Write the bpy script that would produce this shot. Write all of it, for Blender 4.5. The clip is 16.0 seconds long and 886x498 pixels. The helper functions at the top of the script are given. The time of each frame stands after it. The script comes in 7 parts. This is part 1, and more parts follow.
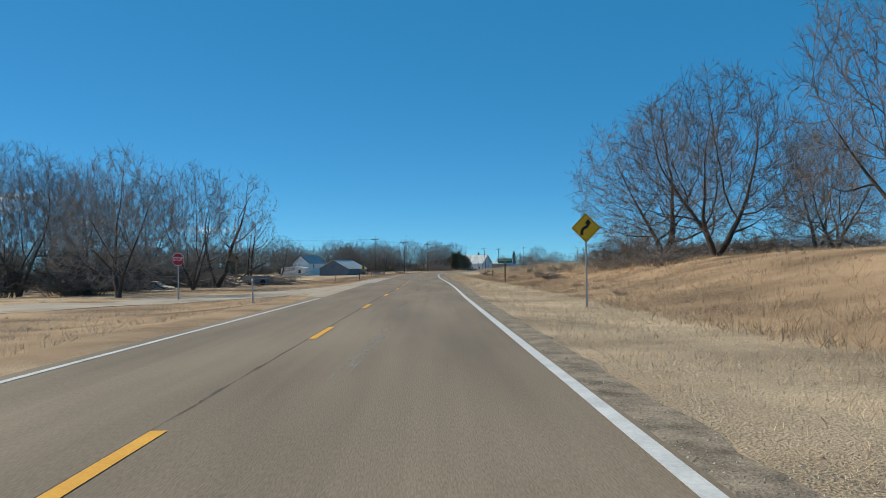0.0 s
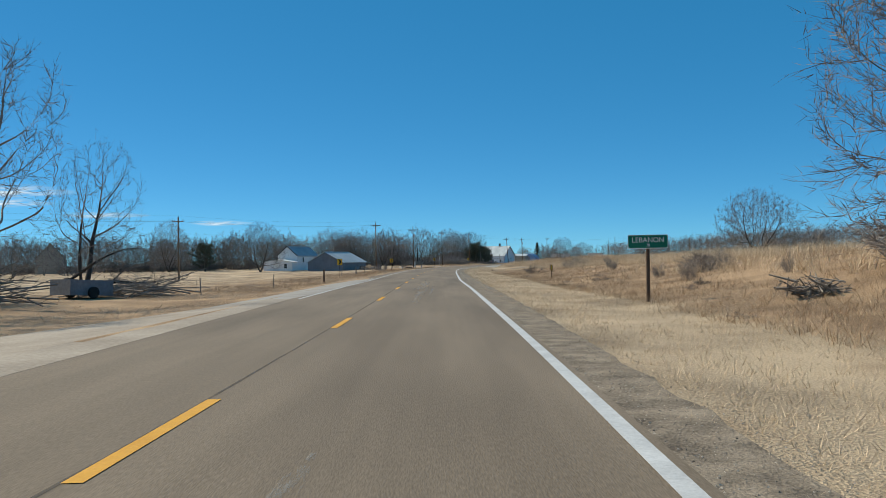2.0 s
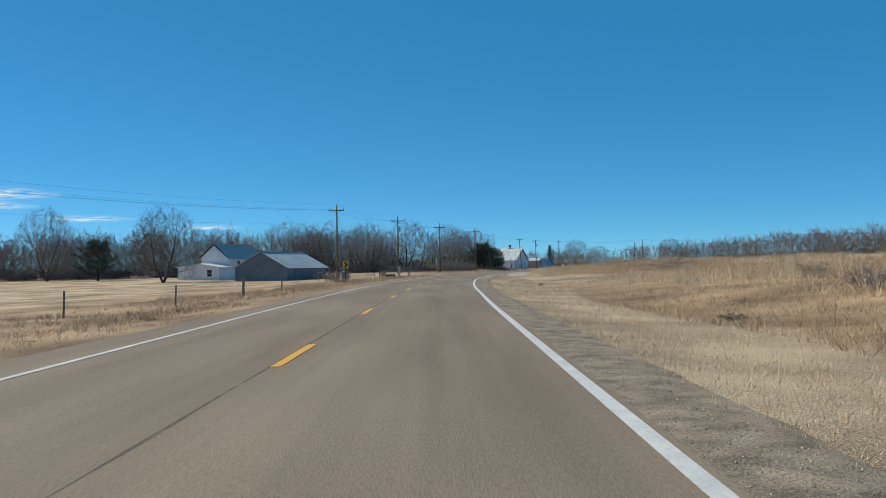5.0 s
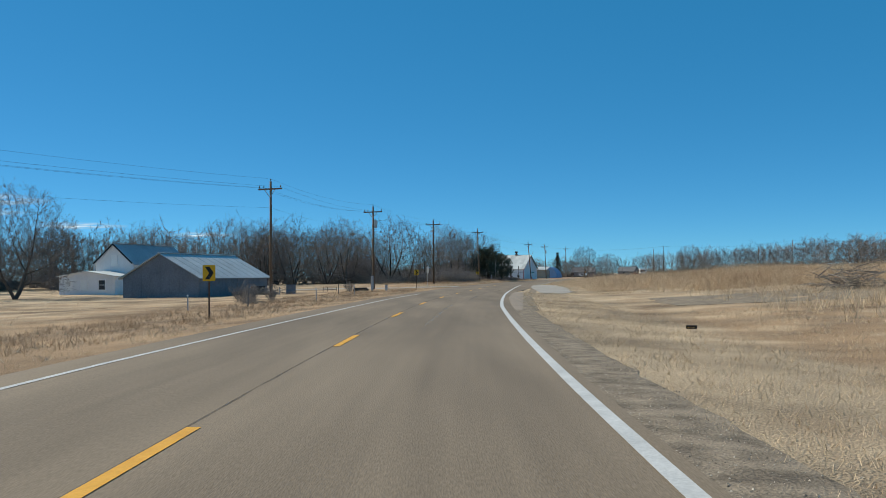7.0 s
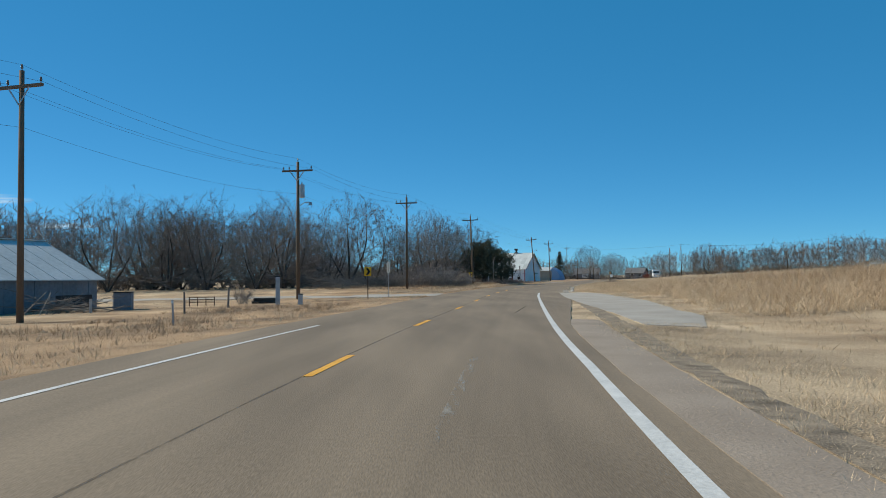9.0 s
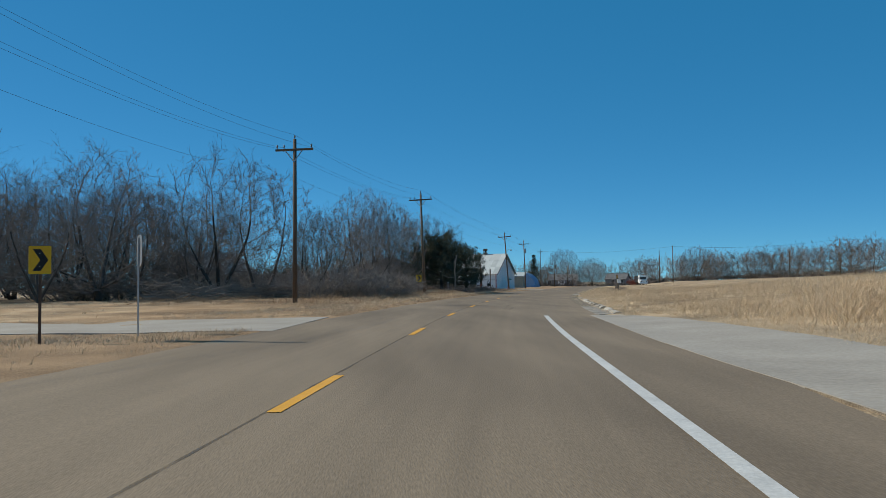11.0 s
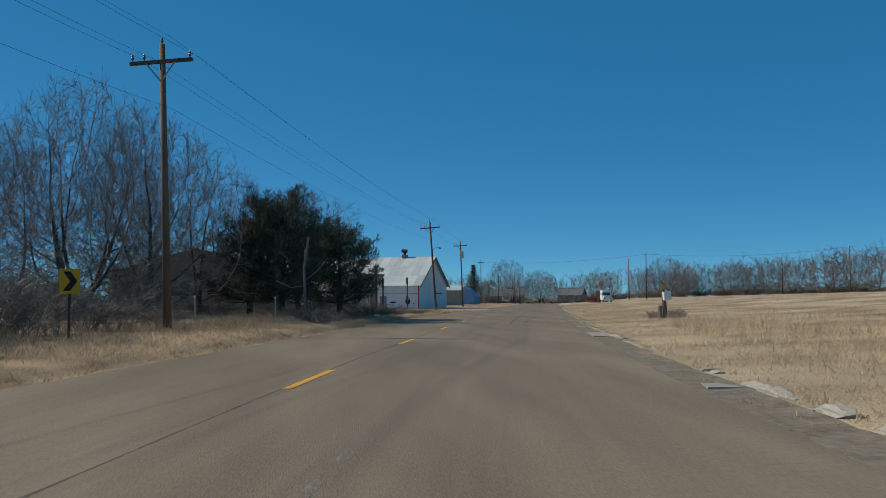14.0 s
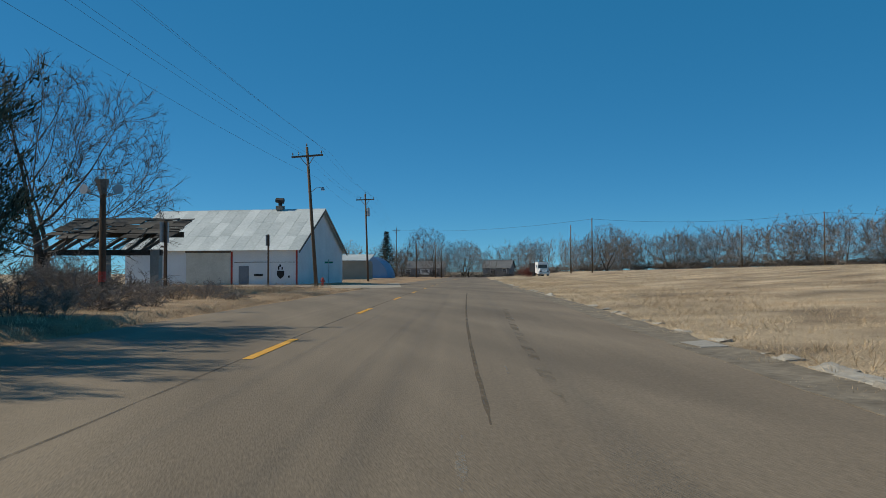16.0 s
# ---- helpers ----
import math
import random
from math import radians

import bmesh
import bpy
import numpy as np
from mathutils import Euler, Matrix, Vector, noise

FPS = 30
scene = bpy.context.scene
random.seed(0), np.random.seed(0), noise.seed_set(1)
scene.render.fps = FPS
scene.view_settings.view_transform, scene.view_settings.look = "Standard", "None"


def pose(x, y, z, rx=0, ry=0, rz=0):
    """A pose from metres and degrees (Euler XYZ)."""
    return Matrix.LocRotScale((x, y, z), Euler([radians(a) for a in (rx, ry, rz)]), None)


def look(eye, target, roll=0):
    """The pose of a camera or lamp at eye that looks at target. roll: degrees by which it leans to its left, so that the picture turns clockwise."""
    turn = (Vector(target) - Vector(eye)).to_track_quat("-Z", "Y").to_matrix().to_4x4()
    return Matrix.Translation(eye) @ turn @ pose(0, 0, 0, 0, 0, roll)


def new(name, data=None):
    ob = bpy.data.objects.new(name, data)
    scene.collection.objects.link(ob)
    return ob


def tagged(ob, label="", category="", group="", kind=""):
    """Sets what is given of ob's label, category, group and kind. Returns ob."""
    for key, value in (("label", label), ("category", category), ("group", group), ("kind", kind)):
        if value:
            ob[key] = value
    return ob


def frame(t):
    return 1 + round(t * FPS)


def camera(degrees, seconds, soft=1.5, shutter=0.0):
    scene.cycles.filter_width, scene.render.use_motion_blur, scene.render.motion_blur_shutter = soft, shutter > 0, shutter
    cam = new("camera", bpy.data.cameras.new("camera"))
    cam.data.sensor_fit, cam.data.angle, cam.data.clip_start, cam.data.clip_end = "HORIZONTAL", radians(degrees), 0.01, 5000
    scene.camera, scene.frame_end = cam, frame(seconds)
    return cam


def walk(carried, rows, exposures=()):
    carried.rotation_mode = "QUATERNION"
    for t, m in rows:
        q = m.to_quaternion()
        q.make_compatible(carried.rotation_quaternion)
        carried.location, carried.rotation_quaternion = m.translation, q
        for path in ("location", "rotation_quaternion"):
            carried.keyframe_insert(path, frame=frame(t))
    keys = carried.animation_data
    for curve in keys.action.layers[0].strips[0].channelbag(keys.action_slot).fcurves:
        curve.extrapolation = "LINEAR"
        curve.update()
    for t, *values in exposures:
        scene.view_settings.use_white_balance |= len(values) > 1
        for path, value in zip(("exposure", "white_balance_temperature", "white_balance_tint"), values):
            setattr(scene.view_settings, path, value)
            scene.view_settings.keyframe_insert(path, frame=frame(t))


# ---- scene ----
cam = camera(55.5, 16.0, 0.85)
PATH = [
    (0, (-2.737, 4.702, 1.323), (-2.682, 6.701, 1.368), -0.7),
    (0.5, (-2.602, 16.671, 1.287), (-2.555, 18.67, 1.32), -0.7),
    (1, (-2.41, 28.738, 1.353), (-2.372, 30.737, 1.383), -0.7),
    (1.5, (-2.181, 40.206, 1.419), (-2.151, 42.205, 1.448), -1.0),
    (2, (-1.943, 51.95, 1.368), (-1.925, 53.95, 1.397), -0.9),
    (2.5, (-1.89, 63.618, 1.317), (-1.88, 65.618, 1.348), -1.0),
    (3, (-1.962, 75.311, 1.286), (-1.956, 77.31, 1.315), -1.0),
    (3.5, (-1.938, 86.976, 1.258), (-1.931, 88.976, 1.285), -1.1),
    (4, (-1.908, 97.975, 1.239), (-1.891, 99.975, 1.271), -0.8),
    (6.5, (-0.94, 151.285, 1.405), (-0.903, 153.284, 1.463), -0.9),
    (7, (-0.752, 162.235, 1.398), (-0.718, 164.234, 1.462), -0.6),
    (7.5, (-0.368, 172.963, 1.371), (-0.334, 174.962, 1.435), -0.8),
    (8, (0.089, 182.95, 1.396), (0.126, 184.948, 1.462), -0.6),
    (8.5, (0.657, 193.303, 1.443), (0.702, 195.301, 1.505), -0.5),
    (9, (1.504, 203.817, 1.37), (1.557, 205.815, 1.438), -0.5),
    (11.5, (6.965, 253.555, 1.208), (7.12, 255.547, 1.296), -0.7),
    (12, (8.368, 263.226, 1.207), (8.548, 265.215, 1.301), -0.9),
    (12.5, (9.81, 272.223, 1.227), (10.014, 274.21, 1.33), -0.7),
    (13, (11.369, 281.401, 1.228), (11.6, 283.385, 1.341), -0.6),
    (13.5, (13.112, 290.787, 1.234), (13.369, 292.767, 1.353), -0.7),
    (14, (15.057, 299.571, 1.274), (15.331, 301.549, 1.395), -0.3),
    (14.5, (17.101, 308.522, 1.285), (17.41, 310.494, 1.405), -0.3),
    (15, (18.802, 317.824, 1.265), (19.188, 319.783, 1.375), -0.5),
    (15.5, (20.813, 327.247, 1.18), (21.255, 329.196, 1.261), -0.5),
    (16, (22.714, 336.5, 1.10), (23.179, 338.444, 1.158), -0.1),
]
EXPOSURES = [(0, 0.06), (9, 0.04), (12, -0.27), (14, -0.36), (16, -0.31)]
walk(cam, [(t, look(eye, target, roll)) for t, eye, target, roll in PATH], EXPOSURES)

# ---- world and sun ----
SUN_DIR = Vector((-0.701, 0.30, 0.647)).normalized()
world = bpy.data.worlds.new("world")
scene.world = world
world.use_nodes = True
wn = world.node_tree
sky = wn.nodes.new("ShaderNodeTexSky")
sky.sky_type, sky.sun_disc = "NISHITA", False
sky.sun_elevation, sky.sun_rotation = math.asin(SUN_DIR.z), math.atan2(SUN_DIR.x, SUN_DIR.y)
sky.altitude, sky.air_density, sky.dust_density, sky.ozone_density = 2500, 0.6, 0.0, 2.0
clear = wn.nodes.new("ShaderNodeHueSaturation")
clear.inputs["Saturation"].default_value = 1.14
wn.links.new(sky.outputs[0], clear.inputs["Color"])
tint = wn.nodes.new("ShaderNodeMix")
tint.data_type, tint.blend_type = "RGBA", "MULTIPLY"
tint.inputs[0].default_value = 1.0
tint.inputs[7].default_value = (0.66, 1.04, 1.04, 1)
wn.links.new(clear.outputs[0], tint.inputs[6])
even = wn.nodes.new("ShaderNodeMix")
even.data_type = "RGBA"
even.inputs[0].default_value = 0.47
even.inputs[7].default_value = (0.09, 2.2, 4.62, 1)
wn.links.new(tint.outputs[2], even.inputs[6])
wn.links.new(even.outputs[2], wn.nodes["Background"].inputs[0])
wn.nodes["Background"].inputs[1].default_value = 0.121
sun = new("sun", bpy.data.lights.new("sun", "SUN"))
sun.data.energy, sun.data.angle, sun.data.color = 4.9, radians(0.53), (1.0, 0.895, 0.70)
sun.matrix_world = look((0, 0, 60), Vector((0, 0, 60)) - SUN_DIR)


# ---- materials ----
def mat(name, low, high, scale=1.0, fine=20.0, rough=0.85, bump=0.3, metal=0.0, per_object=0.0, islands=0.0, spec=0.3, bump_dist=0.02, stretch=(1, 1, 1), span=(0.28, 0.72)):
    """A surface whose colour wanders between two tones at a coarse and a fine scale, with fine relief."""
    m = bpy.data.materials.new(name)
    m.use_nodes = True
    nt, bs = m.node_tree, m.node_tree.nodes["Principled BSDF"]
    geo = nt.nodes.new("ShaderNodeTexCoord")
    mp = nt.nodes.new("ShaderNodeMapping")
    mp.inputs["Scale"].default_value = stretch
    nt.links.new(geo.outputs["Object"], mp.inputs[0])
    n1, n2 = nt.nodes.new("ShaderNodeTexNoise"), nt.nodes.new("ShaderNodeTexNoise")
    n1.inputs["Scale"].default_value, n1.inputs["Detail"].default_value = scale, 5
    n2.inputs["Scale"].default_value, n2.inputs["Detail"].default_value = fine, 4
    for n in (n1, n2):
        nt.links.new(mp.outputs[0], n.inputs["Vector"])
    mix = nt.nodes.new("ShaderNodeMath")
    mix.operation = "MULTIPLY_ADD"
    mix.inputs[1].default_value = 0.55
    half = nt.nodes.new("ShaderNodeMath")
    half.operation = "MULTIPLY"
    half.inputs[1].default_value = 0.45
    nt.links.new(n2.outputs[0], half.inputs[0])
    nt.links.new(n1.outputs[0], mix.inputs[0])
    nt.links.new(half.outputs[0], mix.inputs[2])
    fac = mix.outputs[0]
    for amount, node, out in ((per_object, "ShaderNodeObjectInfo", "Random"), (islands, "ShaderNodeNewGeometry", "Random Per Island")):
        if amount:
            r = nt.nodes.new(node)
            add = nt.nodes.new("ShaderNodeMath")
            add.operation = "MULTIPLY_ADD"
            add.inputs[1].default_value = amount
            sub = nt.nodes.new("ShaderNodeMath")
            sub.operation = "SUBTRACT"
            sub.inputs[1].default_value = amount / 2
            nt.links.new(fac, sub.inputs[0])
            nt.links.new(r.outputs[out], add.inputs[0])
            nt.links.new(sub.outputs[0], add.inputs[2])
            fac = add.outputs[0]
    ramp = nt.nodes.new("ShaderNodeValToRGB")
    ramp.color_ramp.elements[0].position, ramp.color_ramp.elements[1].position = span
    ramp.color_ramp.elements[0].color, ramp.color_ramp.elements[1].color = (*low, 1), (*high, 1)
    nt.links.new(fac, ramp.inputs[0])
    nt.links.new(ramp.outputs[0], bs.inputs["Base Color"])
    bs.inputs["Roughness"].default_value, bs.inputs["Metallic"].default_value = rough, metal
    bs.inputs["Specular IOR Level"].default_value = spec
    if bump:
        b = nt.nodes.new("ShaderNodeBump")
        b.inputs["Strength"].default_value, b.inputs["Distance"].default_value = bump, bump_dist
        nt.links.new(n2.outputs[0], b.inputs["Height"])
        nt.links.new(b.outputs[0], bs.inputs["Normal"])
    return m


M_SOIL = mat("dry_grass_ground", (0.17, 0.125, 0.080), (0.62, 0.485, 0.325), 0.22, 34.0, 0.95, 0.9, bump_dist=0.05, span=(0.37, 0.61))
M_ASPHALT = mat("asphalt", (0.138, 0.109, 0.077), (0.245, 0.196, 0.140), 0.55, 75.0, 0.82, 0.5, bump_dist=0.006, stretch=(1, 0.14, 1), span=(0.37, 0.63))
M_CONCRETE = mat("old_concrete", (0.24, 0.222, 0.195), (0.40, 0.378, 0.34), 0.5, 14.0, 0.85, 0.4)
M_GRAVEL = mat("gravel", (0.10, 0.080, 0.059), (0.37, 0.305, 0.225), 2.2, 42.0, 0.95, 1.0, bump_dist=0.02, span=(0.36, 0.66))
M_KERB = mat("crumbling_kerb_concrete", (0.23, 0.213, 0.185), (0.45, 0.43, 0.39), 1.6, 12.0, 0.95, 0.8, per_object=0.35)
M_PATCH = mat("pinkish_worn_paving", (0.20, 0.165, 0.132), (0.33, 0.28, 0.23), 0.6, 30.0, 0.9, 0.6)
M_PAN = mat("dirty_gutter_concrete", (0.10, 0.082, 0.06), (0.27, 0.23, 0.175), 2.2, 9.0, 0.95, 0.8)
M_GUTTER = mat("stained_gutter_concrete", (0.13, 0.115, 0.095), (0.38, 0.36, 0.325), 1.1, 10.0, 0.95, 0.6, span=(0.36, 0.62))
M_DIRTROAD = mat("dirt_road", (0.25, 0.21, 0.165), (0.43, 0.375, 0.305), 0.5, 12.0, 0.95, 0.6, span=(0.33, 0.67))
M_WHITEPAINT = mat("white_road_paint", (0.38, 0.39, 0.385), (0.66, 0.67, 0.66), 2.0, 30.0, 0.6, 0.2)
M_YELLOWPAINT = mat("yellow_road_paint", (0.56, 0.27, 0.025), (0.78, 0.42, 0.05), 2.0, 30.0, 0.6, 0.2)
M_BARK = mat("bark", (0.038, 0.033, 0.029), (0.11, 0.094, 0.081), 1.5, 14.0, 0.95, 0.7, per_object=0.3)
M_TWIG = mat("twig", (0.105, 0.089, 0.078), (0.295, 0.248, 0.218), 0.6, 9.0, 0.95, 0.0, per_object=0.35)
M_FARTWIG = mat("far_twig", (0.12, 0.105, 0.095), (0.31, 0.272, 0.246), 0.6, 9.0, 0.95, 0.0, per_object=0.35)
M_CEDAR = mat("cedar_foliage", (0.038, 0.047, 0.032), (0.13, 0.138, 0.096), 0.8, 6.0, 0.9, 0.0, islands=0.4)
M_STRAW = mat("straw", (0.43, 0.322, 0.205), (0.80, 0.635, 0.44), 0.15, 2.5, 0.9, 0.0, islands=0.4)
M_RUST = mat("rust_grass", (0.27, 0.172, 0.098), (0.58, 0.42, 0.27), 0.15, 2.0, 0.9, 0.0, islands=0.35)
M_BRUSH = mat("grey_brush", (0.16, 0.138, 0.12), (0.36, 0.317, 0.28), 0.5, 4.0, 0.95, 0.0, islands=0.4)
M_POLE = mat("weathered_pole", (0.10, 0.068, 0.045), (0.21, 0.15, 0.105), 1.2, 20.0, 0.9, 0.5, per_object=0.3, stretch=(6, 6, 0.6))
M_STEEL = mat("galvanised_steel", (0.30, 0.31, 0.32), (0.52, 0.53, 0.54), 1.0, 12.0, 0.45, 0.1, metal=0.7)
M_ROOF = mat("galvanised_roof", (0.36, 0.40, 0.405), (0.60, 0.64, 0.64), 0.35, 4.0, 0.6, 0.15, metal=0.08, spec=0.3, per_object=0.25)
M_BARNWALL = mat("weathered_sheet_metal", (0.12, 0.13, 0.148), (0.24, 0.255, 0.275), 0.5, 6.0, 0.6, 0.2, metal=0.2)
M_WHITEWALL = mat("white_painted_wall", (0.60, 0.61, 0.62), (0.80, 0.80, 0.80), 0.6, 9.0, 0.7, 0.1)
M_DARK = mat("dark_void", (0.012, 0.012, 0.013), (0.03, 0.03, 0.032), 1.0, 10.0, 0.6, 0.0)
M_BLACK = mat("black_sheeting", (0.012, 0.012, 0.012), (0.022, 0.022, 0.022), 2.0, 30.0, 0.6, 0.0)
M_SIGNYELLOW = mat("sign_yellow", (0.66, 0.36, 0.012), (0.80, 0.46, 0.02), 1.0, 8.0, 0.45, 0.0)
M_SIGNRED = mat("sign_red", (0.40, 0.022, 0.035), (0.52, 0.035, 0.05), 1.0, 8.0, 0.45, 0.0)
M_SIGNGREEN = mat("sign_green", (0.004, 0.14, 0.085), (0.008, 0.20, 0.125), 1.0, 8.0, 0.45, 0.0)
M_SIGNWHITE = mat("sign_white", (0.70, 0.70, 0.68), (0.82, 0.82, 0.80), 1.0, 8.0, 0.45, 0.0)
M_RUINWALL = mat("peeling_grey_wall", (0.15, 0.145, 0.135), (0.36, 0.345, 0.315), 0.9, 9.0, 0.9, 0.3)
M_HOUSEROOF = mat("weathered_house_roof", (0.28, 0.30, 0.315), (0.45, 0.475, 0.485), 0.5, 6.0, 0.7, 0.2)
M_POST = mat("sign_post_wood", (0.075, 0.045, 0.03), (0.15, 0.10, 0.07), 1.0, 15.0, 0.9, 0.3)
M_WIRE = mat("wire", (0.03, 0.03, 0.032), (0.06, 0.06, 0.065), 1.0, 8.0, 0.5, 0.0)
M_INSUL = mat("porcelain_insulator", (0.10, 0.09, 0.085), (0.2, 0.18, 0.17), 3.0, 9.0, 0.3, 0.0)
M_TAN = mat("tan_siding", (0.24, 0.225, 0.18), (0.35, 0.33, 0.27), 0.6, 8.0, 0.7, 0.1)
M_BLUE = mat("blue_metal", (0.16, 0.27, 0.42), (0.24, 0.37, 0.54), 0.5, 6.0, 0.5, 0.1)
M_GREYROOF = mat("shingle_roof", (0.10, 0.105, 0.11), (0.20, 0.205, 0.21), 0.8, 9.0, 0.9, 0.3)
M_OLDWOOD = mat("silvered_wood", (0.10, 0.088, 0.076), (0.27, 0.24, 0.21), 1.0, 14.0, 0.95, 0.5, per_object=0.3)
M_RED = mat("red_paint", (0.30, 0.035, 0.03), (0.46, 0.07, 0.05), 1.0, 9.0, 0.55, 0.1)
M_CREAM = mat("cream_paint", (0.48, 0.45, 0.38), (0.66, 0.63, 0.55), 0.8, 7.0, 0.7, 0.1)
M_GLASS = mat("window_glass", (0.02, 0.024, 0.03), (0.05, 0.056, 0.065), 0.5, 3.0, 0.08, 0.0, spec=0.6)
M_RUBBER = mat("rubber", (0.012, 0.012, 0.012), (0.03, 0.03, 0.03), 2.0, 9.0, 0.8, 0.0)
M_CHROME = mat("chrome", (0.55, 0.55, 0.56), (0.7, 0.7, 0.71), 1.0, 5.0, 0.2, 0.0, metal=1.0)


def wear_tracks(m):
    """Wheel tracks and dark drip lines along the lanes, by the distance across the road."""
    nt, bs = m.node_tree, m.node_tree.nodes["Principled BSDF"]
    old = bs.inputs["Base Color"].links[0].from_socket
    at = nt.nodes.new("ShaderNodeAttribute")
    at.attribute_name = "across"
    tc, mp = nt.nodes.new("ShaderNodeTexCoord"), nt.nodes.new("ShaderNodeMapping")
    mp.inputs["Scale"].default_value = (0.35, 0.035, 1)
    wob, fine = nt.nodes.new("ShaderNodeTexNoise"), nt.nodes.new("ShaderNodeTexNoise")
    wob.inputs["Scale"].default_value = 1.0
    nt.links.new(tc.outputs["Object"], mp.inputs[0])
    nt.links.new(mp.outputs[0], wob.inputs["Vector"])
    add = nt.nodes.new("ShaderNodeMath")
    add.operation = "MULTIPLY_ADD"
    add.inputs[1].default_value = 0.9
    nt.links.new(wob.outputs[0], add.inputs[0])
    nt.links.new(at.outputs["Fac"], add.inputs[2])
    rng_ = nt.nodes.new("ShaderNodeMapRange")
    rng_.inputs["From Min"].default_value, rng_.inputs["From Max"].default_value = -6.0, 7.0
    nt.links.new(add.outputs[0], rng_.inputs["Value"])
    ramp = nt.nodes.new("ShaderNodeValToRGB")
    el = ramp.color_ramp.elements
    el[0].position, el[1].position = 0.0, 1.0
    el[0].color = el[1].color = (1.04, 1.02, 1.0, 1)
    for u, k in ((-3.0, 1.05), (-2.3, 0.9), (-1.5, 1.04), (-0.7, 0.92), (0.45, 1.02), (1.35, 0.88), (1.75, 0.97), (2.0, 0.86), (2.35, 1.03), (2.95, 0.89), (3.5, 0.95), (4.3, 1.06)):
        e = el.new((u + 6.45) / 13.0)
        k = 1 + (k - 1) * 0.5
        e.color = (k, k, k, 1)
    nt.links.new(rng_.outputs[0], ramp.inputs[0])
    # thin streaks drawn out along the road
    cb = nt.nodes.new("ShaderNodeCombineXYZ")
    sep = nt.nodes.new("ShaderNodeSeparateXYZ")
    nt.links.new(tc.outputs["Object"], sep.inputs[0])
    far = nt.nodes.new("ShaderNodeMath")
    far.operation = "MULTIPLY"
    far.inputs[1].default_value = 0.02
    nt.links.new(sep.outputs["Y"], far.inputs[0])
    nt.links.new(at.outputs["Fac"], cb.inputs["X"])
    nt.links.new(far.outputs[0], cb.inputs["Y"])
    fine.inputs["Scale"].default_value, fine.inputs["Detail"].default_value = 5.0, 6
    nt.links.new(cb.outputs[0], fine.inputs["Vector"])
    r2 = nt.nodes.new("ShaderNodeValToRGB")
    r2.color_ramp.elements[0].position, r2.color_ramp.elements[1].position = 0.3, 0.7
    r2.color_ramp.elements[0].color, r2.color_ramp.elements[1].color = (0.94, 0.94, 0.94, 1), (1.05, 1.05, 1.05, 1)
    nt.links.new(fine.outputs[0], r2.inputs[0])
    out = old
    for c in (ramp.outputs[0], r2.outputs[0]):
        mx = nt.nodes.new("ShaderNodeMix")
        mx.data_type, mx.blend_type = "RGBA", "MULTIPLY"
        mx.inputs[0].default_value = 1.0
        nt.links.new(out, mx.inputs[6])
        nt.links.new(c, mx.inputs[7])
        out = mx.outputs[2]
    nt.links.new(out, bs.inputs["Base Color"])


wear_tracks(M_ASPHALT)


def old_grass(m):
    """Brown matted grass in place of the bleached straw where nothing is mown."""
    nt, bs = m.node_tree, m.node_tree.nodes["Principled BSDF"]
    old = bs.inputs["Base Color"].links[0].from_socket
    at, tc, nz = nt.nodes.new("ShaderNodeAttribute"), nt.nodes.new("ShaderNodeTexCoord"), nt.nodes.new("ShaderNodeTexNoise")
    at.attribute_name = "unmown"
    nz.inputs["Scale"].default_value, nz.inputs["Detail"].default_value = 0.45, 6
    nt.links.new(tc.outputs["Object"], nz.inputs["Vector"])
    add = nt.nodes.new("ShaderNodeMath")
    add.operation = "ADD"
    nt.links.new(at.outputs["Fac"], add.inputs[0])
    nt.links.new(nz.outputs[0], add.inputs[1])
    rp = nt.nodes.new("ShaderNodeValToRGB")
    rp.color_ramp.elements[0].position, rp.color_ramp.elements[1].position = 0.62, 1.25
    nt.links.new(add.outputs[0], rp.inputs[0])
    mx = nt.nodes.new("ShaderNodeMix")
    mx.data_type, mx.blend_type = "RGBA", "MULTIPLY"
    mx.inputs[7].default_value = (0.80, 0.70, 0.62, 1)
    nt.links.new(rp.outputs[0], mx.inputs[0])
    nt.links.new(old, mx.inputs[6])
    nt.links.new(mx.outputs[2], bs.inputs["Base Color"])


old_grass(M_SOIL)


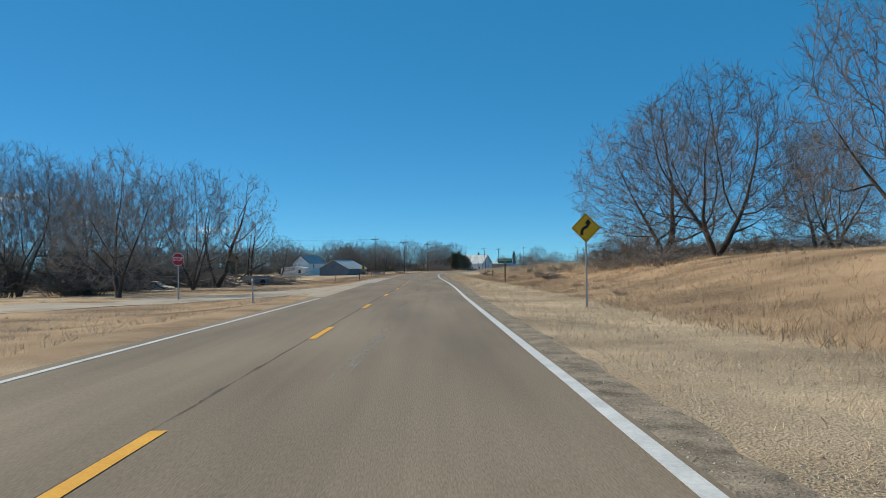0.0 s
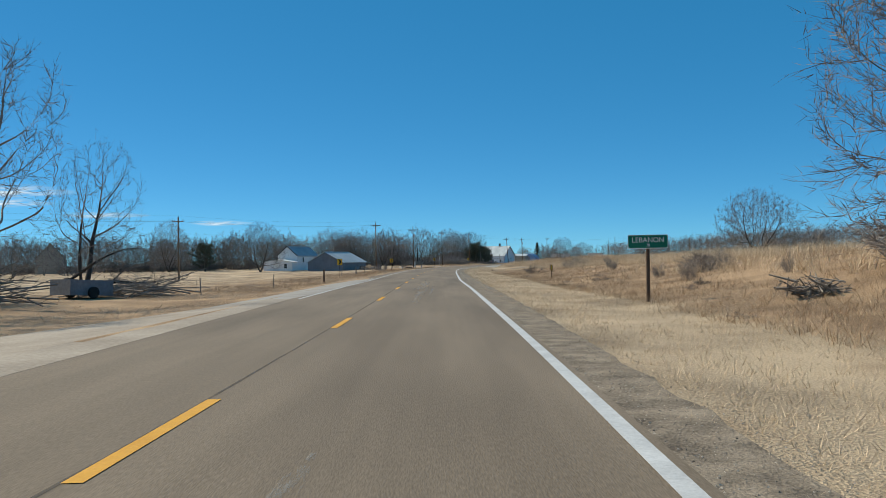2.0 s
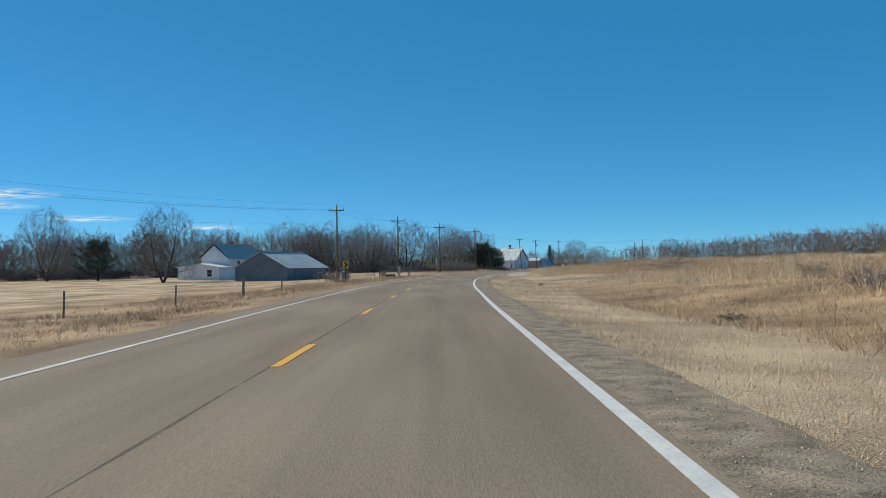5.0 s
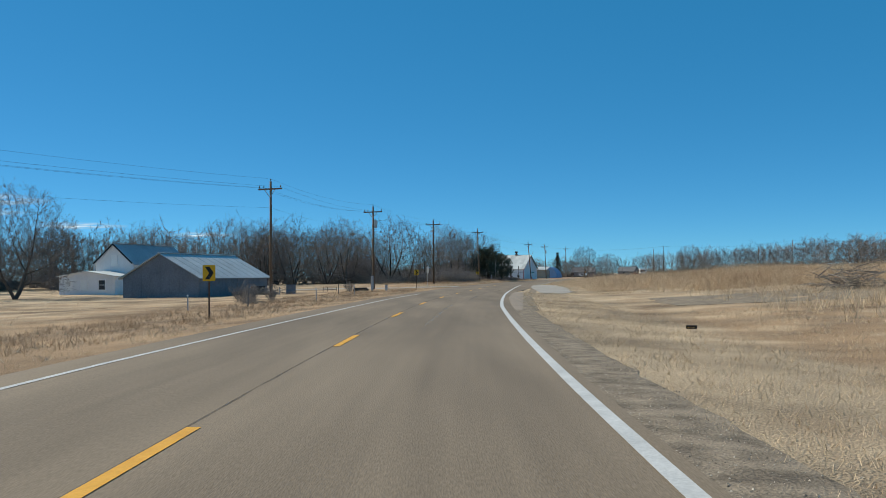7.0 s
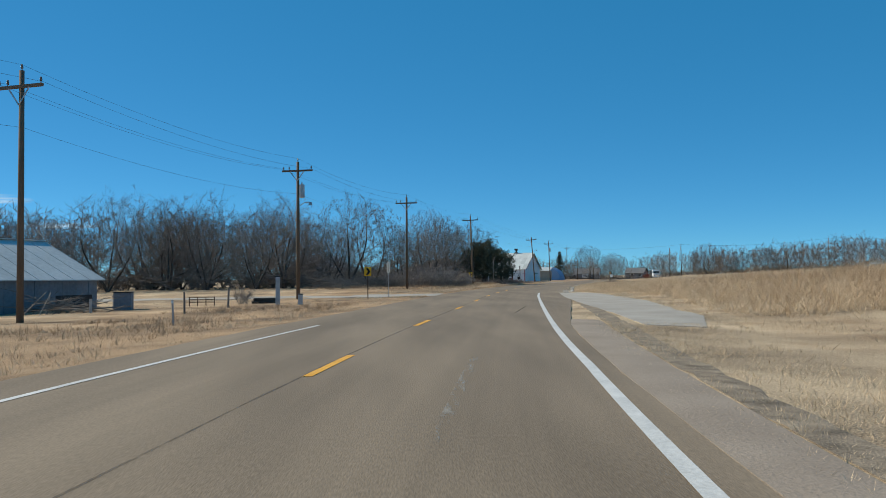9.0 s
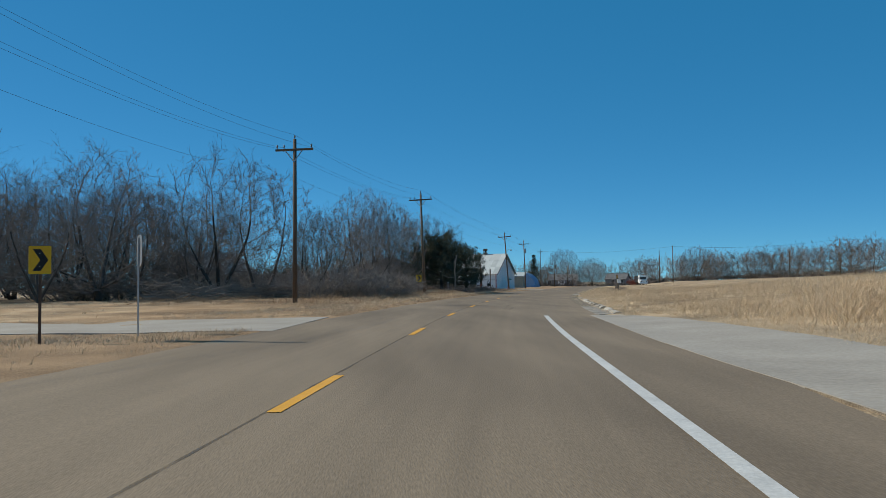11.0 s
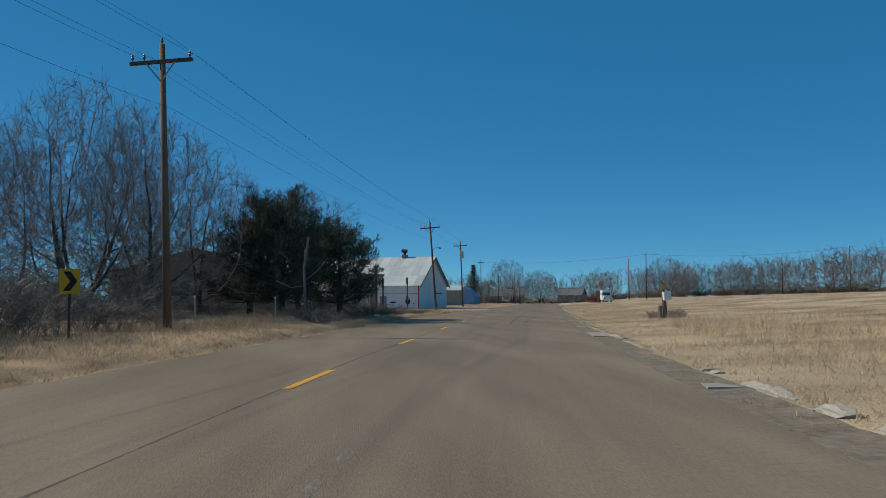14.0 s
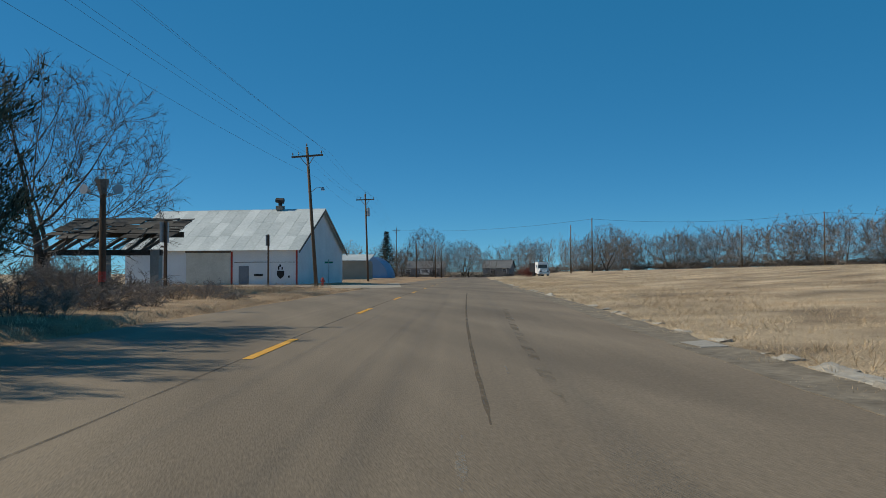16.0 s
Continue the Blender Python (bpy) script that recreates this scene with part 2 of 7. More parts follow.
# ---- mesh helpers ----
class Geo:
    """Vertices and faces gathered by hand."""

    def __init__(self):
        self.v, self.f = [], []

    def add(self, verts, faces):
        o = len(self.v)
        self.v += [tuple(p) for p in verts]
        self.f += [tuple(o + i for i in f) for f in faces]
        return self

    def box(self, x0, y0, z0, x1, y1, z1, m=None):
        p = [Vector((x, y, z)) for z in (z0, z1) for x, y in ((x0, y0), (x1, y0), (x1, y1), (x0, y1))]
        if m:
            p = [m @ q for q in p]
        return self.add(p, [(3, 2, 1, 0), (4, 5, 6, 7), (0, 1, 5, 4), (1, 2, 6, 5), (2, 3, 7, 6), (3, 0, 4, 7)])

    def tube(self, a, b, r0, r1, n=8, caps=True):
        a, b = Vector(a), Vector(b)
        d = (b - a).normalized()
        s = d.cross(Vector((0.31, 0.2, 0.93)) if abs(d.z) < 0.9 else Vector((1, 0, 0))).normalized()
        t = d.cross(s)
        ring = [(math.cos(2 * math.pi * i / n), math.sin(2 * math.pi * i / n)) for i in range(n)]
        v = [a + (s * c + t * e) * r0 for c, e in ring] + [b + (s * c + t * e) * r1 for c, e in ring]
        f = [(i, (i + 1) % n, n + (i + 1) % n, n + i) for i in range(n)]
        if caps:
            f += [tuple(range(n - 1, -1, -1)), tuple(range(n, 2 * n))]
        return self.add(v, f)

    def prism(self, outline, y0, y1, m=None):
        """An outline of (x, z), anticlockwise seen from -y, drawn from y0 to y1."""
        n = len(outline)
        v = [Vector((x, y0, z)) for x, z in outline] + [Vector((x, y1, z)) for x, z in outline]
        if m:
            v = [m @ q for q in v]
        return self.add(v, [tuple(range(n)), tuple(range(2 * n - 1, n - 1, -1))] + [(i, n + i, n + (i + 1) % n, (i + 1) % n) for i in range(n)])

    def mesh(self, name, smooth=False):
        me = bpy.data.meshes.new(name)
        me.from_pydata(self.v, [], self.f)
        me.update()
        if smooth:
            me.polygons.foreach_set("use_smooth", [True] * len(me.polygons))
        return me


def part(name, geo, material, parent=None, label="", smooth=False):
    me = geo.mesh(name, smooth) if isinstance(geo, Geo) else geo
    if not me.materials:
        me.materials.append(material)
    ob = new(name, me)
    if parent:
        ob.parent = parent
    if label:
        tagged(ob, label)
    return ob


def thing(name, m, label, category, group="", kind=""):
    e = new(name)
    e.matrix_world = m
    e.empty_display_size = 0.2
    return tagged(e, label, category, group, kind)


def sheet(name, verts, faces, material):
    me = bpy.data.meshes.new(name)
    me.from_pydata(verts, [], faces)
    me.update()
    me.materials.append(material)
    return me


# ---- the road's line ----
LINE_Y = [-400, -80, 12, 48, 60, 73, 97, 109, 150, 170.6, 182.4, 194, 206.4, 219, 231, 241.5, 267, 279.3, 291, 303, 315.3, 327, 339.4, 351, 362.4, 375.7, 430, 520, 700, 1100]
LINE_X = [-7.5, -5.6, -4.9, -4.45, -4.15, -4.05, -3.9, -3.88, -3.5, -3.0, -2.4, -1.7, -0.8, 0.3, 1.8, 3.2, 6.6, 8.4, 10.5, 12.7, 15.1, 17.9, 20.8, 23.6, 26.6, 30.1, 44.8, 70.5, 122, 238]
_ys = np.arange(-420, 1101, 1.0)
_xs = np.interp(_ys, LINE_Y, LINE_X)
for _ in range(2):
    _xs = np.convolve(np.pad(_xs, 7, mode="reflect", reflect_type="odd"), np.ones(15) / 15, mode="valid")
_sl = np.gradient(_xs, _ys)


def mid(y):
    return float(np.interp(y, _ys, _xs))


def at_road(y, u):
    """The place u metres to the right of the centre line at the station y."""
    s = float(np.interp(y, _ys, _sl))
    c = 1 / math.sqrt(1 + s * s)
    return mid(y) + u * c, y - u * s * c


ST = [-120, 60, 100, 140, 190, 230, 275, 290, 340, 420]
UR = [4.6, 7, 10, 14, 20, 30, 60, 150, 400, 4000]
ZR = [[0, -0.1, 0.0, 0.6, 1.8, 2.2, 2.5, 3, 3, 3], [0, -0.1, 0.0, 0.6, 1.8, 2.2, 2.5, 3, 3, 3], [0, -0.1, -0.1, 0.3, 1.2, 1.8, 2.2, 3, 3, 3], [0, -0.15, -0.2, 0.1, 0.8, 1.2, 1.8, 3, 3, 3],
      [0, -0.15, -0.4, -0.2, 0, 0.5, 1.0, 3, 3, 3], [0, -0.05, -0.1, 0, 0.2, 0.6, 1.5, 3, 3, 3], [0, 0.15, 0.3, 0.5, 0.8, 1.6, 2.4, 3.5, 3.5, 3], [0, 0.15, 0.3, 0.5, 0.8, 1.6, 2.4, 3.5, 3.5, 3], [0, 0.15, 0.3, 0.5, 0.8, 1.6, 2.4, 3.5, 3.5, 3], [0, 0.1, 0.2, 0.4, 0.7, 1.5, 2.3, 3.5, 3.5, 3]]
UL = [4.5, 4.7, 6, 9, 15, 30, 60, 400, 4000]
ZL = [[0, -0.04, -0.15, -0.3, -0.3, -0.3, -0.5, -0.5, -0.5]] * 3 + [[0, -0.03, -0.12, -0.3, -0.4, -0.7, -1, -1, -1], [0, -0.03, -0.1, -0.3, -0.5, -1.0, -1.2, -1.2, -1], [0, -0.03, -0.1, -0.25, -0.4, -0.5, -0.8, -1, -1], [0, 0.0, 0.0, -0.05, -0.1, -0.2, -0.3, -0.5, -0.5], [0, 0.10, 0.14, 0.18, 0.2, 0.2, 0.1, 0, 0], [0, 0.20, 0.28, 0.38, 0.4, 0.4, 0.3, 0, 0], [0, 0.0, 0.0, 0.05, 0.05, 0.05, 0.0, 0, 0]]
ZR, ZL = np.array(ZR), np.array(ZL)


def ground_z(y, u):
    us, zs = (UR, ZR) if u > 0 else (UL, ZL)
    if u > 4.6:
        u = max(4.6, u - float(np.interp(y, [235, 262], [0, 1.6])))
    row = np.array([np.interp(y, ST, zs[:, k]) for k in range(len(us))])
    z = float(np.interp(abs(u), us, row))
    if abs(u) > 5.5:
        x, yy = at_road(y, u)
        k = min(1.0, (abs(u) - 5.5) / 4)
        z += k * (0.10 * noise.noise(Vector((x * 0.25, yy * 0.25, 0))) + 0.18 * noise.noise(Vector((x * 0.05, yy * 0.05, 7))))
    return z


def station(x, y):
    """The station and offset of a place."""
    yy, u = y, 0.0
    for _ in range(4):
        sl = float(np.interp(yy, _ys, _sl))
        c = 1 / math.sqrt(1 + sl * sl)
        u = (x - mid(yy)) / c
        yy = y + u * sl * c
    return yy, u


def floor_z(x, y):
    yy, u = station(x, y)
    return ground_z(yy, u)


def band(y0, y1, u0, u1, lift, step=1.0, edge=0.0, seed=0, ends=0.0):
    """A strip along the road between two offsets (numbers or functions of the station), with a ragged edge if asked."""
    f0 = u0 if callable(u0) else (lambda y: u0)
    f1 = u1 if callable(u1) else (lambda y: u1)
    n = max(1, int(math.ceil((y1 - y0) / step)))
    v, f, k = [], [], 6
    for i in range(n + 1):
        y = y0 + (y1 - y0) * i / n
        a, b = f0(y), f1(y)
        if edge:
            a += edge * noise.noise(Vector((y * 0.9, seed, 1)))
            b += edge * noise.noise(Vector((y * 0.9, seed, 5)))
        for j in range(k + 1):
            u = a + (b - a) * j / k
            x, yy = at_road(y, u)
            v.append((x, yy, road_z(y, u) + lift))
    for i in range(n):
        for j in range(k):
            o = i * (k + 1) + j
            f.append((o, o + 1, o + k + 2, o + k + 1))
    return v, f


def road_z(y, u):
    if abs(u) <= 4.5:
        return 0.0
    return min(0.0, ground_z(y, u)) if abs(u) < 5.5 else ground_z(y, u)


def slab(name, y0, y1, u0, u1, top, thick, material, step=1.0, edge=0.0, seed=0):
    """A strip with thickness."""
    v, f = band(y0, y1, u0, u1, top, step, edge, seed)
    n = len(v)
    rows = n // 7
    v2 = v + [(x, y, z - thick) for x, y, z in v]
    f2 = list(f)
    for i in range(rows - 1):
        for j in (0, 6):
            a, b = i * 7 + j, (i + 1) * 7 + j
            f2.append((a, b, b + n, a + n) if j == 0 else (b, a, a + n, b + n))
    for i in (0, rows - 1):
        for j in range(6):
            a, b = i * 7 + j, i * 7 + j + 1
            f2.append((b, a, a + n, b + n) if i == 0 else (a, b, b + n, a + n))
    return sheet(name, v2, f2, material)


# ---- ground and road ----
def right_edge(y):
    return float(np.interp(y, [0, 60, 112, 150, 165, 195, 215, 228, 255, 264, 300, 340, 365, 420], [3.96, 3.92, 3.80, 4.08, 4.14, 4.2, 4.25, 4.3, 5.6, 5.65, 5.9, 5.9, 6.3, 6.3]))


def left_edge(y):
    return float(np.interp(y, [38, 46, 84, 90, 120, 126, 200, 300], [-3.25, -3.6, -3.6, -3.2, -3.2, -4.2, -4.3, -4.1]))


def right_line(y):
    return float(np.interp(y, [0, 14, 60, 95, 110, 160, 178, 200, 217, 245, 263, 275], [3.8, 3.82, 3.75, 3.72, 3.62, 3.98, 3.88, 3.75, 3.9, 3.72, 3.65, 3.7]))


def left_line(y):
    return float(np.interp(y, [0, 16, 43, 84, 100, 112, 164, 176, 195, 215, 228], [-2.95, -2.93, -2.8, -3.2, -3.2, -3.0, -3.35, -3.42, -3.15, -3.1, -2.95]))


def build_ground():
    ys = [-4000, -1500, -600, -300, -150, -80, -40, -20] + list(np.arange(-10, 482, 2.0)) + [500, 530, 570, 620, 700, 800, 1000, 1500, 2500, 4500]
    us = [-4000, -1500, -700, -400, -250, -150, -100, -70, -50, -40, -32, -26, -21, -17, -14, -11.5, -9.5, -8, -7, -6, -5.3, -4.95, -4.7, -4.5, -4.2, -3.7, -3, 0, 3, 3.7, 4.2, 4.7, 5.3, 6.0, 6.7, 7.5, 8.5, 9.5, 10.7, 12, 13.5, 15.5, 18, 21, 25, 30, 36, 44, 55, 70, 100, 150, 250, 400, 700, 1500, 4000]
    v = []
    for y in ys:
        for u in us:
            x = mid(y) + u
            if abs(u) > 120 or y < -300 or y > 900:
                z = ground_z(min(max(y, -100), 900), u)
            else:
                yy, uu = station(x, y)
                z = ground_z(yy, uu)
                if left_edge(yy) + 0.15 < uu < right_edge(yy) - 0.15:
                    z = -0.06
            v.append((x, y, z))
    k = len(us)
    f = [(i * k + j, i * k + j + 1, (i + 1) * k + j + 1, (i + 1) * k + j) for i in range(len(ys) - 1) for j in range(k - 1)]
    me = sheet("ground", v, f, M_SOIL)
    me.polygons.foreach_set("use_smooth", [True] * len(me.polygons))
    rough = []
    for p in me.vertices:
        yy, u = station(p.co.x, p.co.y) if abs(p.co.x) < 200 else (p.co.y, p.co.x)
        w = float(np.interp(u, [-40, -18, -12, -6, -4.5, 8, 10.5, 24, 60], [0.15, 0.35, 0.6, 0.6, 0.5, 0.0, 0.66, 0.55, 0.3]))
        rough.append(w * float(np.interp(yy, [170, 215], [1, 0.35])) if u > 0 else w)
    me.attributes.new("unmown", "FLOAT", "POINT").data.foreach_set("value", rough)
    tagged(new("ground", me), "dry winter grassland with straw-coloured verges and bare soil", "ground", kind="structure")


build_ground()
road_mesh = slab("road", -120, 900, left_edge, right_edge, 0.012, 0.12, M_ASPHALT, 2.0, 0.05, 3)
across = road_mesh.attributes.new("across", "FLOAT", "POINT")
across.data.foreach_set("value", [station(p.co.x, p.co.y)[1] for p in road_mesh.vertices])
tagged(new("road", road_mesh), "two-lane brown-grey asphalt highway, worn and patched", "road", kind="structure")


def paint(name, label, y0, y1, u, width, material, step=1.0, lift=0.018):
    fu = u if callable(u) else (lambda y: u)
    v, f = band(y0, y1, lambda y: fu(y) - width / 2, lambda y: fu(y) + width / 2, lift, step)
    return tagged(new(name, sheet(name, v, f, material)), label, "road marking", kind="structure")


paint("edge_line_right", "solid white edge line on asphalt", -60, 275.5, right_line, 0.16, M_WHITEPAINT)
paint("edge_line_left", "solid white edge line on asphalt", -60, 43, left_line, 0.12, M_WHITEPAINT)
paint("edge_line_left", "solid white edge line on asphalt", 84, 228, left_line, 0.12, M_WHITEPAINT)


def centre(y):
    """The painted centre line's offset, where it wanders from the road's axis."""
    return float(np.interp(y, [170, 190, 205, 220, 240], [0, -0.16, -0.22, -0.1, 0]))


_arc = np.cumsum(np.sqrt(1 + _sl * _sl))
_arc0 = float(np.interp(11.7, _ys, _arc))
DASH_END = [float(np.interp(_arc0 + 12.19 * i, _arc, _ys)) for i in range(-2, 46)]
for yd in DASH_END:
    tagged(paint("centre_dash", "yellow painted centre line dash", yd - 3.2, yd, centre, 0.14, M_YELLOWPAINT, 1.0), group="centre line dashes")

tagged(new("pavement_apron", slab("apron", 82, 124, lambda y: float(np.interp(y, [82, 90, 110, 124], [-6.0, -5.6, -5.1, -3.2])), lambda y: left_edge(y) - 0.02, 0.014, 0.2, M_CONCRETE, 1.0, 0.1, 9)), "pale concrete shoulder strip beside the road", "pavement", kind="structure")


# ---- trees ----
def grown(seed, n, height, radius, skirt, base, stems, up, hollow, step):
    """Joints and parents of a branching frame that grows, step by step, towards points scattered through a dome."""
    r = np.random.default_rng(seed)
    p = r.uniform(-1, 1, (n * 16, 3))
    p[:, 2] = (p[:, 2] + 1) / 2
    a = np.arctan2(p[:, 1], p[:, 0])
    lobes = 1 + 0.14 * np.sin(a * 3 + seed) + 0.10 * np.sin(a * 5 + 2 * seed + p[:, 2] * 6) + 0.07 * np.sin(a * 9 + p[:, 2] * 11)
    mid_z = 0.42
    rise = np.where(p[:, 2] > mid_z, (p[:, 2] - mid_z) / (1 - mid_z), (mid_z - p[:, 2]) / (mid_z + 0.25))
    q = np.hypot(p[:, 0], p[:, 1]) / lobes / np.sqrt(np.maximum(1e-4, 1 - rise ** 2))
    low = skirt + 0.08 * np.sin(a * 2 + seed) + 0.12 * (1 - np.hypot(p[:, 0], p[:, 1]))
    p = p[(q < 1) & (p[:, 2] > low) & (r.random(len(p)) < hollow + (1 - hollow) * np.maximum(q, rise) ** 1.5)][:n]
    p = p * (radius, radius, height)
    pos, par = [np.zeros(3)], [-1]
    for k in range(stems):
        b = k * 6.283 / stems + seed
        lean = (0.42 + 0.25 * r.random()) if stems > 1 else 0.12
        d = np.array([math.cos(b) * lean, math.sin(b) * lean, 1.0])
        last = 0
        for i in range(max(1, int(base * r.uniform(0.8, 1.2) / step))):
            pos.append(pos[last] + d / np.linalg.norm(d) * step + r.normal(0, 0.05, 3) * step)
            par.append(last)
            last = len(pos) - 1
    pos = np.array(pos)
    near = np.full(len(p), 1e9)
    idx = np.zeros(len(p), int)

    def update(first):
        d = np.linalg.norm(p[:, None] - pos[None, first:], axis=2)
        j = d.argmin(1)
        m = d[np.arange(len(p)), j]
        better = m < near
        near[better], idx[better] = m[better], first + j[better]

    update(1 if len(pos) > 1 else 0)
    kids = {}
    for _ in range(140):
        if len(p) < 4:
            break
        v = (p - pos[idx]) / np.maximum(near, 1e-6)[:, None]
        pull = np.zeros((len(pos), 3))
        np.add.at(pull, idx, v)
        grow = np.unique(idx)
        d = pull[grow]
        way = pos[grow] - pos[np.maximum(np.array(par)[grow], 0)]
        way /= np.maximum(np.linalg.norm(way, axis=1), 1e-6)[:, None]
        d = d / np.maximum(np.linalg.norm(d, axis=1), 1e-6)[:, None]
        ahead = (d * way).sum(1)
        d = d + 0.6 * way + r.normal(0, 0.09, d.shape) + (0, 0, up)
        d /= np.linalg.norm(d, axis=1)[:, None]
        q = pos[grow] + d * step
        keep = [i for i, g in enumerate(grow) if ahead[i] > -0.25 and len(kids.get(int(g), [])) < 3 and all(np.linalg.norm(q[i] - c) > 0.45 * step for c in kids.get(int(g), []))]
        if not keep:
            break
        first = len(pos)
        for i in keep:
            kids.setdefault(int(grow[i]), []).append(q[i])
        pos = np.vstack([pos, q[keep]])
        par += [int(grow[i]) for i in keep]
        update(first)
        left = near > 1.9 * step
        p, near, idx = p[left], near[left], idx[left]
    m = len(pos)
    par = np.array(par)
    count = np.zeros(m, int)
    np.add.at(count, par[1:], 1)
    tips = (count == 0).astype(float)
    for i in range(m - 1, 0, -1):
        tips[par[i]] += tips[i]
    return pos, par, tips


def bare_tree(name, seed, n, height, radius, skirt=0.18, base=1.2, stems=1, fine=6, width=0.007, reach=0.6, trunk=0.22, up=0.12, hollow=0.35, lean=0.0, step=0.42, bark=None, twig=None):
    """Meshes of a leafless tree: trunk with limbs, and a crown of branches and fine twigs."""
    rng = np.random.default_rng(seed + 100)
    pos, par, tips = grown(seed, n, height - reach * 0.7, radius - reach * 0.6, skirt, base, stems, up, hollow, step)
    pos[:, 0] += lean * (np.maximum(pos[:, 2], 0) / height) ** 1.5 * height
    leaf = trunk / tips[0] ** 0.64
    rad = leaf * tips ** 0.64
    P = [Vector(p) for p in pos]
    wood, crown = Geo(), Geo()
    wood.tube((P[0].x, P[0].y, -0.4), P[0], rad[0] * 1.3, rad[0] * 1.05, 8, False)
    flat = rng.normal(0, 1, (len(P), 3))
    for i in range(1, len(P)):
        a, b = P[par[i]], P[i]
        if (b - a).length < 1e-3:
            continue
        r1 = rad[i]
        r0 = min(rad[par[i]], r1 * 1.35)
        if tips[i] > 12:
            wood.tube(a, b, r0, r1, 7 if tips[i] > 60 else 5, False)
        elif tips[i] > 3:
            crown.tube(a, b, r0, r1, 3, False)
        else:
            s = (b - a).cross(Vector(flat[i])).normalized() * max(r1 * 0.9, width * 1.1)
            crown.add([a - s, a + s, b + s * 0.75, b - s * 0.75], [(0, 1, 2, 3)])
    # branchlets on the outer joints, each with a spray of twigs
    par1 = np.maximum(par, 0)
    pick = np.where((tips <= 4) & (np.arange(len(P)) > 0) & (pos[:, 2] > height * 0.05))[0]

    def shoots(root, way, length, wide, scatter):
        m = len(root)
        e = way + rng.normal(0, scatter, (m, 3)) + (0, 0, 0.10)
        e /= np.linalg.norm(e, axis=1)[:, None]
        sd = np.cross(e, rng.normal(0, 1, (m, 3)))
        sd /= np.maximum(np.linalg.norm(sd, axis=1), 1e-6)[:, None]
        sd *= wide * rng.uniform(0.6, 1.0, (m, 1))
        tip = root + e * length * rng.uniform(0.45, 1.15, (m, 1))
        o = len(crown.v)
        crown.v.extend(map(tuple, np.stack([root - sd, root + sd, tip], 1).reshape(-1, 3).tolist()))
        crown.f.extend((o + 3 * i, o + 3 * i + 1, o + 3 * i + 2) for i in range(m))
        return e, tip

    pick = np.repeat(pick, 2)
    d = pos[pick] - pos[par1[pick]]
    d /= np.maximum(np.linalg.norm(d, axis=1), 1e-6)[:, None]
    root = pos[par1[pick]] + (pos[pick] - pos[par1[pick]]) * rng.random((len(pick), 1))
    e, tip = shoots(root, d * 0.8, reach, width * 1.15, 0.42)
    root, e, tip = (np.repeat(q, fine, 0) for q in (root, e, tip))
    shoots(root + (tip - root) * rng.uniform(0.15, 0.95, (len(root), 1)), e * 0.75, reach * 0.55, width, 0.42)
    tw, cr = wood.mesh(name + "_trunk", True), crown.mesh(name + "_crown")
    tw.materials.append(bark or M_BARK)
    cr.materials.append(twig or M_TWIG)
    return tw, cr


# kind: nominal height, nominal radius, meshes
KINDS = {
    "elm": (14, 7.5, [bare_tree("elm", sd, 3000, 14, 7.5, 0.08, 1.3, st, 6, 0.0135, 1.15, 0.38, 0.04, 0.45, step=0.42) for sd, st in ((11, 3), (14, 2), (17, 3))]),
    "vase": (12, 4.4, [bare_tree("vase", sd, 1700, 12, 4.4, 0.14, 1.6, st, 12, 0.0080, 0.85, 0.20, 0.05, 0.5, step=0.38) for sd, st in ((21, 2), (24, 3))]),
    "round": (11, 5.2, [bare_tree("round", sd, 1200, 11, 5.2, 0.10, 1.1, st, 5, 0.0095, 1.05, 0.24, -0.02, 0.5, step=0.42) for sd, st in ((51, 2), (54, 3))]),
    "leaner": (12, 5.0, [bare_tree("leaner", 41, 800, 12, 4.8, 0.24, 1.4, 2, 5, 0.010, 0.85, 0.30, 0.05, 0.4, 0.28, 0.42)]),
    "far": (11, 5.0, [bare_tree("far", sd, 420, 11, 5.0, 0.02, 1.0, 2, 4, 0.030, 1.7, 0.15, 0.2, 0.7, step=0.72, bark=M_TWIG, twig=M_FARTWIG) for sd in (31, 33, 36)]),
}


def tree(kind, x, y, height, turn=0.0, label="", group="", radius=0.0):
    h, r, meshes = KINDS[kind]
    tw, cr = meshes[int(abs(x * 7 + y * 3)) % len(meshes)]
    k = height / h
    w = radius / r if radius else k
    e = thing("tree", pose(x, y, floor_z(x, y) - 0.05, 0, 0, turn) @ Matrix.Diagonal((w, w, k, 1)), label or "leafless grey-brown deciduous tree with dense fine twigs", "tree", group)
    part("trunk", tw, M_BARK, e)
    part("crown", cr, M_TWIG, e)
    return e


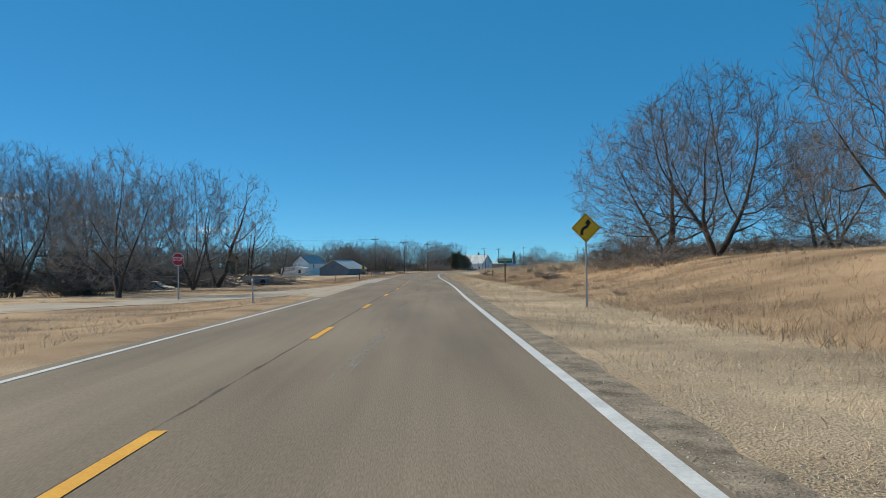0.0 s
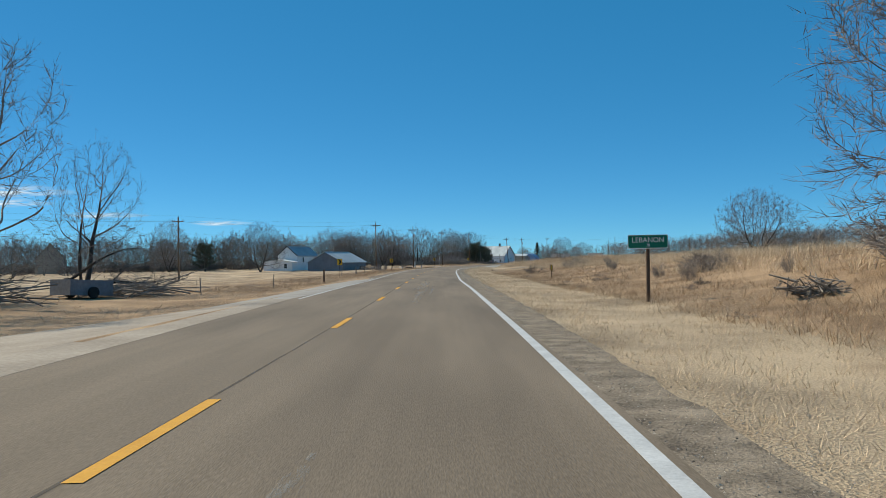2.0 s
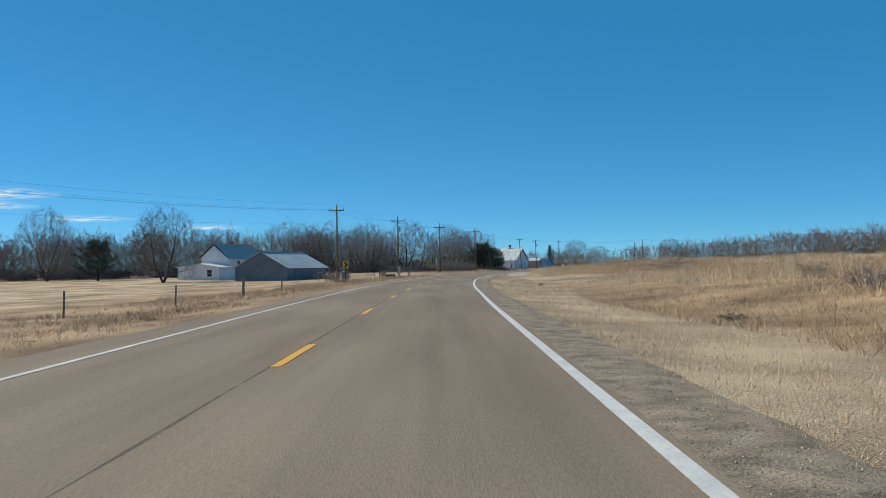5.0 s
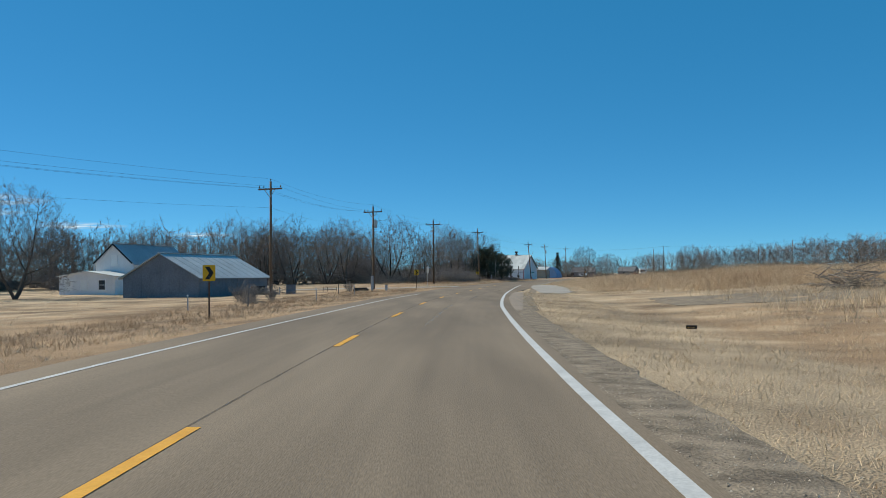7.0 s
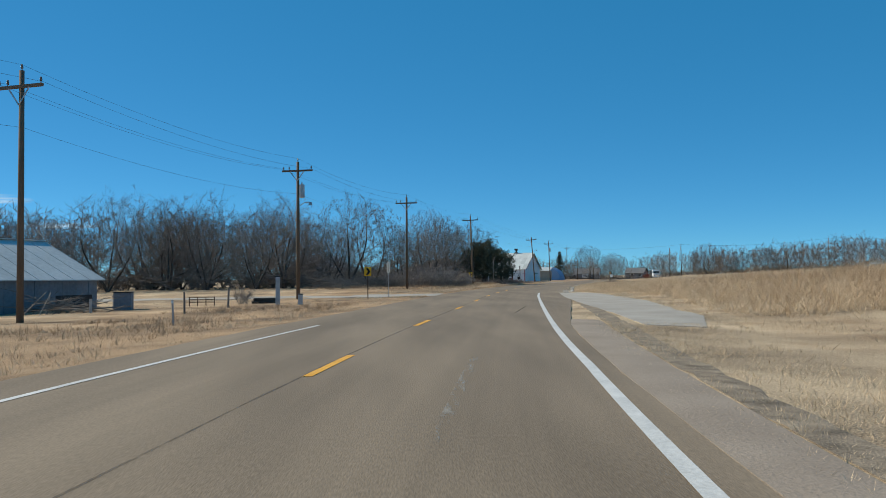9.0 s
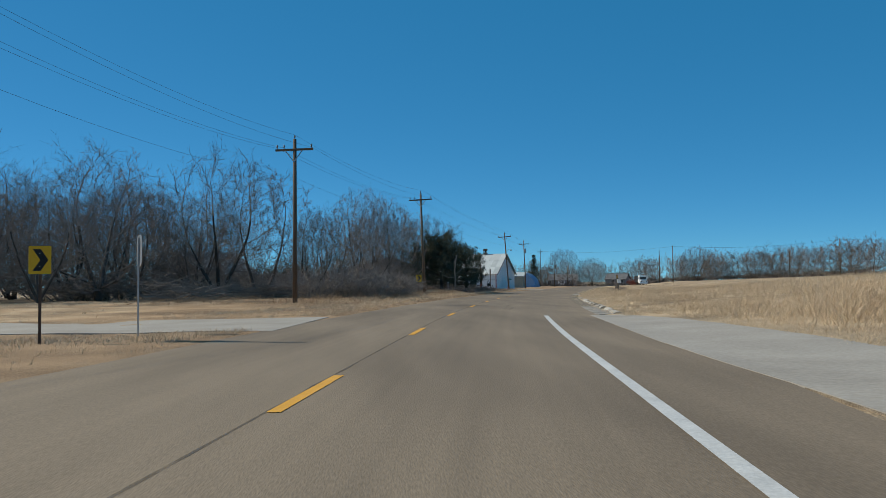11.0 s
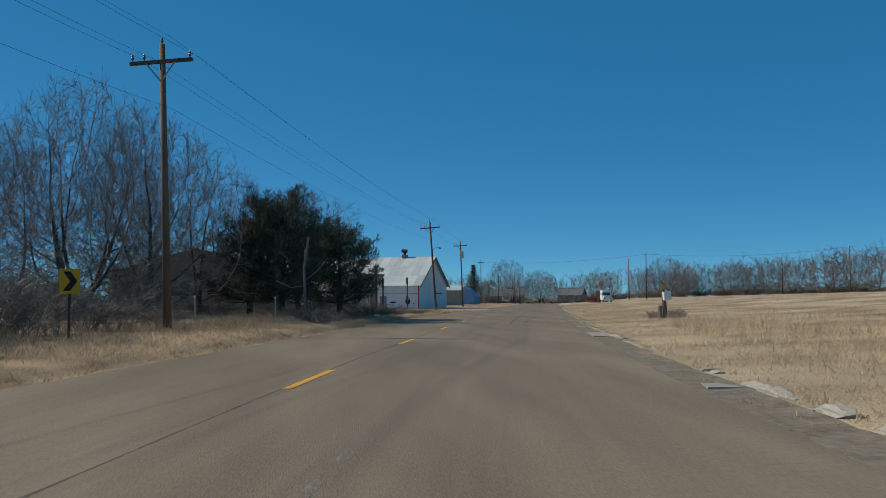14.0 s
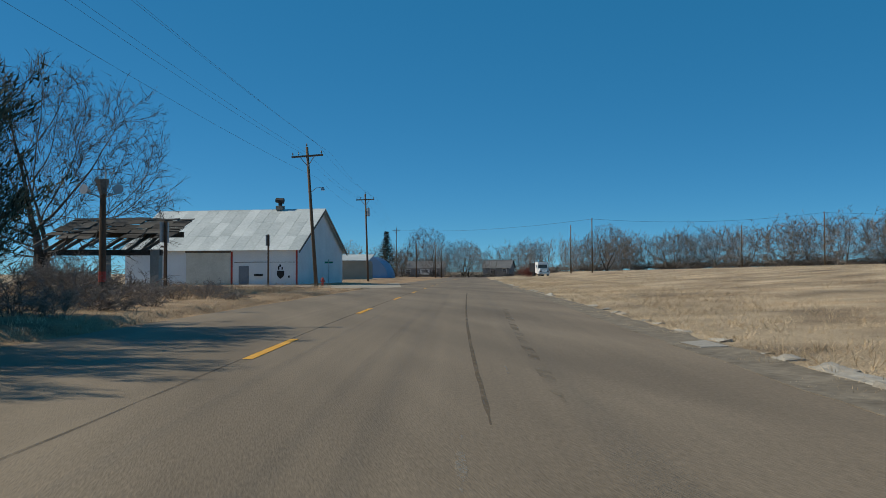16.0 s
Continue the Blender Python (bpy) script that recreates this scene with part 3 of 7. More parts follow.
def bush_mesh(seed, n=80, material=None):
    """A mound of curved bare stems in a haze of fine twigs, 2.6 m tall and 4 m across."""
    rng = random.Random(seed)
    g = Geo()
    thick = math.sqrt(80 / n)
    lobes = [(rng.uniform(0, 6.283), rng.uniform(0.3, 1.1), rng.uniform(0.55, 1.0)) for _ in range(5)]

    def side(d, w):
        return d.cross(Vector((rng.gauss(0, 1), rng.gauss(0, 1), rng.gauss(0, 0.5)))).normalized() * w

    for k in range(n):
        a0, r0, hk = lobes[k % 5]
        a, rr = rng.uniform(0, 6.283), rng.random() ** 0.6
        p = Vector((math.cos(a0) * r0 * 0.7 + math.cos(a) * rr * 0.35, math.sin(a0) * r0 * 0.7 + math.sin(a) * rr * 0.35, 0))
        d = Vector((math.cos(a) * rr * 0.9, math.sin(a) * rr * 0.9, 1)).normalized()
        L = 2.55 * hk * rng.uniform(0.7, 1.0) * (1 - 0.3 * rr)
        for i in range(4):
            q = p + d * L / 4
            s = side(d, 0.013 * thick * (1 - i * 0.2))
            g.add([p - s, p + s, q + s * 0.75, q - s * 0.75], [(0, 1, 2, 3)])
            for _ in range(1 + 2 * i):
                e = (d * 0.7 + Vector((rng.gauss(0, 0.55), rng.gauss(0, 0.55), rng.gauss(0.1, 0.4)))).normalized()
                h = p.lerp(q, rng.random())
                f = h + e * rng.uniform(0.3, 0.65)
                s2 = side(e, 0.0085 * thick)
                g.add([h - s2, h + s2, f], [(0, 1, 2)])
                for _ in range(2):
                    e2 = (e + Vector((rng.gauss(0, 0.6), rng.gauss(0, 0.6), rng.gauss(0, 0.5)))).normalized()
                    h2 = h.lerp(f, rng.uniform(0.3, 0.9))
                    s3 = side(e2, 0.0075 * thick)
                    g.add([h2 - s3, h2 + s3, h2 + e2 * rng.uniform(0.15, 0.4)], [(0, 1, 2)])
            d = (d + Vector((math.cos(a) * 0.16 + rng.gauss(0, 0.16), math.sin(a) * 0.16 + rng.gauss(0, 0.16), rng.gauss(-0.08, 0.1)))).normalized()
            p = q
    me = g.mesh("bush")
    me.materials.append(material or M_BRUSH)
    return me


BUSHES = [bush_mesh(1, 40), bush_mesh(2, 40), bush_mesh(3, 40)]
DARKBUSHES = [bush_mesh(4, 20, M_TWIG), bush_mesh(5, 20, M_TWIG)]


MASSBUSHES = [bush_mesh(8, 13, M_FARTWIG), bush_mesh(9, 13, M_FARTWIG)]
# bark tone: shade put into the colour below the elms, dark brush in town
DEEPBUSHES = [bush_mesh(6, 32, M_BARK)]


def bush(x, y, height, wide, turn=0.0, group="", label="tangled leafless grey shrub", dark=False, deep=False):
    kinds = DEEPBUSHES if deep else DARKBUSHES if dark else BUSHES
    b = new("shrub", kinds[int(abs(x * 5 + y)) % len(kinds)])
    b.matrix_world = pose(x, y, floor_z(x, y) - 0.05, 0, 0, turn) @ Matrix.Diagonal((wide / 4, wide / 4, height / 2.6, 1))
    return tagged(b, label, "shrub", group)


R = random.Random(5)
RT0 = random.Random(17)
BIG = "spreading bare elm with several dark stems"
for x, y, h, r, tr in ((18.9, 78.5, 14.8, 8.6, 20), (17.4, 61.5, 13.9, 7.4, 200), (23.5, 48, 17.5, 7, 110), (31, 75, 11.5, 5, 300), (27, 64, 10, 4.5, 30), (42.5, 168, 10.3, 6.2, 60)):
    tree("elm", x, y, h, tr, BIG if h > 13 else "", radius=r)
for x, y, h, r in ((-21.8, 58.5, 10.0, 4.6), (-22.6, 79, 11.8, 4.6), (-32, 67, 12, 5.5), (-36, 82, 12.5, 5.5), (-31, 92, 12, 5), (-44, 90, 13, 6), (-54, 97, 14, 6.5), (-41, 106, 12, 5.5), (-30, 75, 11, 4.5)):
    tree("elm", x, y, h, R.uniform(0, 360), "", "bare elms by the side road", r)
tree("leaner", -22, 85, 12.0, 20, "leaning bare tree with a limb reaching out over the verge", radius=5.0)
tree("leaner", -22, 100, 10.0, 70, "half-dead tree with pale bare limbs", radius=3.2)
for k, x, y, h, r in (("vase", -5.2, 317, 12.2, 5.2), ("vase", -0.9, 314.5, 7.5, 3.4), ("elm", 5.3, 347, 12, 4.9), ("round", -1, 336, 10.2, 4.8), ("round", 2, 331, 9.0, 4.2), ("vase", 3, 354, 11, 4), ("vase", 8, 364, 11.5, 4.5), ("elm", 12.2, 386, 13.2, 7.4), ("vase", 1, 372, 10, 4), ("round", -9.5, 325, 10, 5), ("round", -15, 318, 10, 4.8), ("round", -10, 313, 8.5, 4.2), ("round", 4, 339, 9.5, 4.4), ("elm", 2.6, 344.5, 13, 5.2), ("round", 7.6, 351, 11.5, 4.6), ("vase", -3, 350, 11, 4)):
    tree(k, x, y, h, R.uniform(0, 360), "", "bare trees at the bend", r)
tree("elm", -72, 274, 14.5, 30, "broad old bare tree standing above the belt", radius=6)
tree("elm", -42.8, 248.5, 12.4, 140, "broad old bare tree beside the farmhouse", radius=6)


FAR_BRUSH, FAR_WOOD = [], []


def wood_line(points, depth, count, h0, h1, group, shrubs=0, near=False, mass=False):
    """Trees and shrubs scattered along a line of places, in a belt of that depth."""
    seg = [math.dist(a, b) for a, b in zip(points, points[1:])]
    for n in range(count + shrubs):
        t = R.uniform(0, sum(seg))
        for (a, b), d in zip(zip(points, points[1:]), seg):
            if t <= d:
                break
            t -= d
        x = a[0] + (b[0] - a[0]) * t / d + R.gauss(0, depth / 3)
        y = a[1] + (b[1] - a[1]) * t / d + abs(R.gauss(0, depth / (1.4 if n < count else 2)))
        yy, u = station(x, y)
        if -8.5 < u < 13:
            continue
        if n < count:
            h = R.uniform(h0, h1)
            if mass:
                w = h * R.uniform(0.55, 0.8) / 5.0
                FAR_WOOD.append((pose(x, y, floor_z(x, y) - 0.05, 0, 0, R.uniform(0, 360)) @ Matrix.Diagonal((w, w, h / 11, 1)), n % 3))
                continue
            tree("round" if near or (x > -34 and y < 350) else "far", x, y, h, R.uniform(0, 360), group=group, radius=h * R.uniform(0.42, 0.62))
        else:
            h, w, a = R.uniform(2.6, 5.2), R.uniform(7, 12), R.uniform(0, 360)
            if near:
                bush(x, y, h, w, a, group)
            else:
                FAR_BRUSH.append((pose(x, y, floor_z(x, y) - 0.05, 0, 0, a) @ Matrix.Diagonal((w / 4, w / 4, h / 2.6, 1)), n % 2))


wood_line([(-170, 262), (-100, 284), (-62, 290), (-30, 298), (-8, 308)], 16, 125, 8.5, 13.0, "belt of bare woodland behind the farm", 120)
wood_line([(-16, 306), (-6, 322), (3, 342)], 8, 0, 7.0, 10.0, "belt of bare woodland behind the farm", 12, True)
wood_line([(150, 590), (172, 510), (245, 385), (300, 250)], 16, 135, 11.5, 16.5, "bare woodland beyond the field", 190, False, True)
wood_line([(66, 640), (112, 630), (128, 596), (152, 580)], 16, 50, 9, 15, "bare trees about the town", 80)
wood_line([(-200, 150), (-120, 190), (-90, 250)], 18, 20, 8, 12, "far bare trees across the pasture", 12, False, True)
wood_line([(-130, 302), (-60, 308), (-22, 318), (-8, 336)], 12, 50, 8.5, 12.5, "belt of bare woodland behind the farm", 20)

# a second, deeper row of brush behind the woodland beyond the field
RW = random.Random(77)
for (xa, ya), (xb, yb), n in (((158, 590), (182, 514), 22), ((182, 514), (255, 390), 46), ((255, 390), (310, 250), 30)):
    for k in range(n):
        f = (k + RW.random()) / n
        x, y = xa + (xb - xa) * f + RW.uniform(-4, 4), ya + (yb - ya) * f + RW.uniform(-4, 4)
        h, w = RW.uniform(3.0, 6.0), RW.uniform(9, 14)
        FAR_BRUSH.append((pose(x, y, floor_z(x, y) - 0.3, 0, 0, RW.uniform(0, 360)) @ Matrix.Diagonal((w / 4, w / 4, h / 2.6, 1)), k % 2))


def joined(name, src, places, material, label, category):
    """Many far copies of one mesh in a single object."""
    co = np.empty(len(src.vertices) * 3)
    src.vertices.foreach_get("co", co)
    co = np.c_[co.reshape(-1, 3), np.ones(len(src.vertices))]
    faces = [tuple(p.vertices) for p in src.polygons]
    v, f = [], []
    for m in places:
        o = len(v)
        v += [tuple(q) for q in (co @ np.array(m).T)[:, :3]]
        f += [tuple(o + i for i in q) for q in faces]
    tagged(new(name, sheet(name, v, f, material)), label, category, kind="stuff")


for k in (0, 1):
    joined("brushwood", MASSBUSHES[k], [m for m, kind in FAR_BRUSH if kind == k], M_FARTWIG, "dense grey brushwood filling the feet of the woods", "brush")
for k in (0, 1, 2):
    joined("woodland", KINDS["far"][2][k][1], [m for m, kind in FAR_WOOD if kind == k], M_FARTWIG, "far bare woodland of grey twiggy crowns", "woodland")
    joined("woodland_trunks", KINDS["far"][2][k][0], [m for m, kind in FAR_WOOD if kind == k], M_TWIG, "dark trunks of the far bare woodland", "woodland")
for x, y, h, w in ((3, 306.5, 3.2, 5), (6, 311, 3.0, 4.5), (0.8, 305, 3.2, 5), (5.4, 314.5, 3.4, 5), (7, 317, 2.4, 4), (-2, 309, 3, 5), (2.6, 312, 3.8, 6), (4.2, 309.5, 3.4, 5.5), (2, 308, 3.2, 5), (6.5, 315, 2.6, 4), (-1, 307, 2.6, 5), (-6, 310, 2.6, 5), (4.8, 307.5, 2.6, 4.5), (6.6, 313, 2.4, 3.6)):
    bush(x, y, h, w, R.uniform(0, 360), "thicket beside the road")
for x, y, h, w in ((6.2, 321.5, 3.4, 4.5), (7.0, 324.5, 3.2, 4.2), (4.6, 319.5, 3.6, 5), (7.9, 328.5, 2.4, 3.6), (5.2, 326, 3.8, 5), (8.8, 332.5, 1.6, 2.6), (3.4, 323, 4.0, 5.5)):
    bush(x, y, h, w, x * 61, "thicket beside the road")
for x, y, h, w in ((7.8, 134, 1.2, 3.0), (14, 63, 2.2, 5), (16, 66, 2.8, 5), (20, 60, 2.6, 5), (15, 80, 3.0, 5.5), (12.6, 77, 2.4, 5), (19, 88, 2.6, 5), (24, 82, 3, 6), (13.5, 72, 1.6, 4), (12.2, 96, 1.6, 3.5), (15, 104, 1.4, 3.4), (13.5, 148, 1.5, 2.4), (17, 160, 1.4, 2.0), (22, 70, 3, 6), (26, 58, 2.6, 6), (18, 72, 2.8, 6), (13.6, 78.5, 3.8, 5), (15.2, 75.5, 4.4, 6), (17, 82, 4.4, 6)):
    bush(x, y, h, w, R.uniform(0, 360), "brush under the trees", dark=h > 2.5 or h == 1.2)
for _ in range(34):
    x, y = R.uniform(-60, -23), R.uniform(60, 108)
    if x > -26 and y > 86:
        continue
    bush(x, y, R.uniform(1.8, 3.8), R.uniform(4.5, 8), R.uniform(0, 360), "brush under the trees", dark=True)
# undergrowth whose darker colour stands in for the shade beneath the elms
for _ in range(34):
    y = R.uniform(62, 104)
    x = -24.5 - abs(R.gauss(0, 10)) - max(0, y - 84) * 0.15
    bush(x, y, R.uniform(2.0, 4.2), R.uniform(4, 7), R.uniform(0, 360), "dark undergrowth below the elms", "tangled undergrowth of bare stems, coloured dark for the shade", deep=True)
for x, y, h, w in ((12, 118, 1.5, 0.8), (13.5, 127, 1.4, 0.7), (10.2, 98, 1.3, 0.8), (9.4, 90, 1.6, 0.9), (16, 140, 1.6, 0.9), (11.5, 84, 1.2, 0.7)):
    bush(x, y, h, w, x * 30, "dead stalks on the bank", "thin dead weed stalk standing on the bank")
for _ in range(24):
    bush(RT0.uniform(-15, 3), RT0.uniform(317, 346), RT0.uniform(3.4, 5.2), RT0.uniform(5.5, 8), RT0.uniform(0, 360), "thicket under the trees at the bend", dark=RT0.random() < 0.5)
for _ in range(18):
    x, y = at_road(R.uniform(36, 150), R.uniform(9, 13))
    bush(x, y, R.uniform(0.25, 0.5), R.uniform(0.7, 1.4), R.uniform(0, 360), "dead weed clumps on the bank", "low clump of dead grey weeds", dark=True)
RT = random.Random(21)
for _ in range(26):
    x, y = at_road(RT.uniform(336, 372), -RT.uniform(5.2, 9.0))
    bush(x, y, RT.uniform(0.4, 1.1), RT.uniform(1.2, 2.4), RT.uniform(0, 360), "weeds on the shaded verge", "low tangle of dead weeds on the verge", dark=RT.random() < 0.5)
for _ in range(26):
    bush(RT.uniform(-4, 10.5), RT.uniform(349, 358), RT.uniform(1.2, 2.6), RT.uniform(2.5, 4.5), RT.uniform(0, 360), "thicket before the abandoned house", dark=RT.random() < 0.6)
for _ in range(16):
    bush(R.uniform(11, 18.5), R.uniform(357, 376), R.uniform(1.0, 2.4), R.uniform(2.5, 4.5), R.uniform(0, 360), "brambles round the ruined canopy", dark=R.random() < 0.7)
for x, y, h, w in ((17.8, 356, 1.3, 3), (18.6, 360.5, 1.2, 2.6), (17, 352, 1.0, 3), (15.5, 347, 0.9, 2.6), (16.6, 349, 1.1, 2.5), (19.6, 364.5, 1.1, 2.5), (12.5, 347, 1.2, 3.5), (9, 346, 1.4, 4)):
    bush(x, y, h, w, R.uniform(0, 360), "brambles round the ruined canopy", dark=True)

# ---- cedars ----
def cedar_mesh(seed, height, radius):
    """A broad, uneven cedar: a dome of dense leafy sprays with ragged points."""
    rng = random.Random(seed)
    g, t = Geo(), Geo()
    t.tube((0, 0, -0.2), (0.1, 0, height * 0.8), 0.22, 0.04, 8, False)

    def spray(c, out, n, size):
        for _ in range(n):
            e = (out * 0.7 + Vector((rng.gauss(0, 0.45), rng.gauss(0, 0.45), rng.gauss(0.4, 0.4)))).normalized()
            s = e.cross(Vector((rng.gauss(0, 1), rng.gauss(0, 1), rng.gauss(0, 1)))).normalized() * size * rng.uniform(0.06, 0.12)
            b = c + Vector((rng.gauss(0, 0.1), rng.gauss(0, 0.1), rng.gauss(0, 0.1)))
            g.add([b - s, b + s, b + e * size * rng.uniform(0.6, 1.2)], [(0, 1, 2)])

    for k in range(84):
        w = rng.random() ** 0.8
        z = height * (0.16 + 0.72 * w)
        a = rng.uniform(0, 6.283)
        lobe = 0.95 + 0.2 * math.sin(a * 3 + seed + z * 0.5) + 0.16 * math.sin(a * 5 + z * 1.3)
        rise = max(0.0, (z / height - 0.2) / 0.8)
        r = radius * lobe * math.sqrt(max(0.03, 1 - rise ** 1.7)) * rng.uniform(0.7, 1.15)
        out = Vector((math.cos(a), math.sin(a), 0))
        root = Vector((0, 0, max(0.8, z - r * 0.35)))
        elbow = out * r * 0.62 + Vector((0, 0, z - 0.12 * r))
        tip = out * r + Vector((rng.gauss(0, 0.15), rng.gauss(0, 0.15), z + rng.uniform(0.1, 0.7)))
        t.tube(root, elbow, 0.05, 0.022, 4, False)
        t.tube(elbow, tip, 0.022, 0.006, 3, False)
        d = (tip - elbow).normalized()
        for j in range(9):
            f = 0.28 + 0.72 * (j + rng.random()) / 9
            c = root.lerp(elbow, f / 0.62) if f < 0.62 else elbow.lerp(tip, (f - 0.62) / 0.38)
            spread = 0.42 * (1.25 - f)
            c = c + Vector((rng.gauss(0, spread), rng.gauss(0, spread), rng.gauss(0, spread * 0.6)))
            for _ in range(5):
                spray(c + Vector((rng.gauss(0, 0.11), rng.gauss(0, 0.11), rng.gauss(0, 0.09))) + d * rng.uniform(-0.15, 0.25), d, 7, 0.21)
        spray(tip, d, 10, 0.30)
    for k in range(16):
        top = height * rng.uniform(0.70, 0.97)
        off = radius * 0.85 * math.sqrt(max(0.0, 1 - (top / height) ** 2))
        a = rng.uniform(0, 6.283)
        c = Vector((math.cos(a) * off, math.sin(a) * off, top - 1.2))
        for j in range(14):
            q = c + Vector((rng.gauss(0, 0.02 * (14 - j)), rng.gauss(0, 0.02 * (14 - j)), j * 0.085))
            spray(q, Vector((0, 0, 1)), 6, 0.26)
    a, b = t.mesh("cedar_trunk", True), g.mesh("cedar_crown")
    a.materials.append(M_BARK)
    b.materials.append(M_CEDAR)
    return a, b


CEDARS = [cedar_mesh(3, 7.8, 3.7), cedar_mesh(8, 6.3, 3.2)]


def cedar(x, y, k, scale=1.0, turn=0.0, group="cedars by the roadside"):
    e = thing("cedar_tree", pose(x, y, floor_z(x, y), 0, 0, turn) @ Matrix.Scale(scale, 4), "dense dark green red-cedar tree", "tree", group)
    part("trunk", CEDARS[k][0], M_BARK, e)
    part("crown", CEDARS[k][1], M_CEDAR, e)


for x, y, k, sc, tr in ((12.4, 350.8, 0, 1.0, 0), (15.9, 354.8, 1, 0.98, 80), (10.4, 352.6, 1, 1.0, 200), (13.2, 356.5, 0, 0.85, 130)):
    cedar(x, y, k, sc, tr)
for x, y, k, sc in ((-62, 272, 0, 1.0), (-39, 74, 1, 0.8), (-47, 84, 0, 0.8)):
    cedar(x, y, k, sc, x * 9, "dark cedars among the bare trees")


# ---- utility poles ----
def cable(points, r, n=4):
    """One connected tube through the points."""
    g = Geo()
    pts = [Vector(p) for p in points]
    for i, p in enumerate(pts):
        d = (pts[min(i + 1, len(pts) - 1)] - pts[max(i - 1, 0)]).normalized()
        sd = d.cross(Vector((0, 0, 1)) if abs(d.z) < 0.95 else Vector((1, 0, 0))).normalized()
        t = d.cross(sd)
        g.v += [tuple(p + (sd * math.cos(6.2832 * k / n) + t * math.sin(6.2832 * k / n)) * r) for k in range(n)]
    g.f = [(i * n + k, i * n + (k + 1) % n, (i + 1) * n + (k + 1) % n, (i + 1) * n + k) for i in range(len(pts) - 1) for k in range(n)]
    return g


def pole_meshes():
    p = Geo().tube((0, 0, -0.5), (0, 0, 9.7), 0.15, 0.10, 10)
    arm = Geo().box(-1.2, -0.16, 9.0, 1.2, -0.05, 9.12)
    brace = Geo().box(-0.03, -0.17, 0, 0.03, -0.15, 0.85)
    ins = Geo().tube((0, 0, 0), (0, 0, 0.10), 0.02, 0.02, 6).tube((0, 0, 0.08), (0, 0, 0.16), 0.05, 0.055, 8).tube((0, 0, 0.17), (0, 0, 0.24), 0.045, 0.035, 8)
    out = [p.mesh("pole", True), arm.mesh("crossarm"), brace.mesh("brace"), ins.mesh("insulator", True)]
    for me, m in zip(out, (M_POLE, M_POLE, M_STEEL, M_INSUL)):
        me.materials.append(m)
    return out


PM = pole_meshes()


def utility_pole(x, y, z, top, turn, lean=0.0, label="brown wooden utility pole with one crossarm", arm=True):
    k = (top - z) / 9.7
    e = thing("utility_pole", pose(x, y, z, 0, lean, turn) @ Matrix.Diagonal((1, 1, k, 1)), label, "utility pole", "utility poles along the road")
    part("pole", PM[0], M_POLE, e)
    if arm:
        part("crossarm", PM[1], M_POLE, e)
        for s in (-1, 1):
            b = part("brace", PM[2], M_STEEL, e)
            b.matrix_basis = pose(0, 0, 8.35, 0, s * 40, 0)
        for ix, iz in ((-1.1, 9.12), (-0.65, 9.12), (1.1, 9.12), (0, 9.7)):
            i = part("insulator", PM[3], M_INSUL, e)
            i.matrix_basis = pose(ix, -0.1 if ix else 0, iz)
    return e


POLES = [(-40.6, 179.0, -1.3, 8.6, 30), (-15.15, 239.3, -0.4, 10.2, 20), (-7.6, 266.6, -0.35, 10.1, 15), (0.0, 295.5, -0.1, 10.2, 15), (9.4, 331.0, 0.5, 10.7, 15), (28.25, 401.0, -0.05, 10.8, 15), (38.9, 446.5, 0.1, 11.6, 15), (71.6, 606, 0.4, 16.0, 15)]
for k, (x, y, z, top, turn) in enumerate(POLES):
    up = utility_pole(x, y, z, top, -turn, (0, 0, 0, 0, -2, -4, -2, 0)[k])
    if k in (2, 6):
        tr = part("transformer", Geo().tube((0.32, 0, 7.2), (0.32, 0, 8.1), 0.2, 0.2, 12).tube((0.32, 0, 8.1), (0.32, 0, 8.3), 0.06, 0.03, 8), M_STEEL, up, "grey transformer can")
        part("bracket", Geo().box(0.08, -0.04, 7.5, 0.14, 0.04, 7.8), M_STEEL, tr)
    if k in (2, 5):
        arm = part("lamp_arm", cable([(0.1, 0, 6.6), (0.5, 0, 6.85), (1.0, 0, 6.85)], 0.025, 6), M_STEEL, up)
        part("lamp_head", Geo().tube((1.0, 0, 6.88), (1.0, 0, 6.66), 0.08, 0.16, 10), M_STEEL, arm)


def wires(pts, sag, r=0.0058):
    for (x0, y0, z0), (x1, y1, z1) in zip(pts, pts[1:]):
        n = 14
        q = [(x0 + (x1 - x0) * i / n, y0 + (y1 - y0) * i / n, z0 + (z1 - z0) * i / n - sag * 4 * (i / n) * (1 - i / n)) for i in range(n + 1)]
        tagged(part("power_line", cable(q, r), M_WIRE), "thin sagging overhead wire", "wire", "overhead wires")


for dx, dz in ((-1.1, -0.35), (-0.65, -0.35), (1.1, -0.35), (0, 0.25), (0.05, -2.2)):
    wires([(x + dx * math.cos(radians(-turn)), y + dx * math.sin(radians(-turn)), top + dz - (0.2 if dz < 0 else 0)) for x, y, z, top, turn in [(-75, 130, -1, 8.4, 30)] + POLES], 0.55)


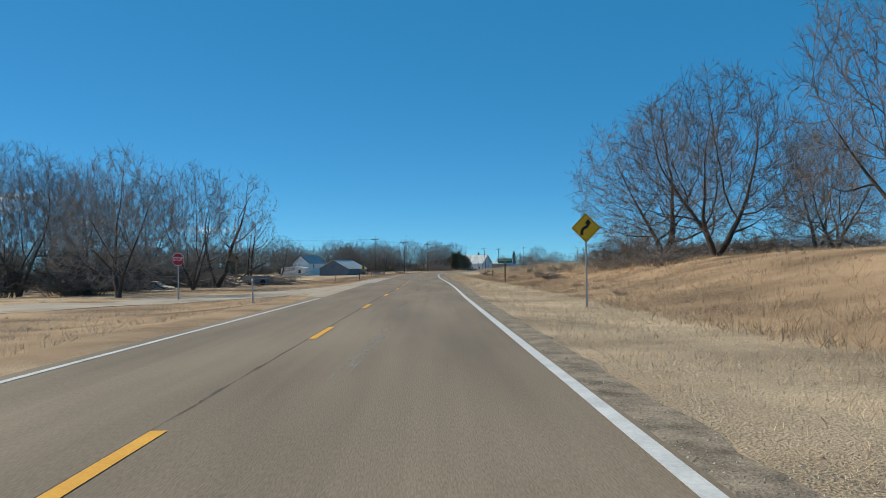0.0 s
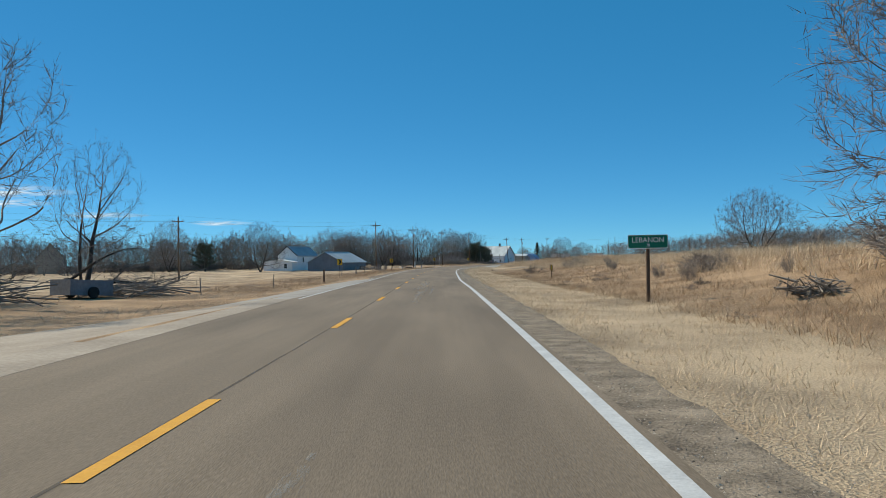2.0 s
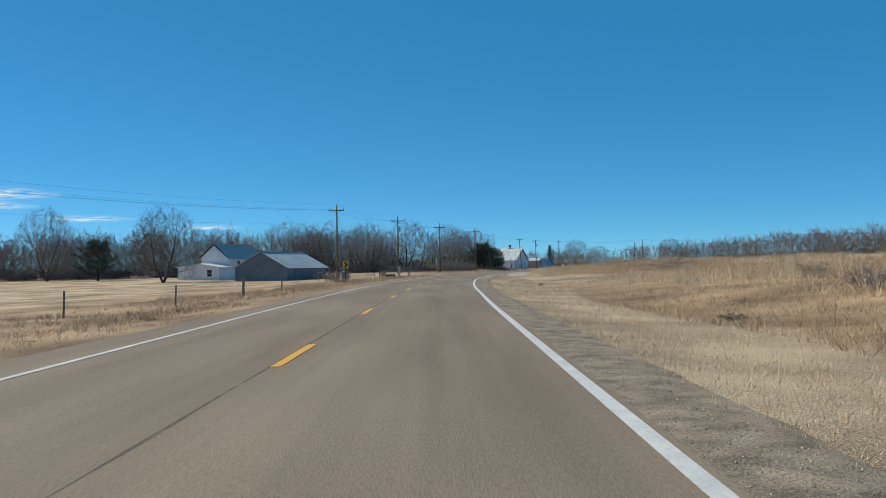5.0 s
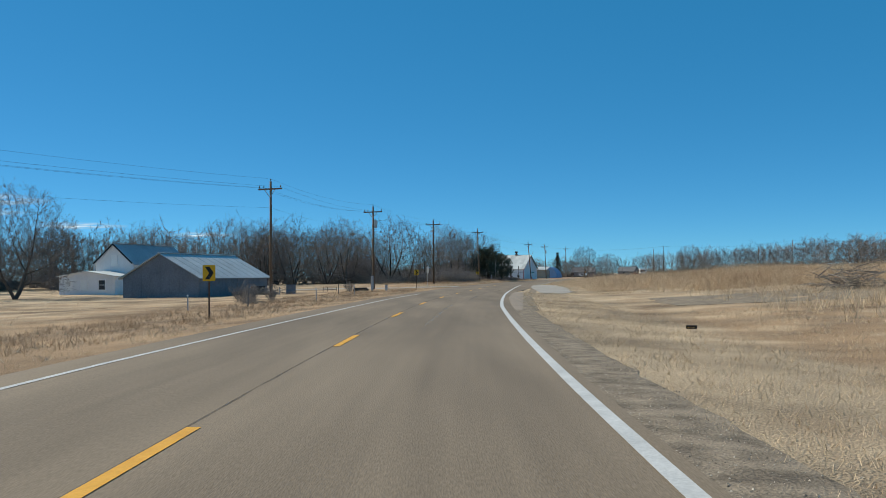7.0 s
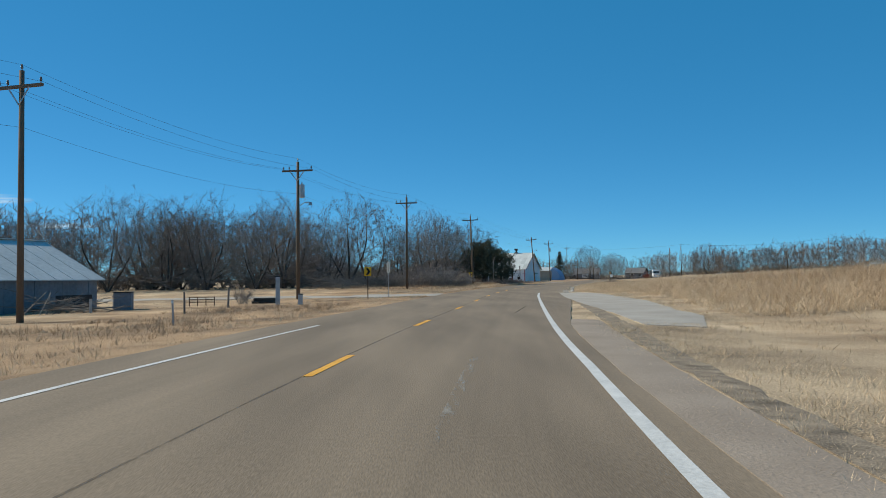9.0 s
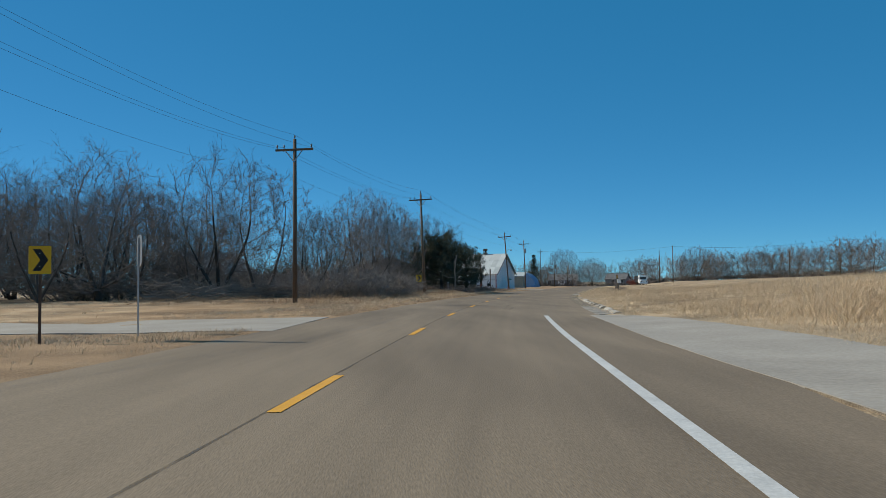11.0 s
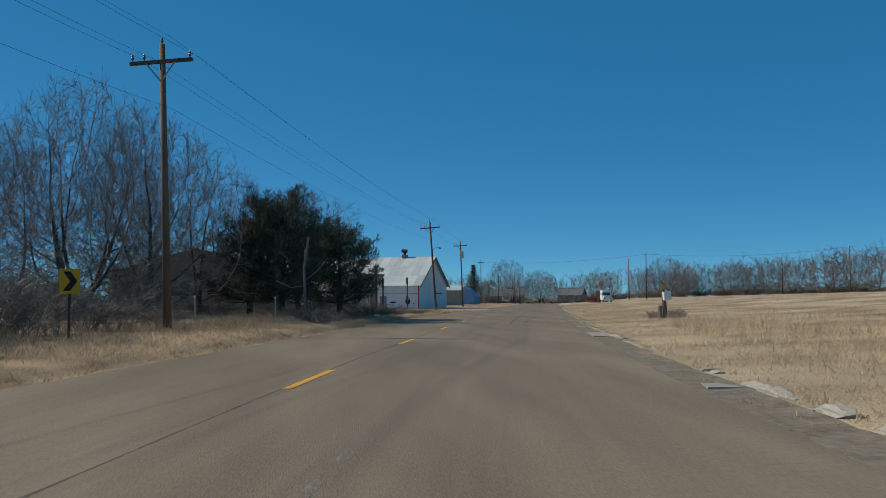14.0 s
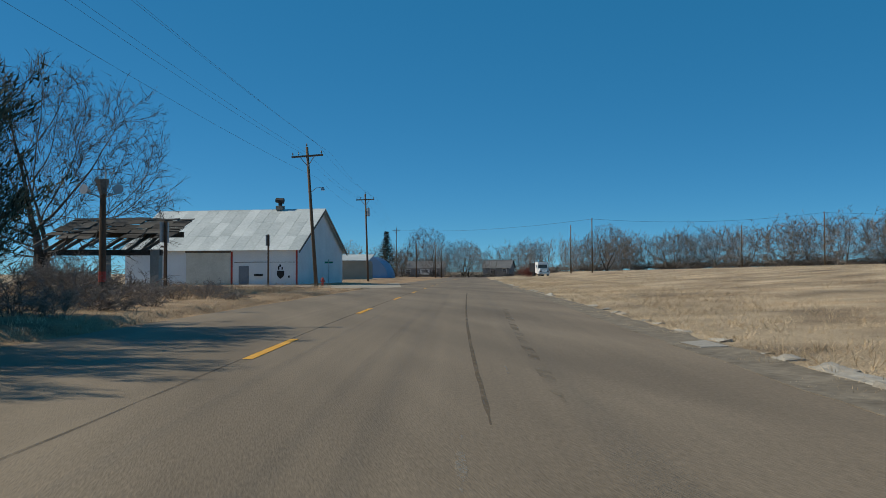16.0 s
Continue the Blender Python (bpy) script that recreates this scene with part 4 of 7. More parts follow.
# ---- paved and bare patches ----
def outline_slab(name, pts, thick, material, lift, label, category="pavement"):
    """A flat patch with thickness laid over the ground along two edges: rows of (left, right) places."""
    v, f, k = [], [], 8
    rows = []
    for (a, b), (c, d) in zip(pts, pts[1:]):
        n = max(2, int(math.dist(a, c) / 1.5))
        rows += [((a[0] + (c[0] - a[0]) * i / n, a[1] + (c[1] - a[1]) * i / n), (b[0] + (d[0] - b[0]) * i / n, b[1] + (d[1] - b[1]) * i / n)) for i in range(n)]
    rows.append(pts[-1])
    for i, (a, b) in enumerate(rows):
        for j in range(k + 1):
            w = j / k + (0.03 * noise.noise(Vector((i * 0.7, j * 3.1, 2))) if j in (0, k) else 0)
            x, y = a[0] + (b[0] - a[0]) * w, a[1] + (b[1] - a[1]) * w
            v.append((x, y, floor_z(x, y) + lift))
    n = len(v)
    v += [(x, y, z - thick) for x, y, z in v]
    for i in range(len(rows) - 1):
        for j in range(k):
            o = i * (k + 1) + j
            f.append((o, o + 1, o + k + 2, o + k + 1))
        for j in (0, k):
            o = i * (k + 1) + j
            f.append((o, o + k + 1, o + k + 1 + n, o + n))
    for i in (0, len(rows) - 1):
        for j in range(k):
            o = i * (k + 1) + j
            f.append((o, o + 1, o + 1 + n, o + n))
    return tagged(new(name, sheet(name, v, f, material)), label, category, kind="structure")


outline_slab("road_side", [((-60, 8), (-64, 15)), ((-20, 38.5), (-23, 45)), ((-17.5, 44.5), (-19.5, 52)), ((-13.3, 49.5), (-16, 60)), ((-9.6, 50), (-12.4, 72)), ((-7.75, 45.5), (-9.3, 84)), ((-7.3, 45.2), (-7.5, 84.4))][::-1], 0.15, M_DIRTROAD, 0.015, "pale gravel side road joining the highway", "road")
outline_slab("pavement_pad", [((8.0, 228), (9.4, 227)), ((8.6, 234), (11.4, 233)), ((9.5, 245), (12.7, 244)), ((10.65, 256), (13.9, 254.8)), ((11.35, 262), (14.4, 261)), ((12.5, 270), (14.7, 269.3)), ((13.2, 275), (14.3, 274.7))], 0.12, M_CONCRETE, 0.02, "cracked concrete pad of a vanished building")
outline_slab("pavement_lot", [((11.5, 204), (22, 202)), ((12, 209), (27, 210)), ((13, 215), (30, 218))], 0.12, M_GRAVEL, 0.02, "grey weedy concrete lot breaking up")
outline_slab("pavement_drive", [((-30, 268), (-30, 275)), ((-12, 268.5), (-12, 275.5)), ((-2, 268.4), (-1, 275.6)), ((2.6, 266.5), (3.4, 276))], 0.12, M_CONCRETE, 0.02, "pale concrete farm driveway")
outline_slab("pavement_forecourt", [((10, 404), (6, 418)), ((20, 399), (22, 415)), ((29, 394), (31.5, 414)), ((35, 402), (40, 430))], 0.12, M_DIRTROAD, 0.02, "pale concrete forecourt of the workshop")
tagged(new("pavement_patch", slab("patch", 196, 231, lambda y: right_edge(y) + 0.01, lambda y: float(np.interp(y, [196, 208, 229, 231], [4.5, 5.0, 5.35, 5.3])), 0.018, 0.2, M_PATCH, 1.0, 0.03, 4)), "grey concrete shoulder patch", "pavement", kind="structure")
tagged(new("gravel_shoulder", slab("shoulder", -60, 200, lambda y: right_edge(y) - 0.2, lambda y: float(np.interp(y, [-60, 40, 75, 110, 150, 190, 200], [4.4, 4.45, 4.75, 4.9, 5.0, 5.0, 4.9])), 0.0105, 0.15, M_GRAVEL, 0.7, 0.15, 6)), "narrow gravel shoulder", "gravel", kind="structure")
tagged(new("gravel_shoulder", slab("shoulder", 196, 262, lambda y: float(np.interp(y, [196, 208, 229, 262], [4.5, 5.1, 5.5, 5.7])) - 0.05, lambda y: float(np.interp(y, [196, 229, 262], [5.2, 6.1, 6.2])), 0.010, 0.15, M_GRAVEL, 0.7, 0.12, 8)), "narrow gravel shoulder", "gravel", kind="structure")

def pebbles(name, y0, y1, u0, u1, n, seed):
    """Loose stones along the road's edge."""
    rng = np.random.default_rng(seed)
    corner = np.array([(1, 0, 0), (-0.5, 0.8, 0), (-0.5, -0.8, 0), (0.1, 0.1, 0.9)])
    v, f = [], []
    for _ in range(n):
        y = rng.uniform(y0, y1)
        u = right_edge(y) + u0 + (u1 - u0) * rng.random() ** 1.4
        x, yy = at_road(y, u)
        a, k = rng.uniform(0, 6.283), rng.uniform(0.004, 0.013)
        o = len(v)
        q = corner * k * rng.uniform(0.7, 1.3, (4, 3))
        c, sn = math.cos(a), math.sin(a)
        v += [(x + p[0] * c - p[1] * sn, yy + p[0] * sn + p[1] * c, road_z(y, u) + 0.011 + p[2]) for p in q]
        f += [(o, o + 1, o + 3), (o + 1, o + 2, o + 3), (o + 2, o, o + 3)]
    tagged(new(name, sheet(name, v, f, M_PEBBLE)), "loose grey and tan stones on the shoulder", "gravel", kind="stuff")


M_PEBBLE = mat("pebble", (0.14, 0.12, 0.10), (0.50, 0.45, 0.38), 3.0, 20.0, 0.9, 0.0, islands=0.9)
pebbles("loose_gravel", 2, 200, 0.02, 0.95, 14000, 5)
pebbles("loose_gravel", 275, 350, -0.1, 0.6, 2200, 6)

# ---- marks on the asphalt ----
def streaks(name, label, rows, material, lift=0.0135, edge=0.05):
    for k, (y0, y1, u0, u1, w) in enumerate(rows):
        v, f = band(y0, y1, lambda y: u0 + (u1 - u0) * (y - y0) / (y1 - y0) - w * (0.5 if y > y0 + 0.4 and y < y1 - 0.4 else 0.15), lambda y: u0 + (u1 - u0) * (y - y0) / (y1 - y0) + w * (0.5 if y > y0 + 0.4 and y < y1 - 0.4 else 0.15), lift + 0.0002 * k, 0.35, edge, int(y0 * 3) % 50)
        tagged(new(name, sheet(name, v, f, material)), label, "road mark", name + "s", "structure")


def broken(low, high, name, scale, cover, soft=0.12, drawn=0.35):
    """Marks so worn that the road shows through between the specks."""
    m = mat(name, low, high, 3.0, 30.0, 0.9, 0.0)
    nt = m.node_tree
    tc, nz, rp = nt.nodes.new("ShaderNodeTexCoord"), nt.nodes.new("ShaderNodeTexNoise"), nt.nodes.new("ShaderNodeValToRGB")
    mp = nt.nodes.new("ShaderNodeMapping")
    mp.inputs["Scale"].default_value = (1, drawn, 1)
    nt.links.new(tc.outputs["Object"], mp.inputs[0])
    nt.links.new(mp.outputs[0], nz.inputs["Vector"])
    nz.inputs["Scale"].default_value, nz.inputs["Detail"].default_value, nz.inputs["Roughness"].default_value = scale, 6, 0.7
    rp.color_ramp.elements[0].position, rp.color_ramp.elements[1].position = cover, cover + soft
    nt.links.new(nz.outputs[0], rp.inputs[0])
    nt.links.new(rp.outputs[0], nt.nodes["Principled BSDF"].inputs["Alpha"])
    return m


M_SCUFF = broken((0.25, 0.235, 0.21), (0.38, 0.365, 0.33), "chalky_scuff", 9.0, 0.46, 0.3, 0.12)
M_RUBBERMARK = broken((0.112, 0.088, 0.063), (0.15, 0.119, 0.086), "rubber_mark", 2.0, 0.28, 0.4)
M_SEAM = broken((0.085, 0.075, 0.063), (0.12, 0.105, 0.088), "sealed_seam", 2.5, 0.30, 0.4)
v, f = band(-60, 420, lambda y: centre(y) - 0.095, lambda y: centre(y) - 0.06, 0.0145, 1.0, 0.03, 2)
tagged(new("road_seam", sheet("road_seam", v, f, M_SEAM)), "dark sealed joint down the middle of the road", "road mark", kind="structure")
M_CHALK = broken((0.27, 0.24, 0.20), (0.40, 0.365, 0.315), "chalk_dust", 6.5, 0.44, 0.32, 0.06)
streaks("chalk_streak", "broad soft chalky streak on the asphalt", [(79, 96, 1.36, 1.33, 0.24), (85, 106, 1.36, 1.16, 0.42), (86.5, 98, 1.8, 1.82, 0.13), (92, 108, 1.25, 1.2, 0.7), (104, 116, 1.28, 1.1, 0.1)], M_CHALK)
streaks("chalk_scuff", "pale chalky scrape on the asphalt", [(14, 24, 1.1, 1.3, 0.22), (33, 38, 1.2, 1.3, 0.12), (52, 58, 1.35, 1.4, 0.2), (186, 196, 1.3, 1.35, 0.12), (197, 204, 1.3, 1.4, 0.14), (211, 219, 2.0, 2.1, 0.14), (283, 288, 2.2, 2.3, 0.16), (284, 294, 1.9, 1.95, 0.08), (341, 342.6, 2.6, 2.62, 0.06), (346, 346.8, 3.2, 3.22, 0.07), (352, 353, 2.1, 2.15, 0.12), (304, 308, 1.7, 1.8, 0.1), (180, 180.6, 0.2, 0.9, 0.25), (186, 186.5, 1.9, 2.6, 0.2)], M_SCUFF, 0.0152)
streaks("tyre_mark", "dark curved rubber mark on the asphalt", [(343, 382, 2.86, 3.06, 0.05), (236, 243, 2.6, 2.95, 0.07)], M_RUBBERMARK, 0.0138, 0.015)
M_FAINTMARK = broken((0.150, 0.119, 0.086), (0.185, 0.148, 0.108), "faint_rubber_mark", 4.0, 0.46, 0.4, 0.05)
streaks("tyre_smear", "broad faint rubber smear on the asphalt", [(344, 364, 3.54, 4.2, 0.14)], M_FAINTMARK, 0.0132, 0.06)


# ---- kerb and gutter ----
tagged(new("gutter", slab("gutter", 276.5, 288, lambda y: right_edge(y) - 0.08, lambda y: right_edge(y) + 0.62, 0.016, 0.2, M_GUTTER, 0.7, 0.07, 12)), "pale concrete gutter with dirt in its joints", "gutter", kind="structure")
tagged(new("gutter", slab("gutter", 288.05, 470, lambda y: right_edge(y) - 0.1, lambda y: right_edge(y) + 0.6, 0.016, 0.2, M_PAN, 0.7, 0.16, 12)), "broken concrete gutter partly buried in soil", "gutter", kind="structure")
kerb = thing("kerb", pose(0, 0, 0), "crumbling pale concrete kerb in short lengths", "kerb", kind="structure")
RK = random.Random(9)
y = 277.0
while y < 455:
    whole = y < 303
    L = RK.uniform(0.7, 1.6) if whole else RK.uniform(0.3, 1.1)
    if RK.random() < (0.8 if whole else 0.55):
        u = right_edge(y) + 0.76
        x0, y0 = at_road(y, u)
        x1, y1 = at_road(y + L, u)
        h = RK.uniform(0.07, 0.12) if whole else RK.uniform(0.01, 0.08)
        rim = [(-0.17, -0.15), (0.13, -0.15), (0.13, h - 0.02), (0.09, h), (-0.02, h), (-0.09, h - 0.03), (-0.14, h * 0.45), (-0.17, 0.0)]
        n, cuts = len(rim), 3
        v = [(a + RK.uniform(-0.02, 0.02), L * (k / cuts) * 0.985 + RK.uniform(-0.04, 0.04), b + RK.uniform(-0.02, 0.012)) for k in range(cuts + 1) for a, b in rim]
        f = [(k * n + i, (k + 1) * n + i, (k + 1) * n + (i + 1) % n, k * n + (i + 1) % n) for k in range(cuts) for i in range(n)]
        g = Geo().add(v, f + [tuple(range(n)), tuple(range(cuts * n + n - 1, cuts * n - 1, -1))])
        tilt = 4 if whole else 9
        part("kerb_length", g, M_KERB, kerb).matrix_basis = pose(x0, y0, 0.02, RK.uniform(-tilt, tilt) * 0.4, RK.uniform(-tilt, tilt), RK.uniform(-tilt, tilt) * 0.6 - math.degrees(math.atan2(x1 - x0, y1 - y0)))
    y += L + (RK.uniform(0.5, 3) if RK.random() < 0.2 and not whole else 0.02)
for y, w, L in ((304, 0.5, 1.0), (312, 0.45, 0.8), (328.4, 0.6, 1.6), (330.1, 0.6, 1.3), (338, 0.4, 0.7), (349, 0.4, 0.9)):
    x0, y0 = at_road(y, right_edge(y) + 0.32)
    x1, y1 = at_road(y + L, right_edge(y) + 0.32)
    g = Geo().box(-w / 2, 0, -0.1, w / 2, L, 0.03)
    g.v = [(a + RK.uniform(-0.05, 0.05), b + RK.uniform(-0.07, 0.07), c) for a, b, c in g.v]
    part("gutter_slab", g, M_CONCRETE, kerb).matrix_basis = pose(x0, y0, 0.01, RK.uniform(-1.5, 1.5), RK.uniform(-3, 1), -math.degrees(math.atan2(x1 - x0, y1 - y0)))


# ---- dry grass ----
GY, GU = np.arange(-20, 482, 2.0), np.arange(-90, 111, 1.0)
GZ = np.array([[ground_z(float(a), float(b)) for b in GU] for a in GY])


def lay(y, u):
    """Places and heights on the ground for arrays of stations and offsets."""
    fy, fu = np.clip((y - GY[0]) / 2.0, 0, len(GY) - 1.001), np.clip(u - GU[0], 0, len(GU) - 1.001)
    i, j = fy.astype(int), fu.astype(int)
    a, b = fy - i, fu - j
    z = GZ[i, j] * (1 - a) * (1 - b) + GZ[i + 1, j] * a * (1 - b) + GZ[i, j + 1] * (1 - a) * b + GZ[i + 1, j + 1] * a * b
    sl = np.interp(y, _ys, _sl)
    c = 1 / np.sqrt(1 + sl * sl)
    return np.interp(y, _ys, _xs) + u * c, y - u * sl * c, z


rg = np.random.default_rng(4)


def patchy(x, y, scale, seed):
    """A smooth uneven field between 0 and 1."""
    r = np.random.default_rng(seed)
    out = 0
    for _ in range(7):
        a, k, p = r.uniform(0, 6.28), r.uniform(0.5, 1.6) / scale, r.uniform(0, 6.28)
        out = out + np.sin((x * np.cos(a) + y * np.sin(a)) * k * 6.28 + p)
    return 0.5 + out / 9


def grass(name, label, y0, y1, u0, u1, tufts, blades, h0, h1, width, material, scale=9.0, seed=1, near=None, cut=0.35, flop=0.75, from_edge=False):
    """Tufts of thin dry blades over a stretch of ground."""
    y = rg.uniform(y0, y1, tufts)
    w = rg.random(tufts) ** (1.0 if near is None else near)
    u = u0 + (u1 - u0) * w
    if from_edge:
        u = u + np.array([right_edge(float(q)) for q in y])
    x, yy, z = lay(y, u)
    d = patchy(x, yy, scale, seed)
    keep = (d + rg.uniform(-0.25, 0.25, tufts) > cut) & ~((yy > 199) & (yy < 225) & (x > 9) & (x < 31) & (rg.random(tufts) < 0.85)) & ~((yy > 229) & (yy < 273) & (u > 5.5) & (x < 0.107 * (yy - 233) + 11.2)) & ~((yy > 267.5) & (yy < 276.5) & (x < 4)) & ~((yy > 396) & (x < 38) & (x > 8) & (u < -4)) & ~((yy > 82) & (yy < 125) & (u < 0) & (u > -6.2)) & ~((yy > 36) & (yy < 84.5) & (u < 0) & (yy > 53 + (x + 9.6) * 1.1) & (yy < 76 + (x + 12) * 3.2))
    x, yy, z, d = x[keep], yy[keep], z[keep], d[keep]
    n = len(x)
    h = (h0 + (h1 - h0) * np.clip(d, 0, 1)) * rg.uniform(0.6, 1.15, n)
    x, yy, z, h = (np.repeat(q, blades) for q in (x, yy, z, h))
    m = n * blades
    px, py = x + rg.normal(0, 0.10, m) * (0.5 + h), yy + rg.normal(0, 0.10, m) * (0.5 + h)
    a = rg.uniform(0, 6.283, m)
    lean = rg.uniform(0.1, flop, m) * h
    hh = h * rg.uniform(0.5, 1.1, m)
    b = rg.uniform(0, 6.283, m)
    wd = width * rg.uniform(0.5, 1.2, m)
    co = np.empty((m, 3, 3))
    co[:, 0] = np.stack([px - np.cos(b) * wd, py - np.sin(b) * wd, z - 0.03], 1)
    co[:, 1] = np.stack([px + np.cos(b) * wd, py + np.sin(b) * wd, z - 0.03], 1)
    co[:, 2] = np.stack([px + np.cos(a) * lean, py + np.sin(a) * lean, z + hh], 1)
    me = bpy.data.meshes.new(name)
    me.vertices.add(m * 3)
    me.vertices.foreach_set("co", co.ravel())
    me.loops.add(m * 3)
    me.loops.foreach_set("vertex_index", np.arange(m * 3, dtype=np.int32))
    me.polygons.add(m)
    me.polygons.foreach_set("loop_start", np.arange(0, m * 3, 3, dtype=np.int32))
    me.update(calc_edges=True)
    me.materials.append(material)
    return tagged(new(name, me), label, "grass", kind="stuff")


grass("verge_grass", "short bleached verge grass", -5, 290, 0.9, 9, 22000, 6, 0.06, 0.20, 0.0053, M_STRAW, 5, 1, 1.2, 0.18, 1.7, True)
grass("verge_grass", "matted bleached grass beside the shoulder", -5, 290, 0.5, 5.0, 19000, 6, 0.04, 0.10, 0.0059, M_STRAW, 4, 21, 1.0, 0.10, 2.4, True)
grass("rough_grass", "rusty rough grass on the bank", -5, 160, 8.5, 45, 21000, 6, 0.12, 0.45, 0.0071, M_RUST, 7, 2, 1.5, 0.12, 1.5)
grass("tall_grass", "head-high golden grass crowning the rise", 203, 275, 18, 34, 4600, 13, 0.4, 1.9, 0.0059, M_RUST, 6, 16, 1.0, 0.25, 1.7)
grass("tall_grass", "head-high golden grass crowning the rise", 200, 275, 18, 34, 4200, 13, 0.4, 1.8, 0.0059, M_STRAW, 7, 17, 1.0, 0.25, 1.7)
grass("tall_grass", "deep golden grass along the bank top", 105, 205, 19, 45, 6500, 9, 0.6, 1.3, 0.0083, M_STRAW, 14, 18, 1.1, 0.28, 1.6)
grass("tall_grass", "golden grass behind the concrete pad", 234, 278, 10.5, 19.5, 3600, 10, 0.2, 1.5, 0.0059, M_STRAW, 4.5, 19, 0.9, 0.30, 1.6)
grass("tall_grass", "russet grass behind the concrete pad", 236, 275, 12, 22, 1600, 10, 0.3, 1.6, 0.0059, M_RUST, 4, 20, 0.9, 0.4, 1.7)
grass("field_grass", "thin pale grass beyond the verge", 140, 300, 9, 32, 9000, 6, 0.05, 0.18, 0.0106, M_STRAW, 9, 15, 1.0, 0.2, 1.8)
grass("tall_grass", "tall straw-coloured grass on the rise", 70, 300, 15, 75, 8000, 9, 0.5, 1.35, 0.0118, M_STRAW, 24, 3, 1.2, 0.36, 0.9)
grass("tall_grass", "tall rusty grass along the rise", 150, 270, 22, 60, 5000, 9, 0.6, 1.4, 0.0118, M_RUST, 18, 13, 1.2, 0.36, 0.9)
grass("field_grass", "dry knee-high field grass", 262, 480, 2.0, 80, 17000, 8, 0.08, 0.28, 0.0059, M_STRAW, 16, 4, 1.6, 0.15, 2.0, True)
grass("tall_grass", "waist-high pale grass at the field's edge", 264, 335, 9, 45, 8000, 12, 0.25, 0.75, 0.0053, M_STRAW, 14, 14, 1.2, 0.30, 1.2)
grass("verge_grass", "short bleached verge grass", 270, 470, 0.75, 7, 13000, 9, 0.05, 0.18, 0.0059, M_STRAW, 5, 11, 1.4, 0.10, 2.2, True)
grass("verge_grass", "short bleached verge grass", -5, 420, -4.6, -12, 12000, 6, 0.05, 0.22, 0.0071, M_STRAW, 6, 5, 1.3, 0.28, 1.4)
grass("rough_grass", "brown weeds along the ditch", 100, 250, -6, -14, 5500, 9, 0.10, 0.42, 0.0065, M_RUST, 7, 6, 1.0, 0.36, 1.4)
grass("field_grass", "thin stubble of a mown pasture", -5, 300, -9, -80, 9000, 5, 0.04, 0.13, 0.0142, M_STRAW, 20, 7, 1.3, 0.35, 1.8)
grass("rough_grass", "dead weeds below the trees", 290, 395, -6.5, -24, 8000, 8, 0.12, 0.65, 0.0071, M_RUST, 5, 8, 1.2, 0.38, 1.3)
grass("verge_grass", "tawny grass on the cut bank beside the road", 262, 350, -4.75, -11, 9000, 7, 0.05, 0.24, 0.0059, M_STRAW, 4, 31, 1.3, 0.22, 1.5)
grass("verge_litter", "brown litter along the foot of the cut bank", 262, 400, -4.08, -5.0, 3600, 5, 0.02, 0.10, 0.0059, M_RUST, 3, 34, 1.0, 0.30, 2.4)
grass("verge_litter", "straw and dead leaves blown over the gutter", 277, 400, 0.05, 1.05, 6000, 4, 0.01, 0.08, 0.0059, M_STRAW, 2.5, 32, 0.7, 0.42, 3.2, True)
grass("verge_litter", "straw scattered over the gravel shoulder", -5, 225, 0.2, 1.0, 6500, 4, 0.01, 0.06, 0.0059, M_STRAW, 2.5, 33, 0.6, 0.36, 3.5, True)


# ---- road signs ----
def text_mesh(body, size, depth=0.004):
    cu = bpy.data.curves.new("lettering", "FONT")
    cu.body, cu.size, cu.extrude, cu.align_x, cu.align_y = body, size, depth, "CENTER", "CENTER"
    ob = new("lettering", cu)
    bpy.context.view_layer.update()
    me = bpy.data.meshes.new_from_object(ob.evaluated_get(bpy.context.evaluated_depsgraph_get()))
    bpy.data.objects.remove(ob)
    return me


FACE = pose(0, 0, 0, 90, 0, 0)


def plate(outline, y0=-0.004, y1=0.0):
    return Geo().prism(outline, y0, y1)


def ngon(n, r, turn=0.0):
    return [(r * math.cos(2 * math.pi * (i + turn) / n), r * math.sin(2 * math.pi * (i + turn) / n)) for i in range(n)]


def rounded(w, h, r=0.04):
    out = []
    for cx, cz, a0 in ((w / 2 - r, h / 2 - r, 0), (-w / 2 + r, h / 2 - r, 90), (-w / 2 + r, -h / 2 + r, 180), (w / 2 - r, -h / 2 + r, 270)):
        out += [(cx + r * math.cos(radians(a0 + k * 30)), cz + r * math.sin(radians(a0 + k * 30))) for k in range(4)]
    return out


def channel_post(h, w=0.06):
    """A steel channel post from the ground up to h."""
    g = Geo().box(-w / 2, 0.008, -0.3, w / 2, 0.016, h)
    g.box(-w / 2, 0.016, -0.3, -w / 2 + 0.012, 0.04, h)
    return g.box(w / 2 - 0.012, 0.016, -0.3, w / 2, 0.04, h)


def sign_at(name, x, y, z, zc, turn, label, category="road sign", group="", wood=False, top=None, metal=None):
    e = thing(name, pose(x, y, z, 0, 0, turn), label, category, group)
    h = (top or zc) - z
    part("post", Geo().box(-0.05, 0.008, -0.3, 0.05, 0.108, h) if wood else channel_post(h), M_POST if wood else metal or M_STEEL, e)
    for dz in (-0.15, 0.15):
        part("bolt", Geo().tube((0, -0.012, zc - z + dz), (0, 0.0, zc - z + dz), 0.012, 0.012, 8), M_STEEL, e)
    return e


